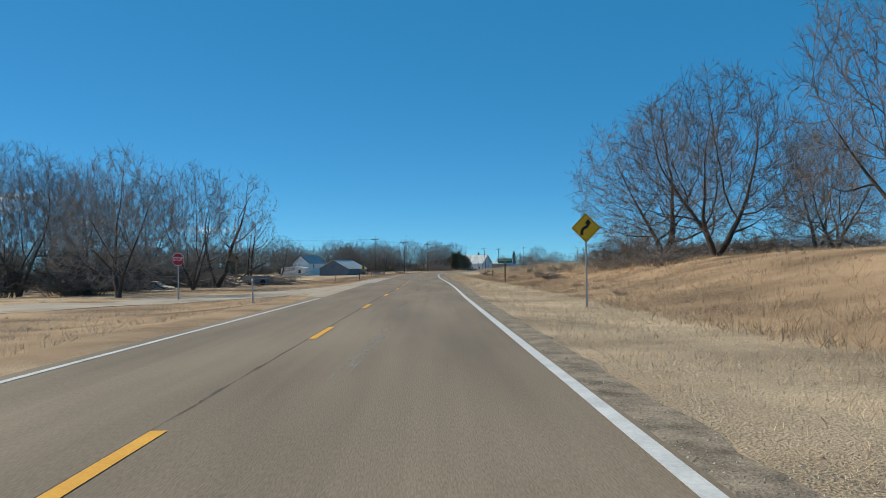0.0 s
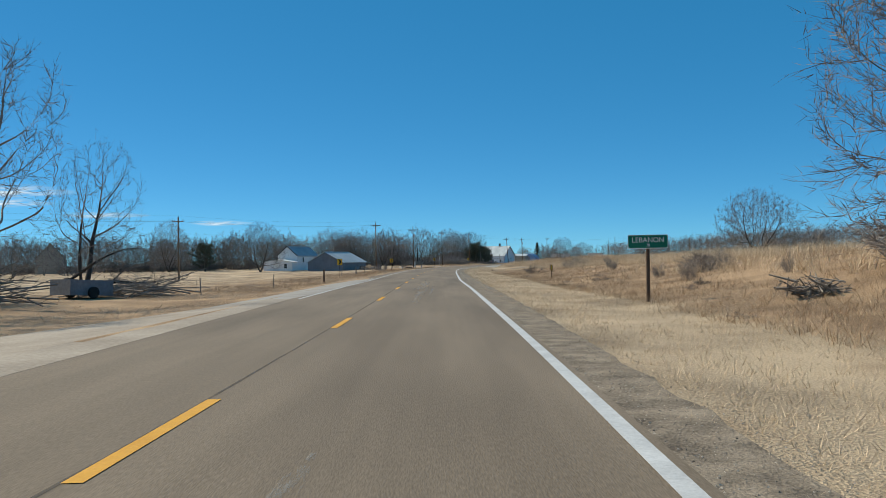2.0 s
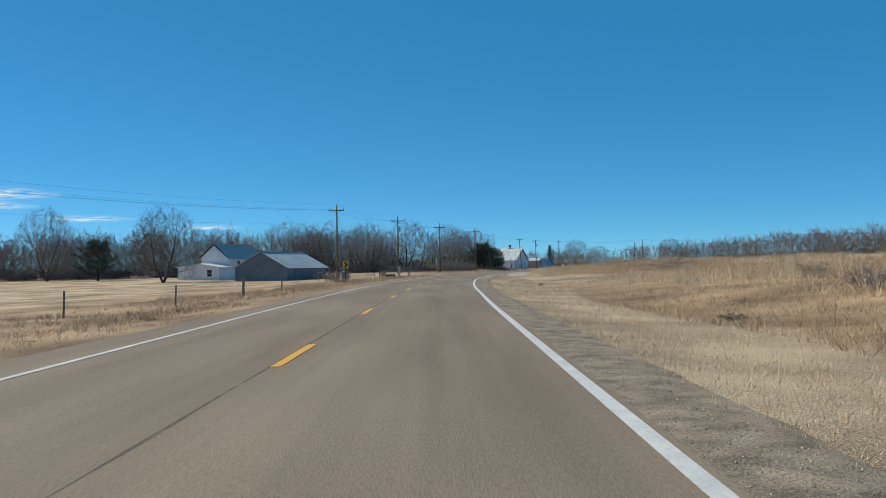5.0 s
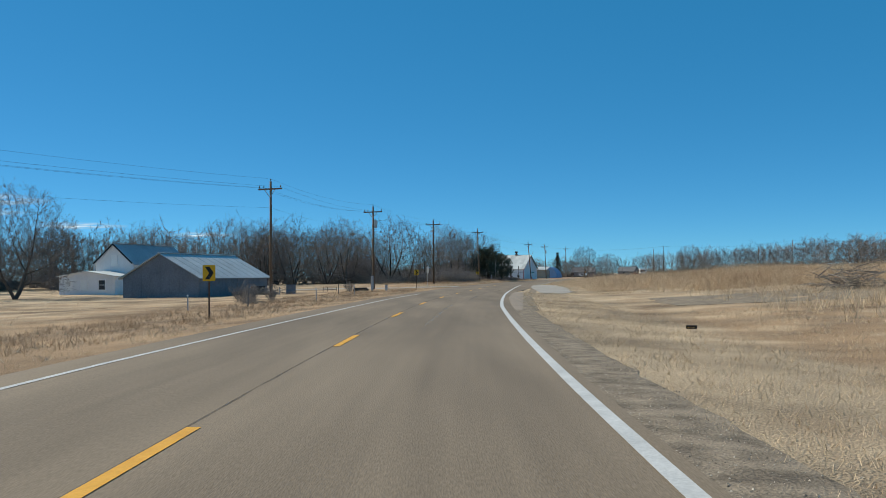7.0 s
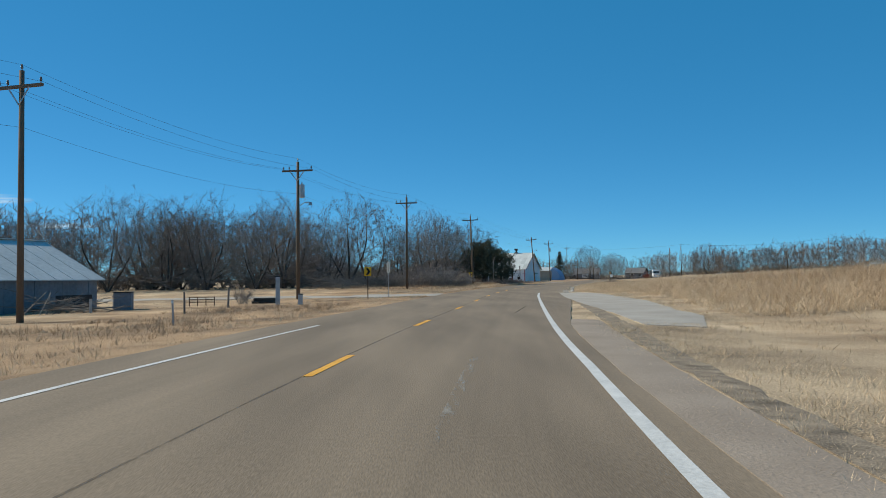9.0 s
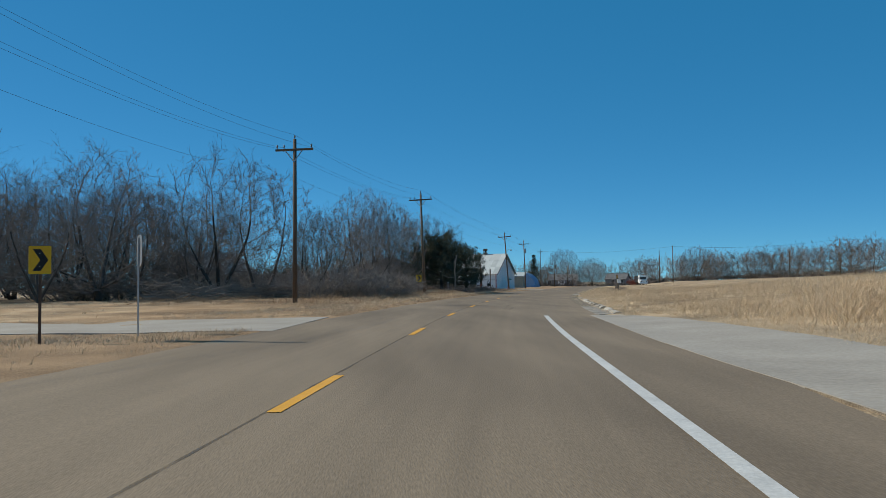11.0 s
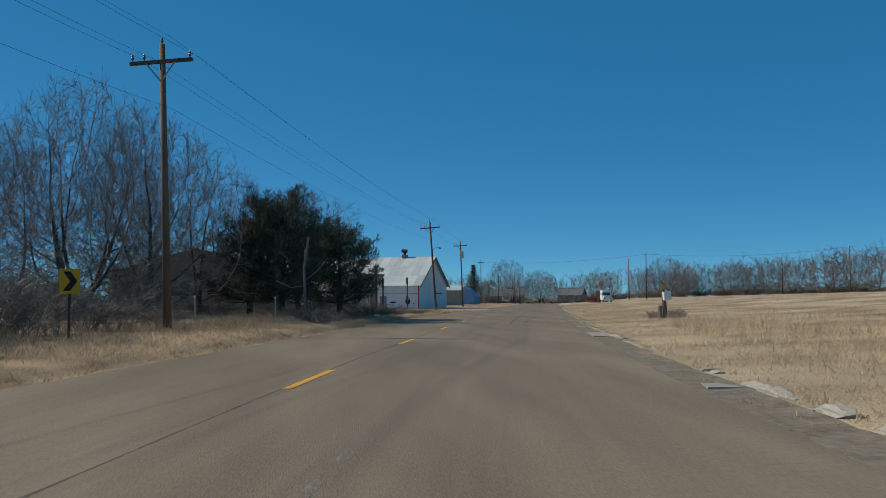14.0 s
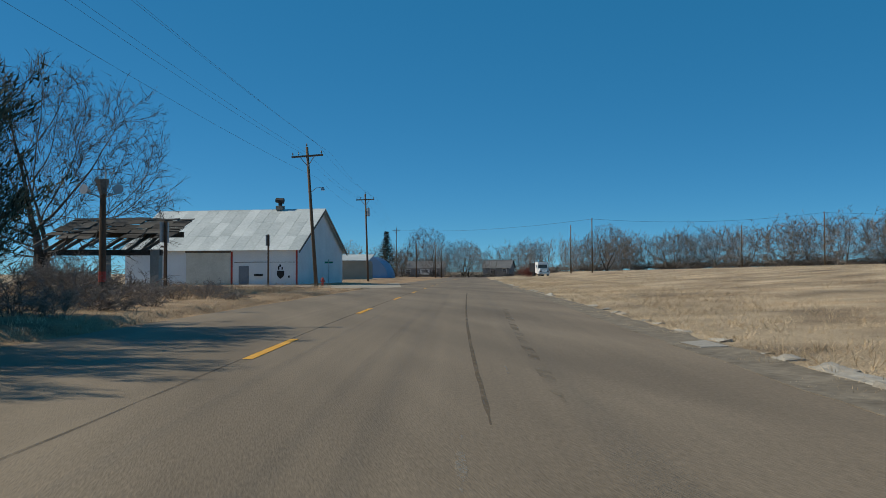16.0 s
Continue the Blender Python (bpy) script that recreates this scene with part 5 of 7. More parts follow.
def curve_sign():
    e = sign_at("curve_sign", 3.2, 34.6, floor_z(3.2, 34.6), 2.69, 3, "yellow diamond winding-road sign with a black arrow, on a steel post", top=2.75)
    zc = 2.69 - floor_z(3.2, 34.6)
    m = pose(0, 0, zc, 0, 45, 0)
    p = part("panel", plate(rounded(0.76, 0.76, 0.05)), M_SIGNYELLOW, e)
    p.matrix_basis = m
    rim = Geo()
    for k in range(4):
        rim.box(-0.345, -0.007, 0.335, 0.345, -0.005, 0.350, pose(0, 0, 0, 0, 90 * k, 0))
    part("border", rim, M_BLACK, p)
    pts = [(-0.17, -0.26), (-0.17, -0.12), (-0.13, -0.03), (0.02, 0.05), (0.06, 0.12), (0.06, 0.16)]
    g = Geo()
    left, right = [], []
    for i, (px, pz) in enumerate(pts):
        a, b = pts[max(i - 1, 0)], pts[min(i + 1, len(pts) - 1)]
        d = Vector((b[0] - a[0], b[1] - a[1])).normalized() * 0.055
        left.append((px - d.y, pz + d.x))
        right.append((px + d.y, pz - d.x))
    n = len(pts)
    g.add([(q[0], -0.008, q[1]) for q in left + right], [(i, n + i, n + i + 1, i + 1) for i in range(n - 1)])
    g.add([(-0.07, -0.008, 0.15), (0.19, -0.008, 0.15), (0.06, -0.008, 0.33)], [(0, 1, 2)])
    part("arrow", g, M_BLACK, e).matrix_basis = pose(0.02, 0, zc)


def chevron(x, y, z, zc, turn):
    e = sign_at("chevron_sign", x, y, z, zc, turn, "yellow curve marker with a bold black chevron", group="chevron signs along the curve", top=zc + 0.28, metal=M_POST)
    p = part("panel", plate(rounded(0.5, 0.64, 0.03)), M_SIGNYELLOW, e)
    p.matrix_basis = pose(0, 0, zc - z)
    g = Geo()
    for sgn in (1, -1):
        v = [(-0.16, 0.25 * sgn), (0.02, 0.25 * sgn), (0.19, 0), (0.01, 0)]
        g.add([(a, -0.008, b) for a, b in (v if sgn < 0 else v[::-1])], [(0, 1, 2, 3)])
    part("chevron", g, M_BLACK, p)


def stop_sign():
    x, y = -15.5, 49.5
    z = floor_z(x, y)
    e = sign_at("stop_sign", x, y, z, 1.95, -8, "red octagonal stop sign on a steel post", top=2.2)
    p = part("panel", plate(ngon(8, 0.355, 0.5)), M_SIGNWHITE, e)
    p.matrix_basis = pose(0, 0, 1.95 - z)
    part("red_field", plate(ngon(8, 0.335, 0.5), -0.008, -0.005), M_SIGNRED, p)
    me = text_mesh("STOP", 0.27)
    me.materials.append(M_SIGNWHITE)
    part("lettering", me, M_SIGNWHITE, p, "white block capitals").matrix_basis = pose(0, -0.012, 0, 90, 0, 0) @ Matrix.Diagonal((0.85, 1.1, 1, 1))


def town_sign():
    x, y = 4.70, 78.2
    z = floor_z(x, y)
    e = sign_at("town_sign", x, y, z, 1.88, 2, "green town-name sign with white letters on a brown wooden post", wood=True, top=1.99)
    p = part("panel", plate(rounded(1.28, 0.43, 0.05)), M_SIGNWHITE, e)
    p.matrix_basis = pose(0, 0, 1.88 - z)
    part("green_field", plate(rounded(1.24, 0.39, 0.04), -0.008, -0.005), M_SIGNGREEN, p)
    me = text_mesh("LEBANON", 0.225)
    me.materials.append(M_SIGNWHITE)
    part("lettering", me, M_SIGNWHITE, p, "white capitals").matrix_basis = pose(0, -0.012, 0.045, 90, 0, 0)
    me = text_mesh("70", 0.12)
    me.materials.append(M_SIGNWHITE)
    part("lettering", me, M_SIGNWHITE, p, "small white figures").matrix_basis = pose(0, -0.012, -0.115, 90, 0, 0)


def marker(x, y, label, amber=True, h=1.0):
    z = floor_z(x, y)
    e = thing("reflector_post", pose(x, y, z, R.uniform(-2, 2), R.uniform(-2, 2), 0), label, "marker post", "reflector posts")
    part("post", channel_post(h), M_POST if amber else M_STEEL, e)
    if amber:
        p = part("panel", plate(rounded(0.16, 0.42, 0.02)), M_BLACK, e)
        p.matrix_basis = pose(0, 0, h - 0.18)
        for k in (-0.12, 0, 0.12):
            part("reflector", plate(ngon(12, 0.05), -0.010, -0.005), M_SIGNYELLOW, p).matrix_basis = pose(0, 0, k)
    else:
        part("reflector", plate(ngon(12, 0.05), -0.008, -0.004), M_SIGNWHITE, e).matrix_basis = pose(0, 0, h - 0.08)


def post(x, y, h, r, label="weathered wooden fence post", lean=3, material=None):
    ob = part("fence_post", Geo().tube((0, 0, -0.4), (0, 0, h), r, r * 0.9, 9), material or M_OLDWOOD)
    ob.matrix_world = pose(x, y, floor_z(x, y), R.uniform(-lean, lean), R.uniform(-lean, lean), R.uniform(0, 360))
    tagged(ob, label, "fence post", "old fence posts")


curve_sign()
stop_sign()
town_sign()
for cx, cy, cz, cc in ((-11.7, 137.7, -0.33, 1.46), (-9.5, 195.9, -0.1, 1.61), (-2.25, 263.5, -0.25, 1.85), (8.5, 322.4, 0.0, 1.81)):
    chevron(cx, cy, cz, cc, 2)
marker(6.8, 115.4, "brown marker post with amber reflectors")
marker(-10.2, 42.5, "steel delineator stake with a white reflector", False, 1.1)
for x, y, h in ((-13.5, 207, 0.9), (-8.6, 221, 0.9), (-7.0, 233, 0.9), (9.6, 336, 1.1), (12.6, 341.5, 1.1)):
    marker(x, y, "steel delineator stake with a white reflector", False, h)
post(-11.1, 121, 1.1, 0.075, "brown wooden post with a small block at its top", 1, M_POST)
for x, y, h, r in ((-17, 106, 0.9, 0.04), (-13.5, 112, 1.0, 0.035), (-13.2, 171, 1.1, 0.09), (-11.4, 212, 1.0, 0.05), (-15, 150, 1, 0.04), (-14, 160, 1, 0.05), (-13, 183, 1, 0.05), (-9.4, 243, 1.0, 0.05), (-9.0, 250, 1.1, 0.06)):
    post(x, y, h, r)


# ---- buildings ----
def roof_panels(w, length, eave, ridge, over, e, material, ribs=0.6, thick=0.06):
    """Two roof slopes, each a part with raised ribs."""
    sl = (ridge - eave) / (w / 2)
    for sgn in (-1, 1):
        g = Geo()
        x1, z1 = sgn * (w / 2 + over), eave - sl * over + 0.02
        pts = [(0, ridge + 0.02), (x1, z1), (x1, z1 + thick), (0, ridge + 0.02 + thick)]
        part("roof", g.prism(pts if sgn < 0 else pts[::-1], -over, length + over), material, e)
        n = int((length + 2 * over) / ribs)
        for i in range(n + 1):
            yy = -over + (length + 2 * over) * i / n
            q = [(0, ridge + thick + 0.02), (x1, z1 + thick), (x1, z1 + thick + 0.03), (0, ridge + thick + 0.05)]
            part("roof_rib", Geo().prism(q if sgn < 0 else q[::-1], yy - 0.02, yy + 0.02), material, e)
    part("ridge_cap", Geo().box(-0.18, -over, ridge + thick + 0.03, 0.18, length + over, ridge + thick + 0.08), material, e)


def gable_house(name, m, w, length, eave, ridge, wall, roof, label, over=0.3, base=0.5, ribs=0.6):
    """A gabled building: x across, y along, from y = 0 to its length."""
    e = thing(name, m, label, "building")
    part("wall", Geo().prism([(-w / 2, -base), (w / 2, -base), (w / 2, eave), (0, ridge), (-w / 2, eave)], 0, length), wall, e)
    roof_panels(w, length, eave, ridge, over, e, roof, ribs)
    return e


def window(e, m, w, h, frame=None, glass=None):
    """A window set on a wall: m places its centre, its outside along -y."""
    win = part("window", Geo().box(-w / 2 - 0.08, -0.035, -h / 2 - 0.08, w / 2 + 0.08, 0.03, -h / 2).box(-w / 2 - 0.08, -0.035, h / 2, w / 2 + 0.08, 0.03, h / 2 + 0.08).box(-w / 2 - 0.08, -0.035, -h / 2, -w / 2, 0.03, h / 2).box(w / 2, -0.035, -h / 2, w / 2 + 0.08, 0.03, h / 2).box(-w / 2, -0.03, -0.025, w / 2, 0.02, 0.025), frame or M_SIGNWHITE, e)
    win.matrix_basis = m
    part("pane", Geo().box(-w / 2, -0.012, -h / 2, w / 2, -0.004, h / 2), glass or M_GLASS, win)
    return win


def boards(e, name, x0, x1, z0, z1, y, step, material, gable=None):
    """Vertical sheets with raised seams over a wall that looks along -y."""
    n = int((x1 - x0) / step)
    for i in range(n):
        a, b = x0 + (x1 - x0) * i / n, x0 + (x1 - x0) * (i + 1) / n
        za, zb = (gable(a), gable(b)) if gable else (z1, z1)
        part(name, Geo().prism([(a, z0), (b - 0.015, z0), (b - 0.015, zb), (a, za)], y - 0.03, y - 0.004).box(b - 0.03, y - 0.045, z0, b - 0.005, y - 0.03, min(za, zb)), material, e)


W18 = -18.3
barn = gable_house("metal_barn", pose(-27.45, 246.5, -0.75, 0, 0, W18), 8.8, 13.4, 2.3, 4.65, M_BARNWALL, M_ROOF, "low weathered grey sheet-metal barn with a galvanised roof", 0.35, ribs=1.35)
boards(barn, "wall_sheet", -4.4, 4.4, -0.4, 2.3, 0, 1.1, M_BARNWALL, lambda a: 2.25 + 2.35 * (1 - abs(a) / 4.4))
side = part("side_wall", Geo().box(4.404, 0, -0.4, 4.43, 13.4, 2.28), M_BARNWALL, barn)
for i in range(12):
    part("wall_rib", Geo().box(4.43, 0.3 + i * 1.12, -0.4, 4.455, 0.36 + i * 1.12, 2.26), M_BARNWALL, barn)
# no opening here: a dark panel imitates the shade low on the side wall
part("shade_panel", Geo().box(4.40, 9.8, -0.3, 4.46, 12.9, 1.25), M_DARK, barn, "flat dark panel standing in for shade at the wall's foot")
part("vent_pipe", Geo().tube((-2.5, 10, 3.5), (-2.5, 10, 6.3), 0.05, 0.05, 8), M_STEEL, barn)

house = gable_house("farmhouse", pose(-39.6, 267.0, -0.7, 0, 0, W18), 5.6, 11.5, 4.1, 6.45, M_WHITEWALL, M_HOUSEROOF, "white two-storey farmhouse with a metal gable roof", 0.35)
for i in range(22):
    z = -0.3 + i * 0.2
    part("clapboard", Geo().box(-2.8, -0.03, z, 2.8, -0.004, z + 0.185), M_WHITEWALL, house)
for sgn in (-1, 1):
    part("barge_board", Geo().box(-0.02, -0.42, -0.09, 3.75, -0.37, 0.09).mesh("barge_board"), M_DARK, house).matrix_basis = pose(0, 0, 6.45, 0, 40, 0) if sgn > 0 else pose(0, 0, 6.45, 0, 140, 0)
window(house, pose(0, -0.04, 4.45), 0.75, 1.2, None, M_SIGNWHITE)
window(house, pose(2.84, 3, 3.0, 0, 0, 90), 0.8, 1.2)
ext = thing("porch_wing", pose(-39.6, 267.0, -0.7, 0, 0, W18), "single-storey white wing with a low metal roof", "building")
part("wall", Geo().prism([(-4.6, -0.5), (3.4, -0.5), (3.4, 2.5), (-0.6, 3.05), (-4.6, 2.5)], -4.2, -0.05), M_WHITEWALL, ext)
roof = Geo().prism([(-4.9, 2.44), (-0.6, 3.07), (-0.6, 3.14), (-4.9, 2.51)], -4.5, -0.08).prism([(-0.6, 3.07), (3.7, 2.44), (3.7, 2.51), (-0.6, 3.14)], -4.5, -0.08)
part("roof", roof, M_ROOF, ext)
for wx in (-3.2, -1.0, 1.6):
    window(ext, pose(wx, -4.22, 1.45), 0.9, 1.1, None, M_SIGNWHITE if wx < 0 else M_GLASS)
part("chimney_pipe", Geo().tube((-1.2, -2.2, 2.8), (-1.2, -2.2, 4.0), 0.09, 0.09, 9), M_STEEL, ext)

old_barn = gable_house("collapsed_shed", pose(-17, 337, 0.0, 0, 0, -30), 7, 9, 2.6, 5.0, M_OLDWOOD, M_ROOF, "half-hidden grey shed with a rusty metal roof")

# workshop
wx, wy, wr = 27.7, 415.5, -24.5
WB = pose(wx, wy, -0.12, 0, 0, wr)
shop = thing("workshop", WB, "long white workshop with a patched galvanised gable roof", "building")
SL, SW, SE, SR = 17.5, 13.6, 3.62, 7.65
part("wall", Geo().add([(-SL, 0, -0.5), (0, 0, -0.5), (0, SW, -0.5), (-SL, SW, -0.5), (-SL, 0, SE), (0, 0, SE), (0, SW, SE), (-SL, SW, SE), (0, SW / 2, SR), (-SL, SW / 2, SR)], [(0, 1, 5, 4), (1, 2, 6, 8, 5), (2, 3, 7, 6), (3, 0, 4, 9, 7), (4, 5, 8, 9), (6, 7, 9, 8)]), M_WHITEWALL, shop)
sl = (SR - SE) / (SW / 2)
RS = random.Random(3)
for i in range(16):
    a, b = -SL - 0.35 + (SL + 0.8) * i / 16, -SL - 0.35 + (SL + 0.8) * (i + 1) / 16 - 0.02
    for j in range(3):
        y0, y1 = -0.45 + (SW / 2 + 0.45) * j / 3, -0.45 + (SW / 2 + 0.45) * (j + 1) / 3 + 0.08
        z0, z1 = SE + sl * y0 + 0.03 + 0.012 * j, SE + sl * y1 + 0.03 + 0.012 * j
        part("roof_sheet", Geo().add([(a, y0, z0), (b, y0, z0), (b, y1, z1), (a, y1, z1), (a, y0, z0 + 0.03), (b, y0, z0 + 0.03), (b, y1, z1 + 0.03), (a, y1, z1 + 0.03)], [(3, 2, 1, 0), (4, 5, 6, 7), (0, 1, 5, 4), (1, 2, 6, 5), (2, 3, 7, 6), (3, 0, 4, 7)]), M_ROOF, shop)
part("roof", Geo().add([(-SL - 0.35, SW / 2, SR + 0.03), (0.45, SW / 2, SR + 0.03), (0.45, SW + 0.45, SE - sl * 0.45 + 0.03), (-SL - 0.35, SW + 0.45, SE - sl * 0.45 + 0.03), (-SL - 0.35, SW / 2, SR + 0.1), (0.45, SW / 2, SR + 0.1), (0.45, SW + 0.45, SE - sl * 0.45 + 0.1), (-SL - 0.35, SW + 0.45, SE - sl * 0.45 + 0.1)], [(0, 1, 2, 3), (7, 6, 5, 4), (4, 5, 1, 0), (5, 6, 2, 1), (6, 7, 3, 2), (7, 4, 0, 3)]), M_ROOF, shop)
for sgn, y0, y1, z0, z1 in ((1, -0.45, SW / 2, SE - sl * 0.45, SR), (-1, SW / 2, SW + 0.45, SR, SE - sl * 0.45)):
    part("barge_board", Geo().add([(0.38, y0, z0 - 0.22), (0.38, y1, z1 - 0.22), (0.38, y1, z1 + 0.02), (0.38, y0, z0 + 0.02), (0.44, y0, z0 - 0.22), (0.44, y1, z1 - 0.22), (0.44, y1, z1 + 0.02), (0.44, y0, z0 + 0.02)], [(0, 1, 2, 3), (7, 6, 5, 4), (0, 4, 5, 1), (3, 2, 6, 7), (0, 3, 7, 4), (1, 5, 6, 2)]), M_OLDWOOD, shop)
for i in range(12):
    y0 = 0.05 + (SW - 0.1) * i / 12
    y1 = 0.05 + (SW - 0.1) * (i + 1) / 12 - 0.02
    za, zb = SE + sl * min(y0, SW - y0), SE + sl * min(y1, SW - y1)
    part("gable_sheet", Geo().add([(0.004, y0, -0.3), (0.004, y1, -0.3), (0.004, y1, zb - 0.25), (0.004, y0, za - 0.25), (0.03, y0, -0.3), (0.03, y1, -0.3), (0.03, y1, zb - 0.25), (0.03, y0, za - 0.25)], [(4, 5, 6, 7), (0, 4, 7, 3), (1, 2, 6, 5), (3, 7, 6, 2)]), M_WHITEWALL, shop)
part("corner_board", Geo().box(-0.10, -0.05, -0.4, 0.06, 0.02, SE - 0.05), M_RED, shop, "red-brown corner board")
part("door_jamb", Geo().box(-6.55, -0.05, -0.4, -6.38, -0.004, 3.3), M_RED, shop, "red-brown door jamb")
part("door_head", Geo().box(-11.2, -0.05, 3.2, -6.55, -0.004, 3.42), M_OLDWOOD, shop)
gd = part("garage_door", Geo().box(-11.1, -0.03, -0.3, -6.55, -0.004, 3.2), M_CREAM, shop, "cream roll-up door")
for i in range(6):
    part("door_panel", Geo().box(-11.05, -0.05, -0.28 + i * 0.58, -6.6, -0.031, 0.27 + i * 0.58), M_CREAM, gd)
dr = part("door", Geo().box(-5.75, -0.045, -0.2, -4.75, -0.004, 1.95), M_BARNWALL, shop, "grey steel side door")
part("door_handle", Geo().tube((-4.87, -0.1, 0.85), (-4.87, -0.045, 0.85), 0.03, 0.02, 8), M_CHROME, dr)
part("notice", Geo().box(-4.7, -0.03, 0.9, -4.45, -0.004, 1.35), M_SIGNWHITE, shop)
part("letter_box", Geo().box(-4.2, -0.09, 1.0, -3.35, -0.004, 1.2), M_DARK, shop)
part("conduit", Geo().box(-6.2, -0.03, 2.28, 0, -0.004, 2.32), M_DARK, shop)
em = Geo().add([(-1.95, -0.02, 1.5), (-1.25, -0.02, 1.5), (-1.25, -0.02, 1.05), (-1.6, -0.02, 0.72), (-1.95, -0.02, 1.05)], [(4, 3, 2, 1, 0)])
em.box(-1.85, -0.022, 1.58, -1.72, -0.012, 1.95).box(-1.72, -0.022, 1.86, -1.55, -0.012, 2.08).box(-1.5, -0.022, 1.6, -1.38, -0.012, 1.85)
part("emblem", em, M_BLACK, shop, "plain dark emblem on the wall")
part("wall_box", Geo().box(-0.85, -0.06, 0.85, -0.7, -0.004, 1.05), M_DARK, shop)
part("hose_reel", Geo().tube((-2.0, -0.08, 0.15), (-2.0, -0.03, 0.15), 0.18, 0.18, 14), M_STEEL, shop)
tank = part("vent_stack", Geo().box(-4.75, SW / 2 - 0.35, SR + 0.02, -4.05, SW / 2 + 0.35, SR + 0.45), M_OLDWOOD, shop, "rusty roof ventilator")
part("vent_cap", Geo().tube((-4.4, SW / 2, SR + 0.45), (-4.4, SW / 2, SR + 0.85), 0.2, 0.2, 10).tube((-4.85, SW / 2, SR + 1.05), (-4.05, SW / 2, SR + 0.95), 0.24, 0.3, 10), M_DARK, tank)


def from_end(px, dist):
    """A place seen from the walk's end: columns of the view and metres ahead."""
    r = (px - 784) / 1490 * dist
    return 22.71 + 0.9726 * r + 0.2326 * dist, 336.5 - 0.2326 * r + 0.9726 * dist


X, Y = from_end(624, 148)
shed = thing("tan_garage", pose(X, Y, 0.0, 0, 0, -16), "low tan metal garage with a pale roof", "building")
part("wall", Geo().box(-4.5, 0, -0.4, 2.6, 7, 3.3), M_TAN, shed)
part("roof", Geo().add([(-4.8, -0.3, 3.32), (2.9, -0.3, 3.32), (2.9, 7.3, 4.5), (-4.8, 7.3, 4.5), (-4.8, -0.3, 3.44), (2.9, -0.3, 3.44), (2.9, 7.3, 4.62), (-4.8, 7.3, 4.62)], [(3, 2, 1, 0), (4, 5, 6, 7), (0, 1, 5, 4), (1, 2, 6, 5), (2, 3, 7, 6), (3, 0, 4, 7)]), M_ROOF, shed)
X, Y = from_end(645, 182)
quon = thing("quonset_hut", pose(X, Y, 0.0, 0, 0, -16), "blue-grey arched metal quonset hut", "building")
arc = [(5.0 * math.cos(math.pi * i / 18), 5.0 * math.sin(math.pi * i / 18)) for i in range(19)]
part("shell", Geo().prism([(5.0, -0.4)] + arc + [(-5.0, -0.4)], 0, 16), M_BLUE, quon)
for i in range(9):
    part("rib", Geo().prism([(1.008 * a, 1.008 * b) for a, b in arc], 0.1 + i * 1.95, 0.2 + i * 1.95), M_BLUE, quon)
part("end_door", Geo().box(-1.8, -0.05, -0.3, 1.8, -0.004, 3.2), M_BARNWALL, quon)

gable_house("distant_house", pose(-104, 276, -0.8, 0, 0, 25), 7.5, 10, 4.2, 8.6, M_TAN, M_POST, "tall old house with a dark brown roof behind trees", 0.4)
X, Y = from_end(752, 262)
far_house = gable_house("bungalow", pose(X, Y, 0.2, 0, 0, 76) @ pose(0, -6, 0), 9, 11, 2.6, 4.8, M_BARNWALL, M_GREYROOF, "low grey bungalow with a dark roof", 0.5)
for k in (2, 6, 10):
    window(far_house, pose(-4.52, k + 1, 1.5, 0, 0, -90), 1.4, 1.1)
X, Y = from_end(883, 255)
cot = gable_house("cottage", pose(X, Y, 0.4, 0, 0, 60) @ pose(0, -4, 0), 7.5, 8, 2.5, 4.6, M_BARNWALL, M_GREYROOF, "small grey cottage with a grey roof", 0.5)
for k in (1.5, 5):
    window(cot, pose(-3.77, k, 1.5, 0, 0, -90), 1.2, 1.2)
X, Y = from_end(752, 238)
bill = thing("roadside_board", pose(X, Y, 0.1, 0, 0, -14), "white roadside board with dark lettering bars", "sign")
part("panel", Geo().box(-1.35, 0, 0.7, 1.35, 0.06, 2.2), M_SIGNWHITE, bill)
for k in (-1.1, 1.1):
    part("post", Geo().box(k - 0.06, 0.06, -0.3, k + 0.06, 0.18, 2.1), M_POST, bill)
for k, w in ((1.85, 1.0), (1.5, 0.8), (1.15, 0.95)):
    part("text_bar", Geo().box(-w, -0.01, k - 0.08, w, -0.003, k + 0.08), M_DARK, bill)

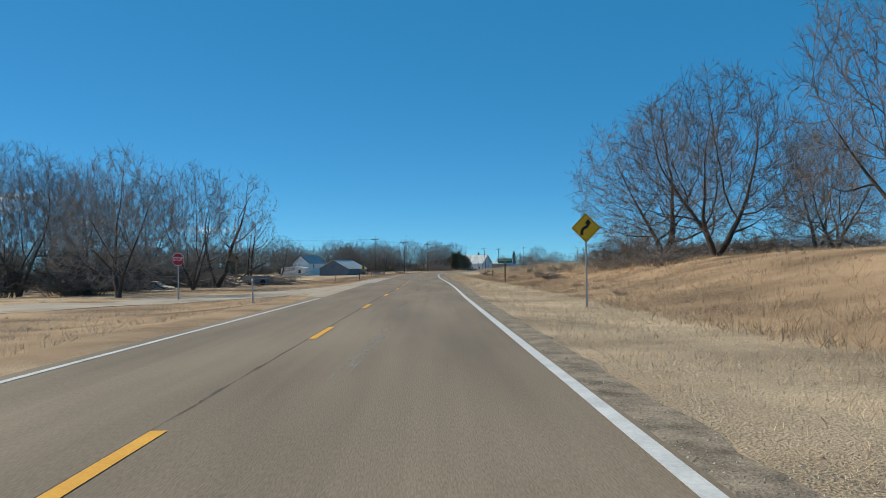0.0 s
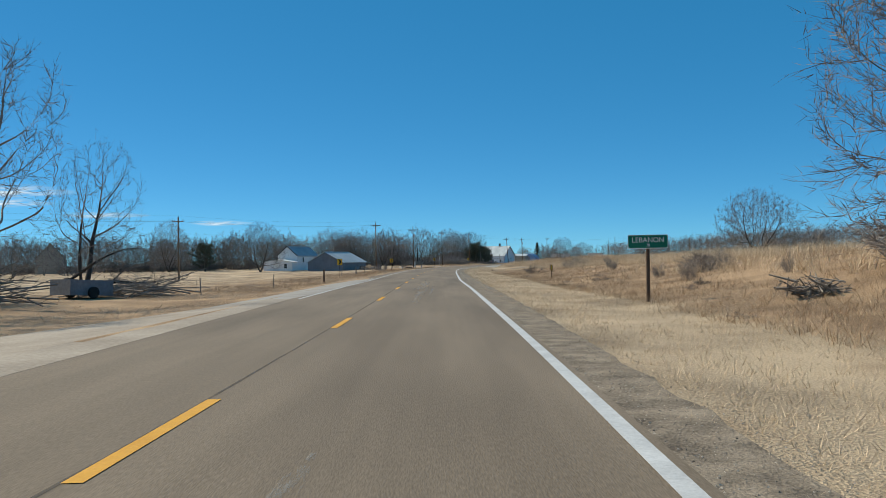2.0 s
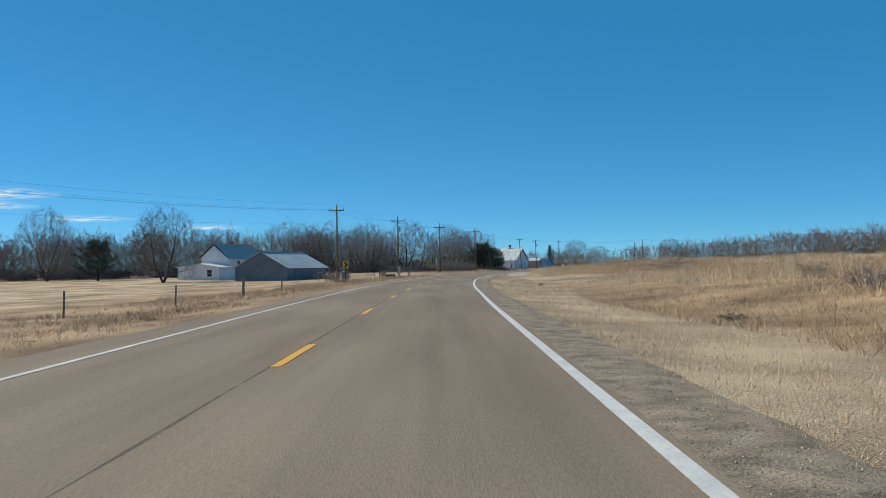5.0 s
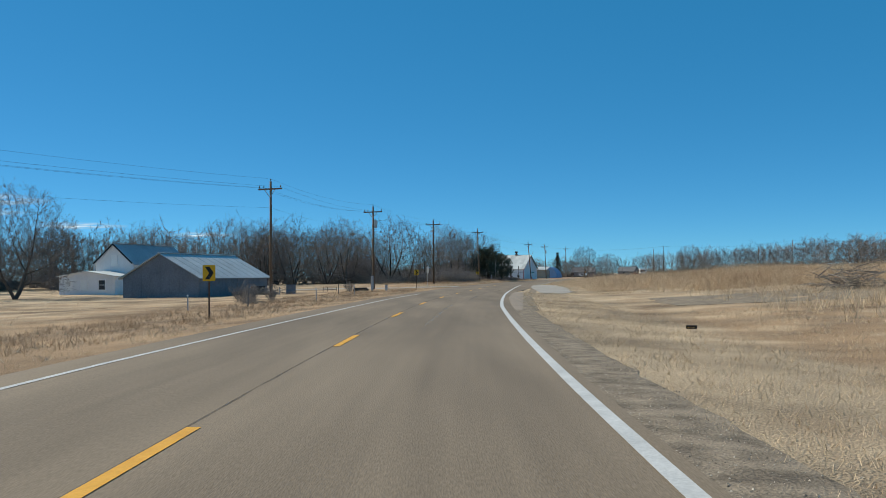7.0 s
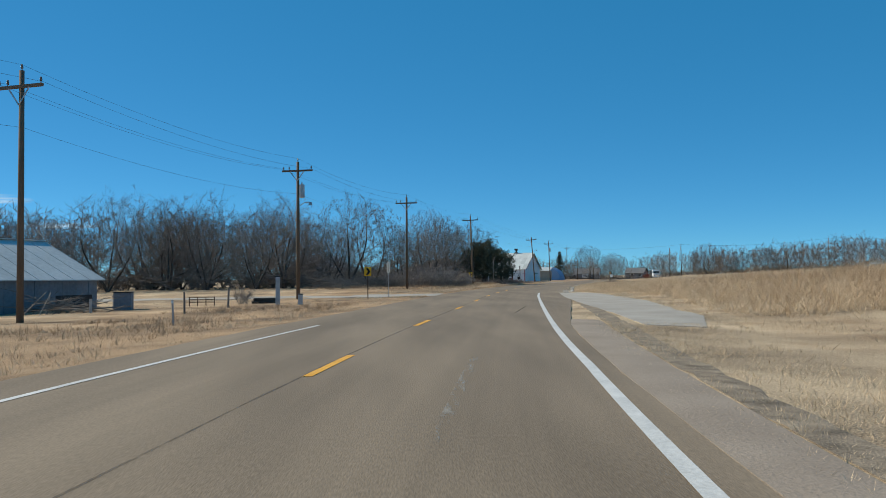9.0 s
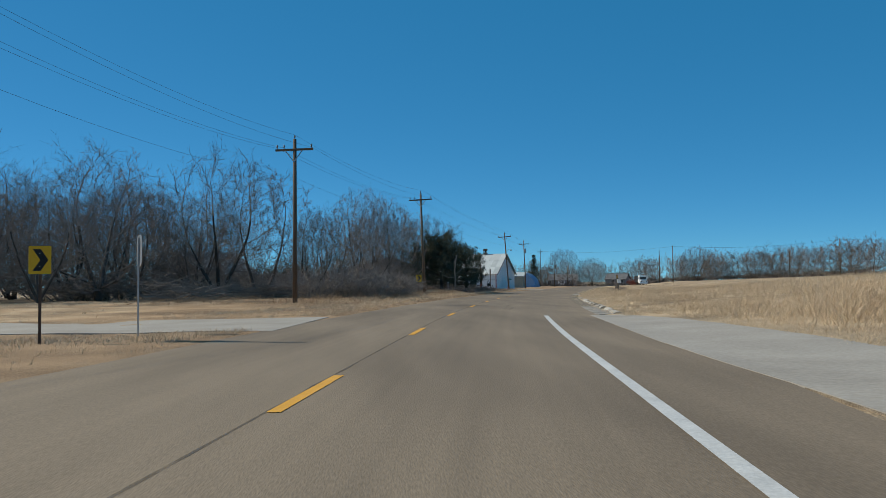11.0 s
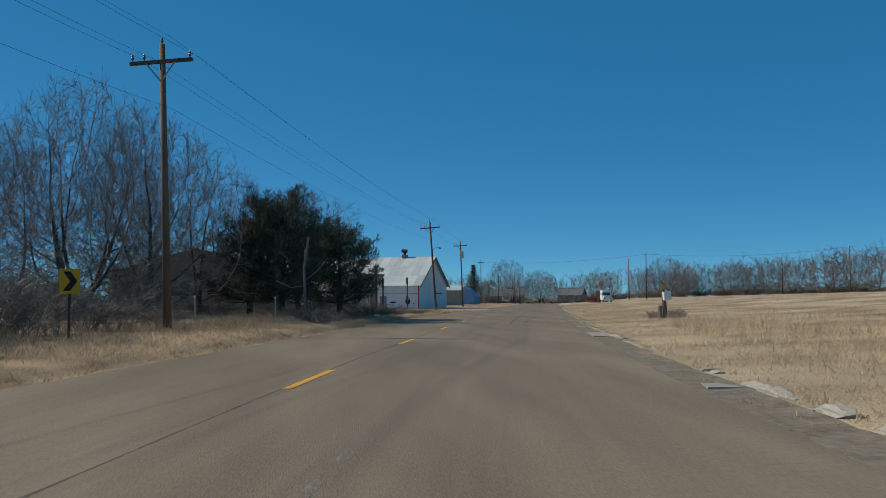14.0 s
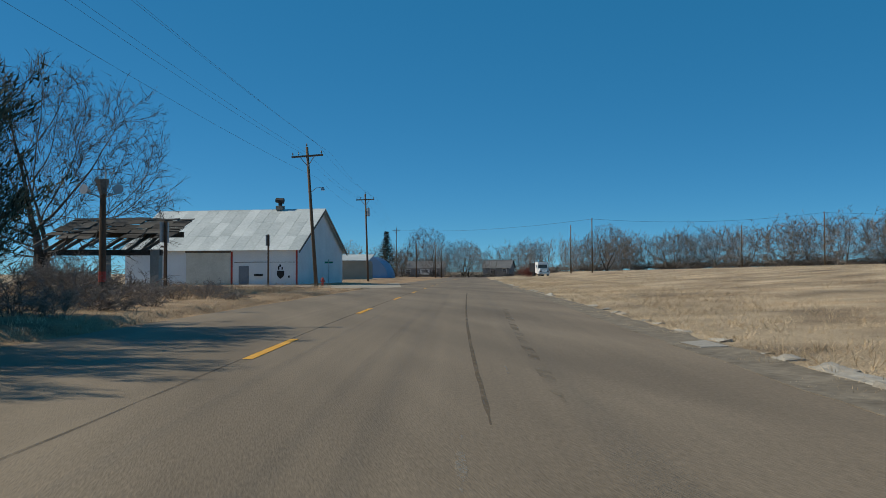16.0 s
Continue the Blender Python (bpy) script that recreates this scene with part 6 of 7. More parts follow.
# ---- lorry ----
def lorry(x, y, z, turn):
    e = thing("semi_truck", pose(x, y, z, 0, 0, turn), "white semi-truck cab parked facing the road", "truck")
    part("hood", Geo().prism([(-1.0, 0.75), (1.0, 0.75), (1.05, 1.5), (0.95, 1.75), (-0.95, 1.75), (-1.05, 1.5)], 0, 1.6), M_WHITEWALL, e)
    cab = part("cab", Geo().prism([(-1.2, 0.7), (1.2, 0.7), (1.22, 2.6), (1.1, 3.25), (-1.1, 3.25), (-1.22, 2.6)], 1.6, 3.9), M_WHITEWALL, e)
    part("windscreen", Geo().box(-1.05, 1.56, 1.85, 1.05, 1.598, 2.65), M_GLASS, cab)
    part("sun_visor", Geo().box(-1.1, 1.3, 2.66, 1.1, 1.6, 2.75), M_WHITEWALL, cab)
    part("grille", Geo().box(-0.6, -0.03, 0.85, 0.6, -0.003, 1.6), M_CHROME, e)
    part("bumper", Geo().box(-1.22, -0.3, 0.35, 1.22, 0.1, 0.75), M_CHROME, e)
    for s in (-1, 1):
        part("headlight", Geo().box(s * 0.85 - 0.17, -0.04, 0.95, s * 0.85 + 0.17, 0, 1.2), M_GLASS, e)
        part("fender", Geo().prism([(s * 1.15 - 0.2, 0.5), (s * 1.15 + 0.2, 0.5), (s * 1.15 + 0.2, 1.15), (s * 1.15 - 0.2, 1.25)], 0.1, 1.5), M_WHITEWALL, e)
        part("mirror", Geo().box(s * 1.5 - 0.12, 1.5, 1.9, s * 1.5 + 0.12, 1.6, 2.6), M_CHROME, cab)
        part("exhaust_stack", Geo().tube((s * 1.15, 4.05, 0.8), (s * 1.15, 4.05, 3.7), 0.08, 0.08, 10), M_CHROME, e)
        for wy_ in (0.8, 5.4, 6.7):
            w = part("wheel", Geo().tube((s * 0.85, wy_, 0.52), (s * 1.2, wy_, 0.52), 0.52, 0.52, 18), M_RUBBER, e)
            part("rim", Geo().tube((s * 1.19, wy_, 0.52), (s * 1.215, wy_, 0.52), 0.28, 0.28, 14), M_CHROME, w)
    part("chassis", Geo().box(-0.45, 0.3, 0.55, 0.45, 7.6, 0.85), M_DARK, e)
    part("body", Geo().box(-1.25, 4.3, 0.9, 1.25, 9.5, 3.0), M_DARK, e)


lorry(91, 521, floor_z(91, 521), -6)

# ---- roadside fittings ----
def hydrant(x, y):
    e = thing("fire_hydrant", pose(x, y, floor_z(x, y)), "small red fire hydrant", "hydrant")
    part("barrel", Geo().tube((0, 0, -0.1), (0, 0, 0.6), 0.11, 0.10, 12).tube((0, 0, 0.06), (0, 0, 0.1), 0.17, 0.17, 12), M_RED, e)
    part("bonnet", Geo().tube((0, 0, 0.6), (0, 0, 0.66), 0.15, 0.14, 12).tube((0, 0, 0.66), (0, 0, 0.78), 0.12, 0.04, 12), M_RED, e)
    part("nozzle", Geo().tube((-0.2, 0, 0.45), (0.2, 0, 0.45), 0.06, 0.06, 10), M_RED, e)


hydrant(29.8, 412.6)
X, Y = from_end(582, 82)
st = thing("street_sign", pose(X, Y, 0, 0, 0, -10), "street-name sign on a thin steel post", "street sign")
part("post", Geo().tube((0, 0, -0.3), (0, 0, 2.3), 0.03, 0.03, 8), M_STEEL, st)
part("blade", Geo().box(-0.4, -0.012, 2.1, 0.4, 0.012, 2.28), M_SIGNGREEN, st)
part("blade", Geo().box(-0.012, -0.4, 2.3, 0.012, 0.4, 2.48), M_SIGNGREEN, st)
for px, dist, h in ((475, 62, 3.9), (293, 33, 2.9)):
    X, Y = from_end(px, dist)
    e = thing("sign_back", pose(X, Y, floor_z(X, Y), 0, 0, 60), "grey back of a road sign on a brown post", "road sign")
    part("post", Geo().box(-0.05, -0.05, -0.3, 0.05, 0.05, h), M_POST, e)
    part("panel", Geo().box(-0.3, 0.051, h - 0.85, 0.3, 0.06, h - 0.05), M_STEEL, e)
e = thing("road_sign", pose(-0.9, 266.5, floor_z(-0.9, 266.5), 0, 0, 120), "grey oval back of a road sign on a steel post", "road sign")
part("post", channel_post(2.6), M_STEEL, e)
part("panel", plate(rounded(0.55, 0.85, 0.2)), M_STEEL, e).matrix_basis = pose(0, 0, 2.25)

# meter post in the field
e = thing("meter_post", pose(33.0, 342.6, floor_z(33.0, 342.6) + 0.05, 0, -5, 0), "leaning wooden post with a pale meter box and an orange marker", "utility post")
part("post", Geo().tube((0, 0, -0.5), (0, 0, 1.9), 0.125, 0.11, 10), M_OLDWOOD, e)
part("stub", Geo().tube((-0.26, 0.05, -0.5), (-0.24, 0.05, 0.68), 0.12, 0.11, 10), M_OLDWOOD, e)
part("meter_box", Geo().box(-0.10, -0.33, 0.95, 0.30, -0.125, 1.40), M_SIGNWHITE, e, "pale grey metal box")
part("marker_plate", Geo().box(-0.15, -0.15, 1.52, 0.06, -0.128, 1.84), mat("faded_orange", (0.40, 0.20, 0.06), (0.56, 0.31, 0.11), 2.0, 12.0, 0.7, 0.1), e, "orange plate")
for bx_, by_ in ((33.5, 342.2), (32.5, 342.9), (33.2, 341.9)):
    bush(bx_, by_, 0.9, 1.3, bx_ * 50, "weeds round the meter post", "clump of dry straw-brown weeds")

# service pedestals by the driveway
for x, y, h, w in ((-6.9, 253.5, 1.65, 0.13), (-5.3, 251.5, 0.55, 0.13), (-16.2, 249.5, 0.75, 0.06)):
    e = thing("service_pedestal", pose(x, y, floor_z(x, y), R.uniform(-3, 3), R.uniform(-3, 3), 10), "grey metal service pedestal standing in grass", "utility box", "service pedestals")
    part("body", Geo().box(-w, -w, -0.2, w, w, h), M_STEEL, e)
    part("cap", Geo().box(-w - 0.02, -w - 0.02, h, w + 0.02, w + 0.02, h + 0.05), M_DARK, e)


# ---- ruined filling station behind the cedars ----
ruin = gable_house("abandoned_house", pose(5.5, 363, 0.4, 0, 0, -9) @ pose(0, 0, 0), 12.5, 8, 2.8, 4.6, M_RUINWALL, M_GREYROOF, "abandoned grey-white building with broken dark windows", 0.4)
for wxx, ww in ((-5.0, 0.8), (-2.2, 0.9), (-0.9, 0.9), (1.6, 1.3), (4.6, 1.2)):
    window(ruin, pose(wxx, -0.04, 1.5), ww, 1.5, M_OLDWOOD, M_DARK)
for i in range(13):
    part("clapboard", Geo().box(-6.25, -0.03, -0.3 + i * 0.235, 6.25, -0.004, -0.08 + i * 0.235), M_RUINWALL, ruin)

CN = pose(16.75, 375.25, 0.05, 0, 0, -13.5) @ Matrix.Diagonal((0.82, 1, 1, 1))
M_ROTWOOD = mat("rotted_wood", (0.045, 0.039, 0.033), (0.15, 0.132, 0.115), 1.0, 14.0, 0.95, 0.5, per_object=0.4)
M_SHINGLE = mat("rotted_shingle", (0.030, 0.027, 0.024), (0.10, 0.092, 0.082), 1.5, 14.0, 0.95, 0.6, per_object=0.5)
canopy = thing("collapsed_canopy", CN, "collapsed wooden canopy with broken rafters and torn shingles", "canopy")
RC = random.Random(12)
for i in range(11):
    x = -3.2 + i * 0.6
    sag = 0.25 * math.sin(i * 0.9)
    z0, z1 = 2.1 + RC.uniform(-0.12, 0.12), 3.45 - 0.05 * i * 0.3
    g = Geo().add([(x - 0.03, -0.5, z0), (x + 0.03, -0.5, z0), (x + 0.03, 4.0, z1), (x - 0.03, 4.0, z1), (x - 0.03, -0.5, z0 + 0.15), (x + 0.03, -0.5, z0 + 0.15), (x + 0.03, 4.0, z1 + 0.15), (x - 0.03, 4.0, z1 + 0.15)], [(3, 2, 1, 0), (4, 5, 6, 7), (0, 1, 5, 4), (1, 2, 6, 5), (2, 3, 7, 6), (3, 0, 4, 7)])
    part("rafter", g, M_ROTWOOD, canopy).matrix_basis = pose(0, 0, 0, 0, RC.uniform(-2, 2), RC.uniform(-5, 5))
for j in range(9):
    y0 = 0.35 + j * 0.42
    for i in range(8):
        if j < 3 and RC.random() < 0.5 - 0.17 * j:
            continue
        x = -3.4 + i * 0.86
        z = 2.32 + (y0 + 0.5) * 0.3 + RC.uniform(-0.03, 0.03)
        part("roof_board", Geo().box(0, 0, 0, 0.9, 0.44, 0.03), M_SHINGLE, canopy).matrix_basis = pose(x, y0, z, 16.7 + RC.uniform(-4, 4), RC.uniform(-3, 3), RC.uniform(-4, 4))
part("beam", Geo().box(-3.4, -0.1, 1.85, 3.3, 0.08, 2.1), M_ROTWOOD, canopy)
part("beam", Geo().box(-3.4, 2.9, 2.75, 3.3, 3.05, 3.0), M_ROTWOOD, canopy)
part("pier", Geo().tube((0.35, 0, -0.3), (0.35, 0, 1.85), 0.27, 0.24, 10), M_CONCRETE, canopy)
part("pier", Geo().box(2.75, -0.2, -0.3, 3.2, 0.3, 2.1), M_CONCRETE, canopy)
part("pier", Geo().tube((-3.1, 0, -0.3), (-3.1, 0, 1.9), 0.2, 0.2, 10), M_ROTWOOD, canopy)
for i in range(9):
    part("broken_lath", Geo().box(0, 0, 0, RC.uniform(0.5, 1.3), 0.05, 0.03), M_ROTWOOD, canopy).matrix_basis = pose(-3 + i * 0.7, -0.6 + RC.uniform(-0.2, 0.3), 2.1 + RC.uniform(-0.3, 0.3), RC.uniform(-30, 30), RC.uniform(-60, 60), RC.uniform(-60, 60))

lp = thing("lamp_post", pose(18.75, 362.8, floor_z(18.75, 362.8), 0, 0, -12), "rusting lamp post with two floodlights and a broken sign funnel", "lamp post")
part("post", Geo().tube((0, 0, -0.3), (0, 0, 3.4), 0.105, 0.085, 10), M_POST, lp)
part("painted_band", Geo().tube((0, 0, 0.6), (0, 0, 0.9), 0.107, 0.105, 10), M_RED, lp, "faded red band")
part("funnel", Geo().tube((0, 0, 3.1), (-0.03, 0, 3.6), 0.08, 0.2, 6), M_OLDWOOD, lp)
part("spike", cable([(0.05, 0, 3.5), (0.08, 0, 3.8), (0.02, 0, 4.05)], 0.025, 6), M_STEEL, lp)
for sgn in (-1, 1):
    arm = part("arm", cable([(0, 0, 3.05), (sgn * 0.25, 0, 3.15), (sgn * 0.45, 0, 3.2)], 0.025, 6), M_STEEL, lp)
    part("floodlight", Geo().tube((sgn * 0.42, 0.05, 3.28), (sgn * 0.50, -0.18, 3.3), 0.06, 0.15, 12), M_STEEL, arm)

sg = thing("dead_snag", pose(13.8, 347.2, floor_z(13.8, 347.2)), "pale broken dead tree trunk", "tree")
part("trunk", cable([(0, 0, -0.3), (0.08, 0, 1.4), (0.02, 0, 2.6), (0.15, 0, 3.6), (0.25, 0.05, 4.4)], 0.07, 8), M_OLDWOOD, sg)
for pts in ([(0.05, 0, 2.4), (-0.6, 0.1, 2.9), (-1.3, 0.1, 3.6)], [(0.1, 0, 2.0), (0.7, 0, 2.5), (1.2, 0.1, 3.1)], [(0, 0, 1.7), (-0.7, 0, 1.6), (-1.5, 0, 2.0)], [(0.02, 0, 3.0), (0.05, 0.1, 3.8), (-0.2, 0.1, 4.3)]):
    part("branch", cable(pts, 0.03, 6), M_OLDWOOD, sg)

# ---- litter of the verges ----
def brush_pile(x, y, w, h, n, label, seed, material=M_OLDWOOD):
    rng = random.Random(seed)
    g = Geo()
    for _ in range(n):
        a, L = rng.uniform(0, 6.283), rng.uniform(0.5, 1.0) * w
        c = Vector((rng.gauss(0, w * 0.25), rng.gauss(0, w * 0.22), abs(rng.gauss(0, h * 0.4)) + 0.05))
        d = Vector((math.cos(a), math.sin(a), rng.uniform(-0.15, 0.35))) * L / 2
        q = c + d + Vector((0, 0, rng.uniform(0, 0.3)))
        r = rng.uniform(0.012, 0.045)
        g.tube(c - d, q, r, r * 0.5, 4, False)
        for _ in range(3):
            e = Vector((rng.gauss(0, 1), rng.gauss(0, 1), rng.gauss(0.3, 0.5))).normalized() * L * 0.25
            b = c.lerp(q, rng.random())
            g.tube(b, b + e, r * 0.45, 0.004, 3, False)
    ob = part("brush_pile", g, material)
    ob.matrix_world = pose(x, y, floor_z(x, y))
    tagged(ob, label, "brush pile", "brush piles", "stuff")


brush_pile(-19.0, 98.8, 5, 0.7, 80, "heap of grey cut branches", 1)
fl = thing("fallen_tree", pose(-22.6, 99.6, floor_z(-22.6, 99.6) + 0.9, 0, 72, 8) @ Matrix.Scale(0.58, 4), "fallen bare limb sprawled from a broken trunk", "tree")
part("trunk", KINDS["leaner"][2][0][0], M_BARK, fl)
part("crown", KINDS["leaner"][2][0][1], M_TWIG, fl)
brush_pile(-24, 88, 7, 1.2, 150, "heap of grey cut branches", 2)
brush_pile(-31, 80, 7, 1.0, 120, "heap of dark scrap wood and branches", 3, M_BARK)
brush_pile(-18, 250.5, 4, 0.6, 50, "scattered sticks beside the barn", 4)
brush_pile(25, 213, 4, 1.1, 70, "uprooted dead bush lying on the lot", 5)
brush_pile(-9, 305, 5, 1.0, 170, "long heap of bleached branches", 6)
brush_pile(-3, 308, 4, 0.8, 130, "long heap of bleached branches", 7)
brush_pile(8.2, 74.5, 1.3, 0.35, 45, "flattened dead brush in the ditch", 9)
brush_pile(30, 74, 6, 1.0, 70, "dead fallen branches on the bank", 10)

bx = thing("utility_trailer", pose(-20.4, 96, floor_z(-20.4, 96), 0, 3, 60), "blue-grey steel box trailer standing among weeds", "trailer")
part("box", Geo().box(-1.3, -0.8, 0.15, 1.3, 0.8, 0.2).box(-1.3, -0.8, 0.2, 1.3, -0.76, 0.95).box(-1.3, 0.76, 0.2, 1.3, 0.8, 0.95).box(-1.3, -0.76, 0.2, -1.26, 0.76, 0.95).box(1.26, -0.76, 0.2, 1.3, 0.76, 0.95), M_BARNWALL, bx)
for sgn in (-1, 1):
    part("wheel", Geo().tube((0, sgn * 0.84, 0.3), (0, sgn * 1.0, 0.3), 0.3, 0.3, 14), M_RUBBER, bx)
part("drawbar", Geo().box(1.3, -0.05, 0.15, 2.4, 0.05, 0.22), M_STEEL, bx)


def junk_car(x, y, turn, paint, label):
    e = thing("junked_car", pose(x, y, floor_z(x, y) - 0.25, 4, 3, turn) @ Matrix.Diagonal((1, 1, 0.72, 1)), label, "car", "junked cars")
    body = part("body", Geo().prism([(-2.1, 0.25), (2.1, 0.25), (2.15, 0.65), (1.2, 0.85), (0.7, 1.35), (-0.9, 1.35), (-1.4, 0.9), (-2.1, 0.8)], -0.82, 0.82), paint, e)
    part("side_glass", Geo().prism([(-1.15, 0.9), (0.95, 0.9), (0.6, 1.28), (-0.82, 1.28)], -0.835, -0.823), M_GLASS, body)
    for wx_ in (-1.3, 1.3):
        for sgn in (-1, 1):
            w = part("wheel", Geo().tube((wx_, sgn * 0.66, 0.3), (wx_, sgn * 0.85, 0.3), 0.31, 0.31, 16), M_RUBBER, e)
            part("rim", Geo().tube((wx_, sgn * 0.84, 0.3), (wx_, sgn * 0.86, 0.3), 0.17, 0.17, 12), M_CHROME, w)


junk_car(-27.5, 82.5, 12, M_CREAM, "wrecked white car half hidden in brush")
junk_car(-31, 87, -20, M_BARNWALL, "wrecked grey car half hidden in brush")

db = thing("road_debris", pose(7.2, 187.7, floor_z(7.2, 187.7), 0, 0, -20), "fallen yellow marker board with a dark frame in the grass", "debris")
db.matrix_world = db.matrix_world @ Matrix.Diagonal((0.42, 0.8, 1.3, 1))
part("board", Geo().box(-0.30, -0.06, 0.03, 0.22, 0.06, 0.06), M_SIGNYELLOW, db)
part("frame_bar", Geo().box(-0.40, 0.07, 0.02, 0.36, 0.11, 0.10), M_DARK, db)
part("frame_bar", Geo().box(-0.36, -0.12, 0.02, 0.3, -0.08, 0.06), M_DARK, db)

# farm clutter by the barn
X, Y = -15.5, 252.5
ac = thing("tank_unit", pose(X, Y, floor_z(X, Y), 0, 0, 10), "grey square tank with a ribbed side, standing in the yard", "tank")
part("body", Geo().box(-0.48, -0.4, 0, 0.48, 0.4, 1.0), M_BARNWALL, ac)
for i in range(7):
    part("rib", Geo().box(-0.53, -0.41, 0.1 + i * 0.12, -0.485, 0.41, 0.16 + i * 0.12), M_STEEL, ac)
part("lid", Geo().box(-0.52, -0.44, 1.0, 0.52, 0.44, 1.05), M_DARK, ac)
wb_ = thing("yard_bench", pose(-11.6, 254.6, floor_z(-11.6, 254.6), 0, 0, 8) @ Matrix.Diagonal((0.8, 1, 0.62, 1)), "rusty iron cattle panel rack", "bench")
for sx in (-0.9, -0.3, 0.3, 0.9):
    part("leg", Geo().box(sx - 0.03, -0.03, -0.1, sx + 0.03, 0.03, 0.85), M_POST, wb_)
for sz in (0.35, 0.6, 0.82):
    part("rail", Geo().box(-0.95, -0.045, sz - 0.03, 0.95, -0.031, sz + 0.03), M_POST, wb_)
lg = thing("log_pile", pose(-8.6, 258.5, floor_z(-8.6, 258.5), 0, 0, 5) @ Matrix.Scale(0.62, 4), "low stack of dark logs", "logs")
for i, (lx, lz) in enumerate(((-0.3, 0.17), (0.05, 0.17), (0.4, 0.17), (-0.12, 0.46), (0.22, 0.46))):
    part("log", Geo().tube((lx - 1.0, lz * 0 + i * 0.02, lz), (lx + 1.1, 0.35 + i * 0.02, lz), 0.16, 0.16, 9), M_BARK, lg)
for x, y, h, w in ((-13.4, 222.5, 2.5, 1.5), (-12.2, 223.6, 2.2, 1.2), (-14.6, 224.2, 2.3, 1.8), (-13, 219, 1.0, 1.6), (-12, 216, 0.8, 1.4)):
    bush(x, y, h, w, x * 40, "saplings in the ditch", "pale young leafless sapling in the ditch")
bush(-9.8, 257.8, 1.9, 1.5, 0, "", "clump of tall dry grass")

# ---- town poles, trees and distance ----
TOWN = [(93.8, 500, 1.7, 12.6), (91.5, 506, 1.6, 11.4), (138, 514, 2.6, 12.5), (142, 490, 2.8, 14.0)]
for x, y, z, top in TOWN:
    utility_pole(x, y, z, top, 10, 0, "bare wooden pole beyond the field", False)
wires([(71.6, 606, 15.3), (93.8, 500, 12.4), (142, 490, 13.8), (230, 470, 15)], 1.2, 0.02)
for px, dist, top in ((771, 200, 7.5), (781, 205, 7.0), (737, 190, 8.0)):
    X, Y = from_end(px, dist)
    utility_pole(X, Y, floor_z(X, Y), top, 10, 0, "slim grey street pole", False)
for px, dist, h, k in ((753, 275, 17, "elm"), (819, 285, 13.5, "elm"), (898, 300, 14, "far"), (930, 280, 13, "far"), (955, 290, 14, "far"), (985, 265, 13.5, "far"), (1015, 270, 12, "far"), (1075, 235, 14, "elm"), (1115, 232, 12, "far"), (1050, 245, 13, "far"), (1095, 250, 13, "far"), (840, 300, 13, "far"), (800, 310, 11, "far"), (870, 300, 12, "far"), (700, 260, 9, "far"), (725, 270, 11, "far"), (620, 210, 10, "vase"), (638, 230, 9, "far"), (830, 226, 9.5, "elm"), (765, 224, 10.5, "elm"), (798, 232, 8, "far"), (862, 228, 8, "far"), (712, 222, 8, "vase")):
    X, Y = from_end(px, dist)
    tree(k, X, Y, h, px * 3, group="bare trees about the town")
for k in range(22):
    X, Y = from_end(690 + k * 13, 222 + 9 * (k % 3))
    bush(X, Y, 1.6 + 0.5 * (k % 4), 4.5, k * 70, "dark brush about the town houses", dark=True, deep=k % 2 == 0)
X, Y = from_end(684, 205)
fir = thing("fir_tree", pose(X, Y, 0), "tall dark conifer with layered branches", "tree")
gf, tf, rf = Geo(), Geo().tube((0, 0, -0.2), (0, 0, 11.5), 0.2, 0.03, 7), random.Random(4)
for i in range(26):
    z = 1.0 + i * 0.41
    for k in range(11):
        a = rf.uniform(0, 6.283)
        L = 3.9 * (1 - z / 12.2) * rf.uniform(0.75, 1.1)
        d = Vector((math.cos(a), math.sin(a), -0.15))
        for w in (0.3, 0.6, 0.9):
            c = Vector((0, 0, z)) + d * L * w
            for _ in range(3):
                e = (d + Vector((rf.gauss(0, 0.5), rf.gauss(0, 0.5), rf.gauss(-0.1, 0.3)))).normalized()
                sd = e.cross(Vector((0, 0, 1))).normalized() * 0.26
                gf.add([c - sd, c + sd, c + e * 0.6], [(0, 1, 2)])
part("trunk", tf, M_BARK, fir)
part("crown", gf, M_CEDAR, fir)
M_REDTWIG = mat("red_twigs", (0.16, 0.05, 0.04), (0.30, 0.11, 0.085), 0.6, 8.0, 0.9, 0.0)
rb = bush_mesh(7)
rb.materials[0] = M_REDTWIG
X, Y = from_end(937, 205)
ob = new("shrub", rb)
ob.matrix_world = pose(X, Y, floor_z(X, Y)) @ Matrix.Diagonal((1.5, 1.5, 1.7, 1))
tagged(ob, "russet-twigged bare shrub beside the truck", "shrub")


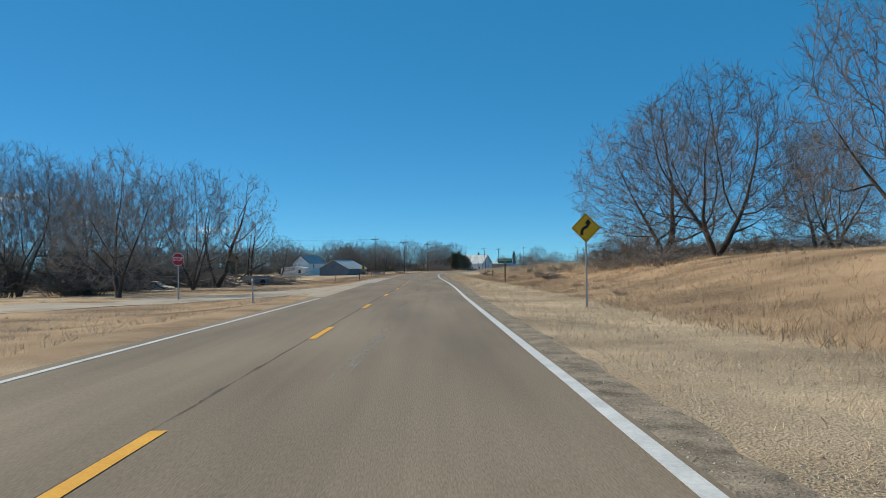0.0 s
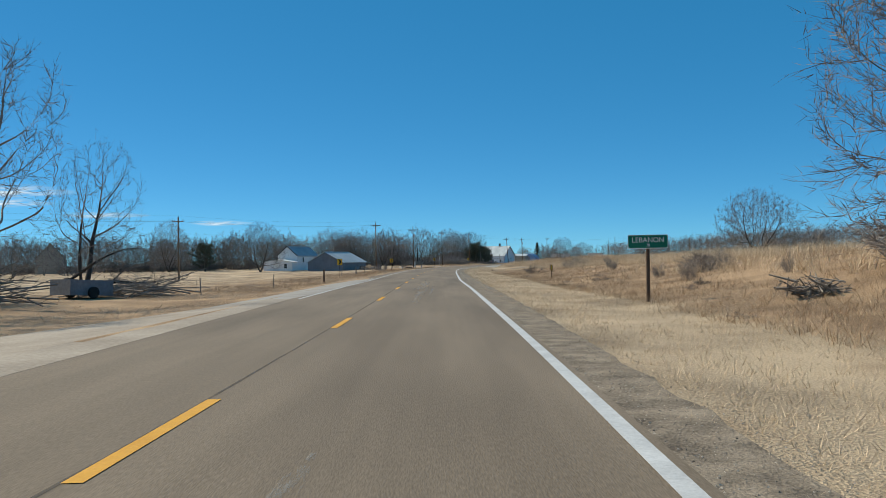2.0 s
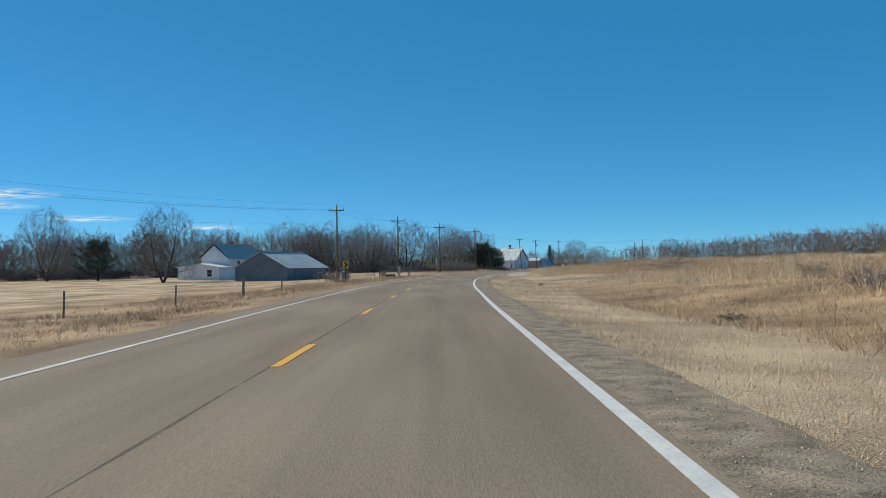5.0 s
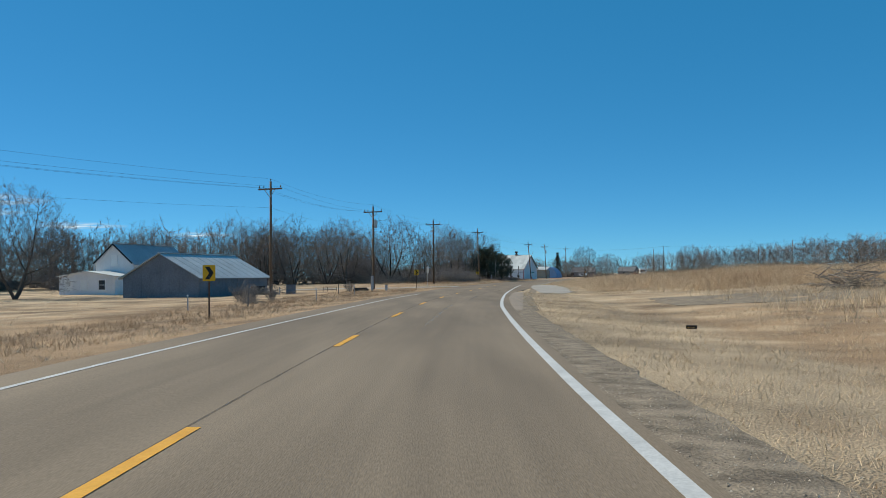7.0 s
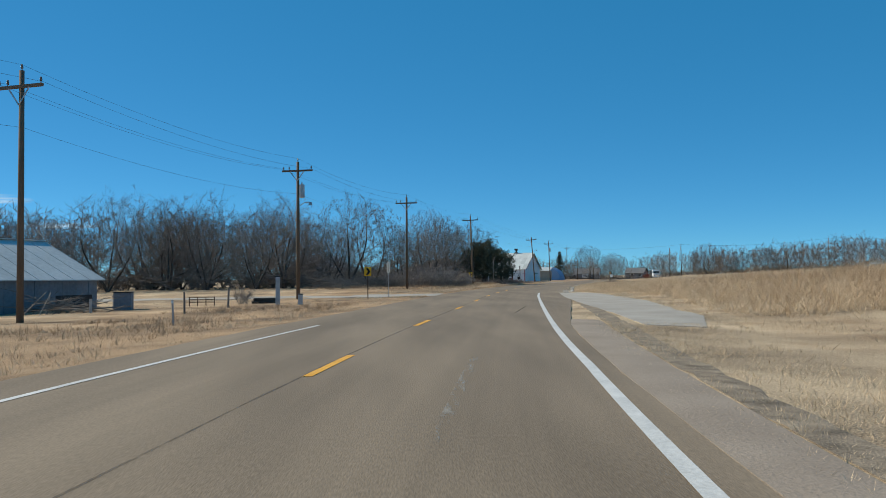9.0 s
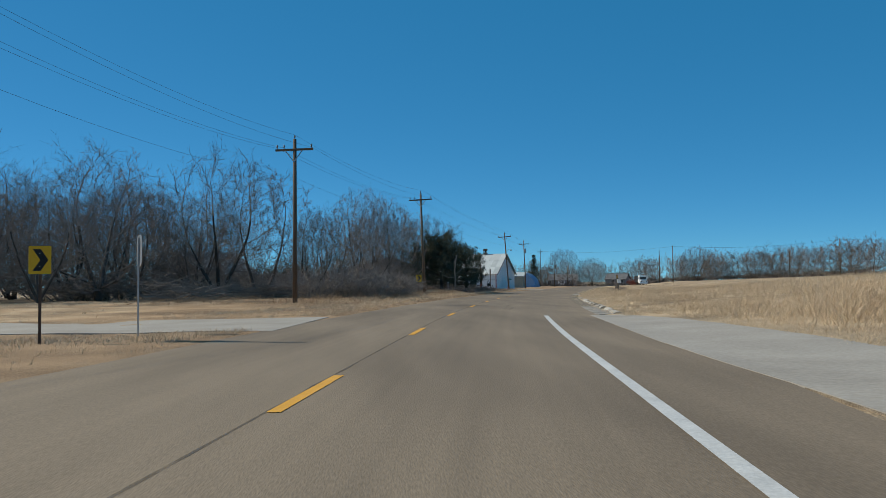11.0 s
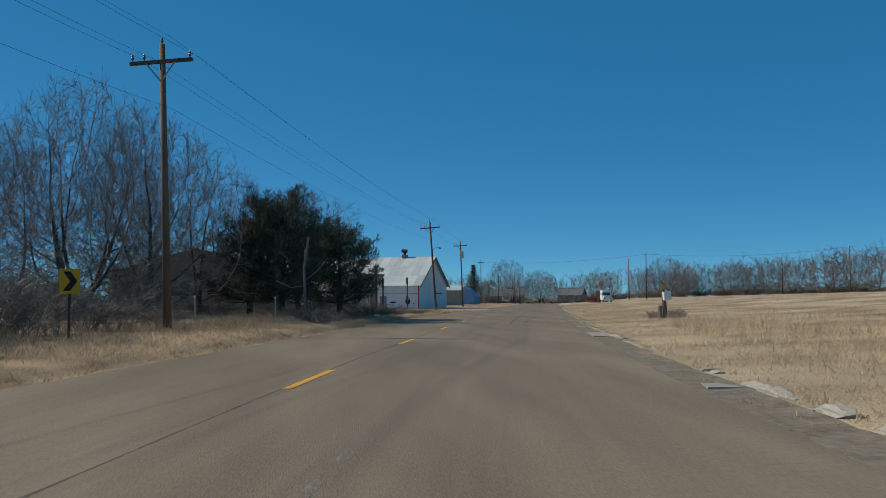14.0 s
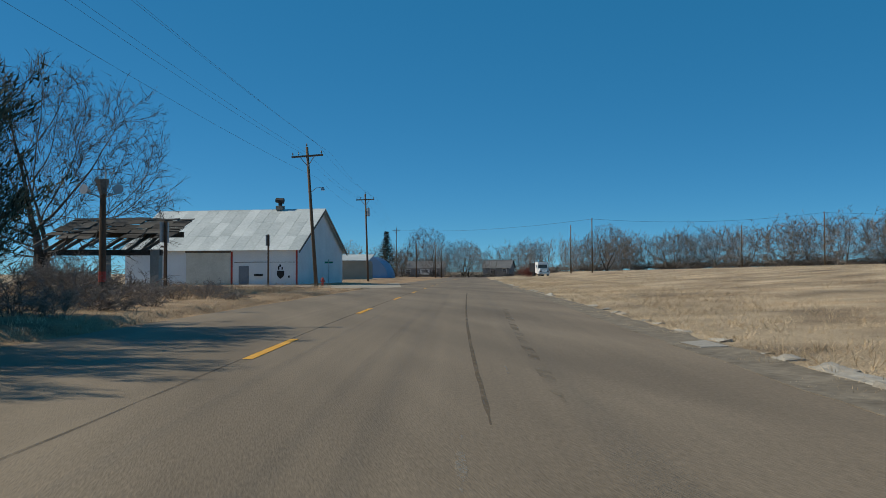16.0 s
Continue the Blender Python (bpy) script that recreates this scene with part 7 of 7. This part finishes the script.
# ---- thin clouds low in the west ----
def cloud_material():
    m = bpy.data.materials.new("cirrus")
    m.use_nodes = True
    nt = m.node_tree
    nt.nodes.remove(nt.nodes["Principled BSDF"])
    tc, mp, nz, rp = (nt.nodes.new(k) for k in ("ShaderNodeTexCoord", "ShaderNodeMapping", "ShaderNodeTexNoise", "ShaderNodeValToRGB"))
    mp.inputs["Scale"].default_value = (0.012, 0, 0.13)
    nt.links.new(tc.outputs["Object"], mp.inputs[0])
    nt.links.new(mp.outputs[0], nz.inputs["Vector"])
    nz.inputs["Scale"].default_value, nz.inputs["Detail"].default_value, nz.inputs["Distortion"].default_value = 1.0, 6, 0.3
    rp.color_ramp.elements[0].position, rp.color_ramp.elements[1].position = 0.40, 0.72
    nt.links.new(nz.outputs[0], rp.inputs[0])
    gr, ln = nt.nodes.new("ShaderNodeTexGradient"), nt.nodes.new("ShaderNodeMapping")
    gr.gradient_type = "SPHERICAL"
    ln.inputs["Scale"].default_value = (1 / 135, 0, 1 / 17)
    nt.links.new(tc.outputs["Object"], ln.inputs[0])
    nt.links.new(ln.outputs[0], gr.inputs[0])
    mul = nt.nodes.new("ShaderNodeMath")
    mul.operation = "MULTIPLY"
    nt.links.new(rp.outputs[0], mul.inputs[0])
    nt.links.new(gr.outputs["Fac"], mul.inputs[1])
    amp = nt.nodes.new("ShaderNodeMath")
    amp.operation, amp.use_clamp = "MULTIPLY", True
    amp.inputs[1].default_value = 1.9
    nt.links.new(mul.outputs[0], amp.inputs[0])
    tr, em, mx = (nt.nodes.new(k) for k in ("ShaderNodeBsdfTransparent", "ShaderNodeEmission", "ShaderNodeMixShader"))
    em.inputs["Color"].default_value, em.inputs["Strength"].default_value = (0.66, 0.78, 0.86, 1), 1.0
    nt.links.new(amp.outputs[0], mx.inputs[0])
    nt.links.new(tr.outputs[0], mx.inputs[1])
    nt.links.new(em.outputs[0], mx.inputs[2])
    nt.links.new(mx.outputs[0], nt.nodes["Material Output"].inputs["Surface"])
    return m


M_CLOUD = cloud_material()
for az, el_, k, sy in ((-25.8, 4.6, 1.1, 1.2), (-26.4, 3.9, 0.9, 0.8), (-21, 3.2, 0.9, 0.6), (-14, 2.7, 0.7, 0.5)):
    a, e = radians(az), radians(el_)
    rows, cols = 4, 12
    v = [(-135 + 270 * j / cols, 3 * math.sin(j * 1.7 + i), -17 + 34 * i / rows) for i in range(rows + 1) for j in range(cols + 1)]
    f = [(i * (cols + 1) + j, i * (cols + 1) + j + 1, (i + 1) * (cols + 1) + j + 1, (i + 1) * (cols + 1) + j) for i in range(rows) for j in range(cols)]
    ob = new("cloud", sheet("cloud", v, f, M_CLOUD))
    ob.matrix_world = pose(2500 * math.sin(a), 2500 * math.cos(a), 2500 * math.tan(e), 0, 0, -az) @ Matrix.Diagonal((k, 1, sy, 1))
    tagged(ob, "thin white streak of high cloud near the horizon", "cloud", kind="structure")
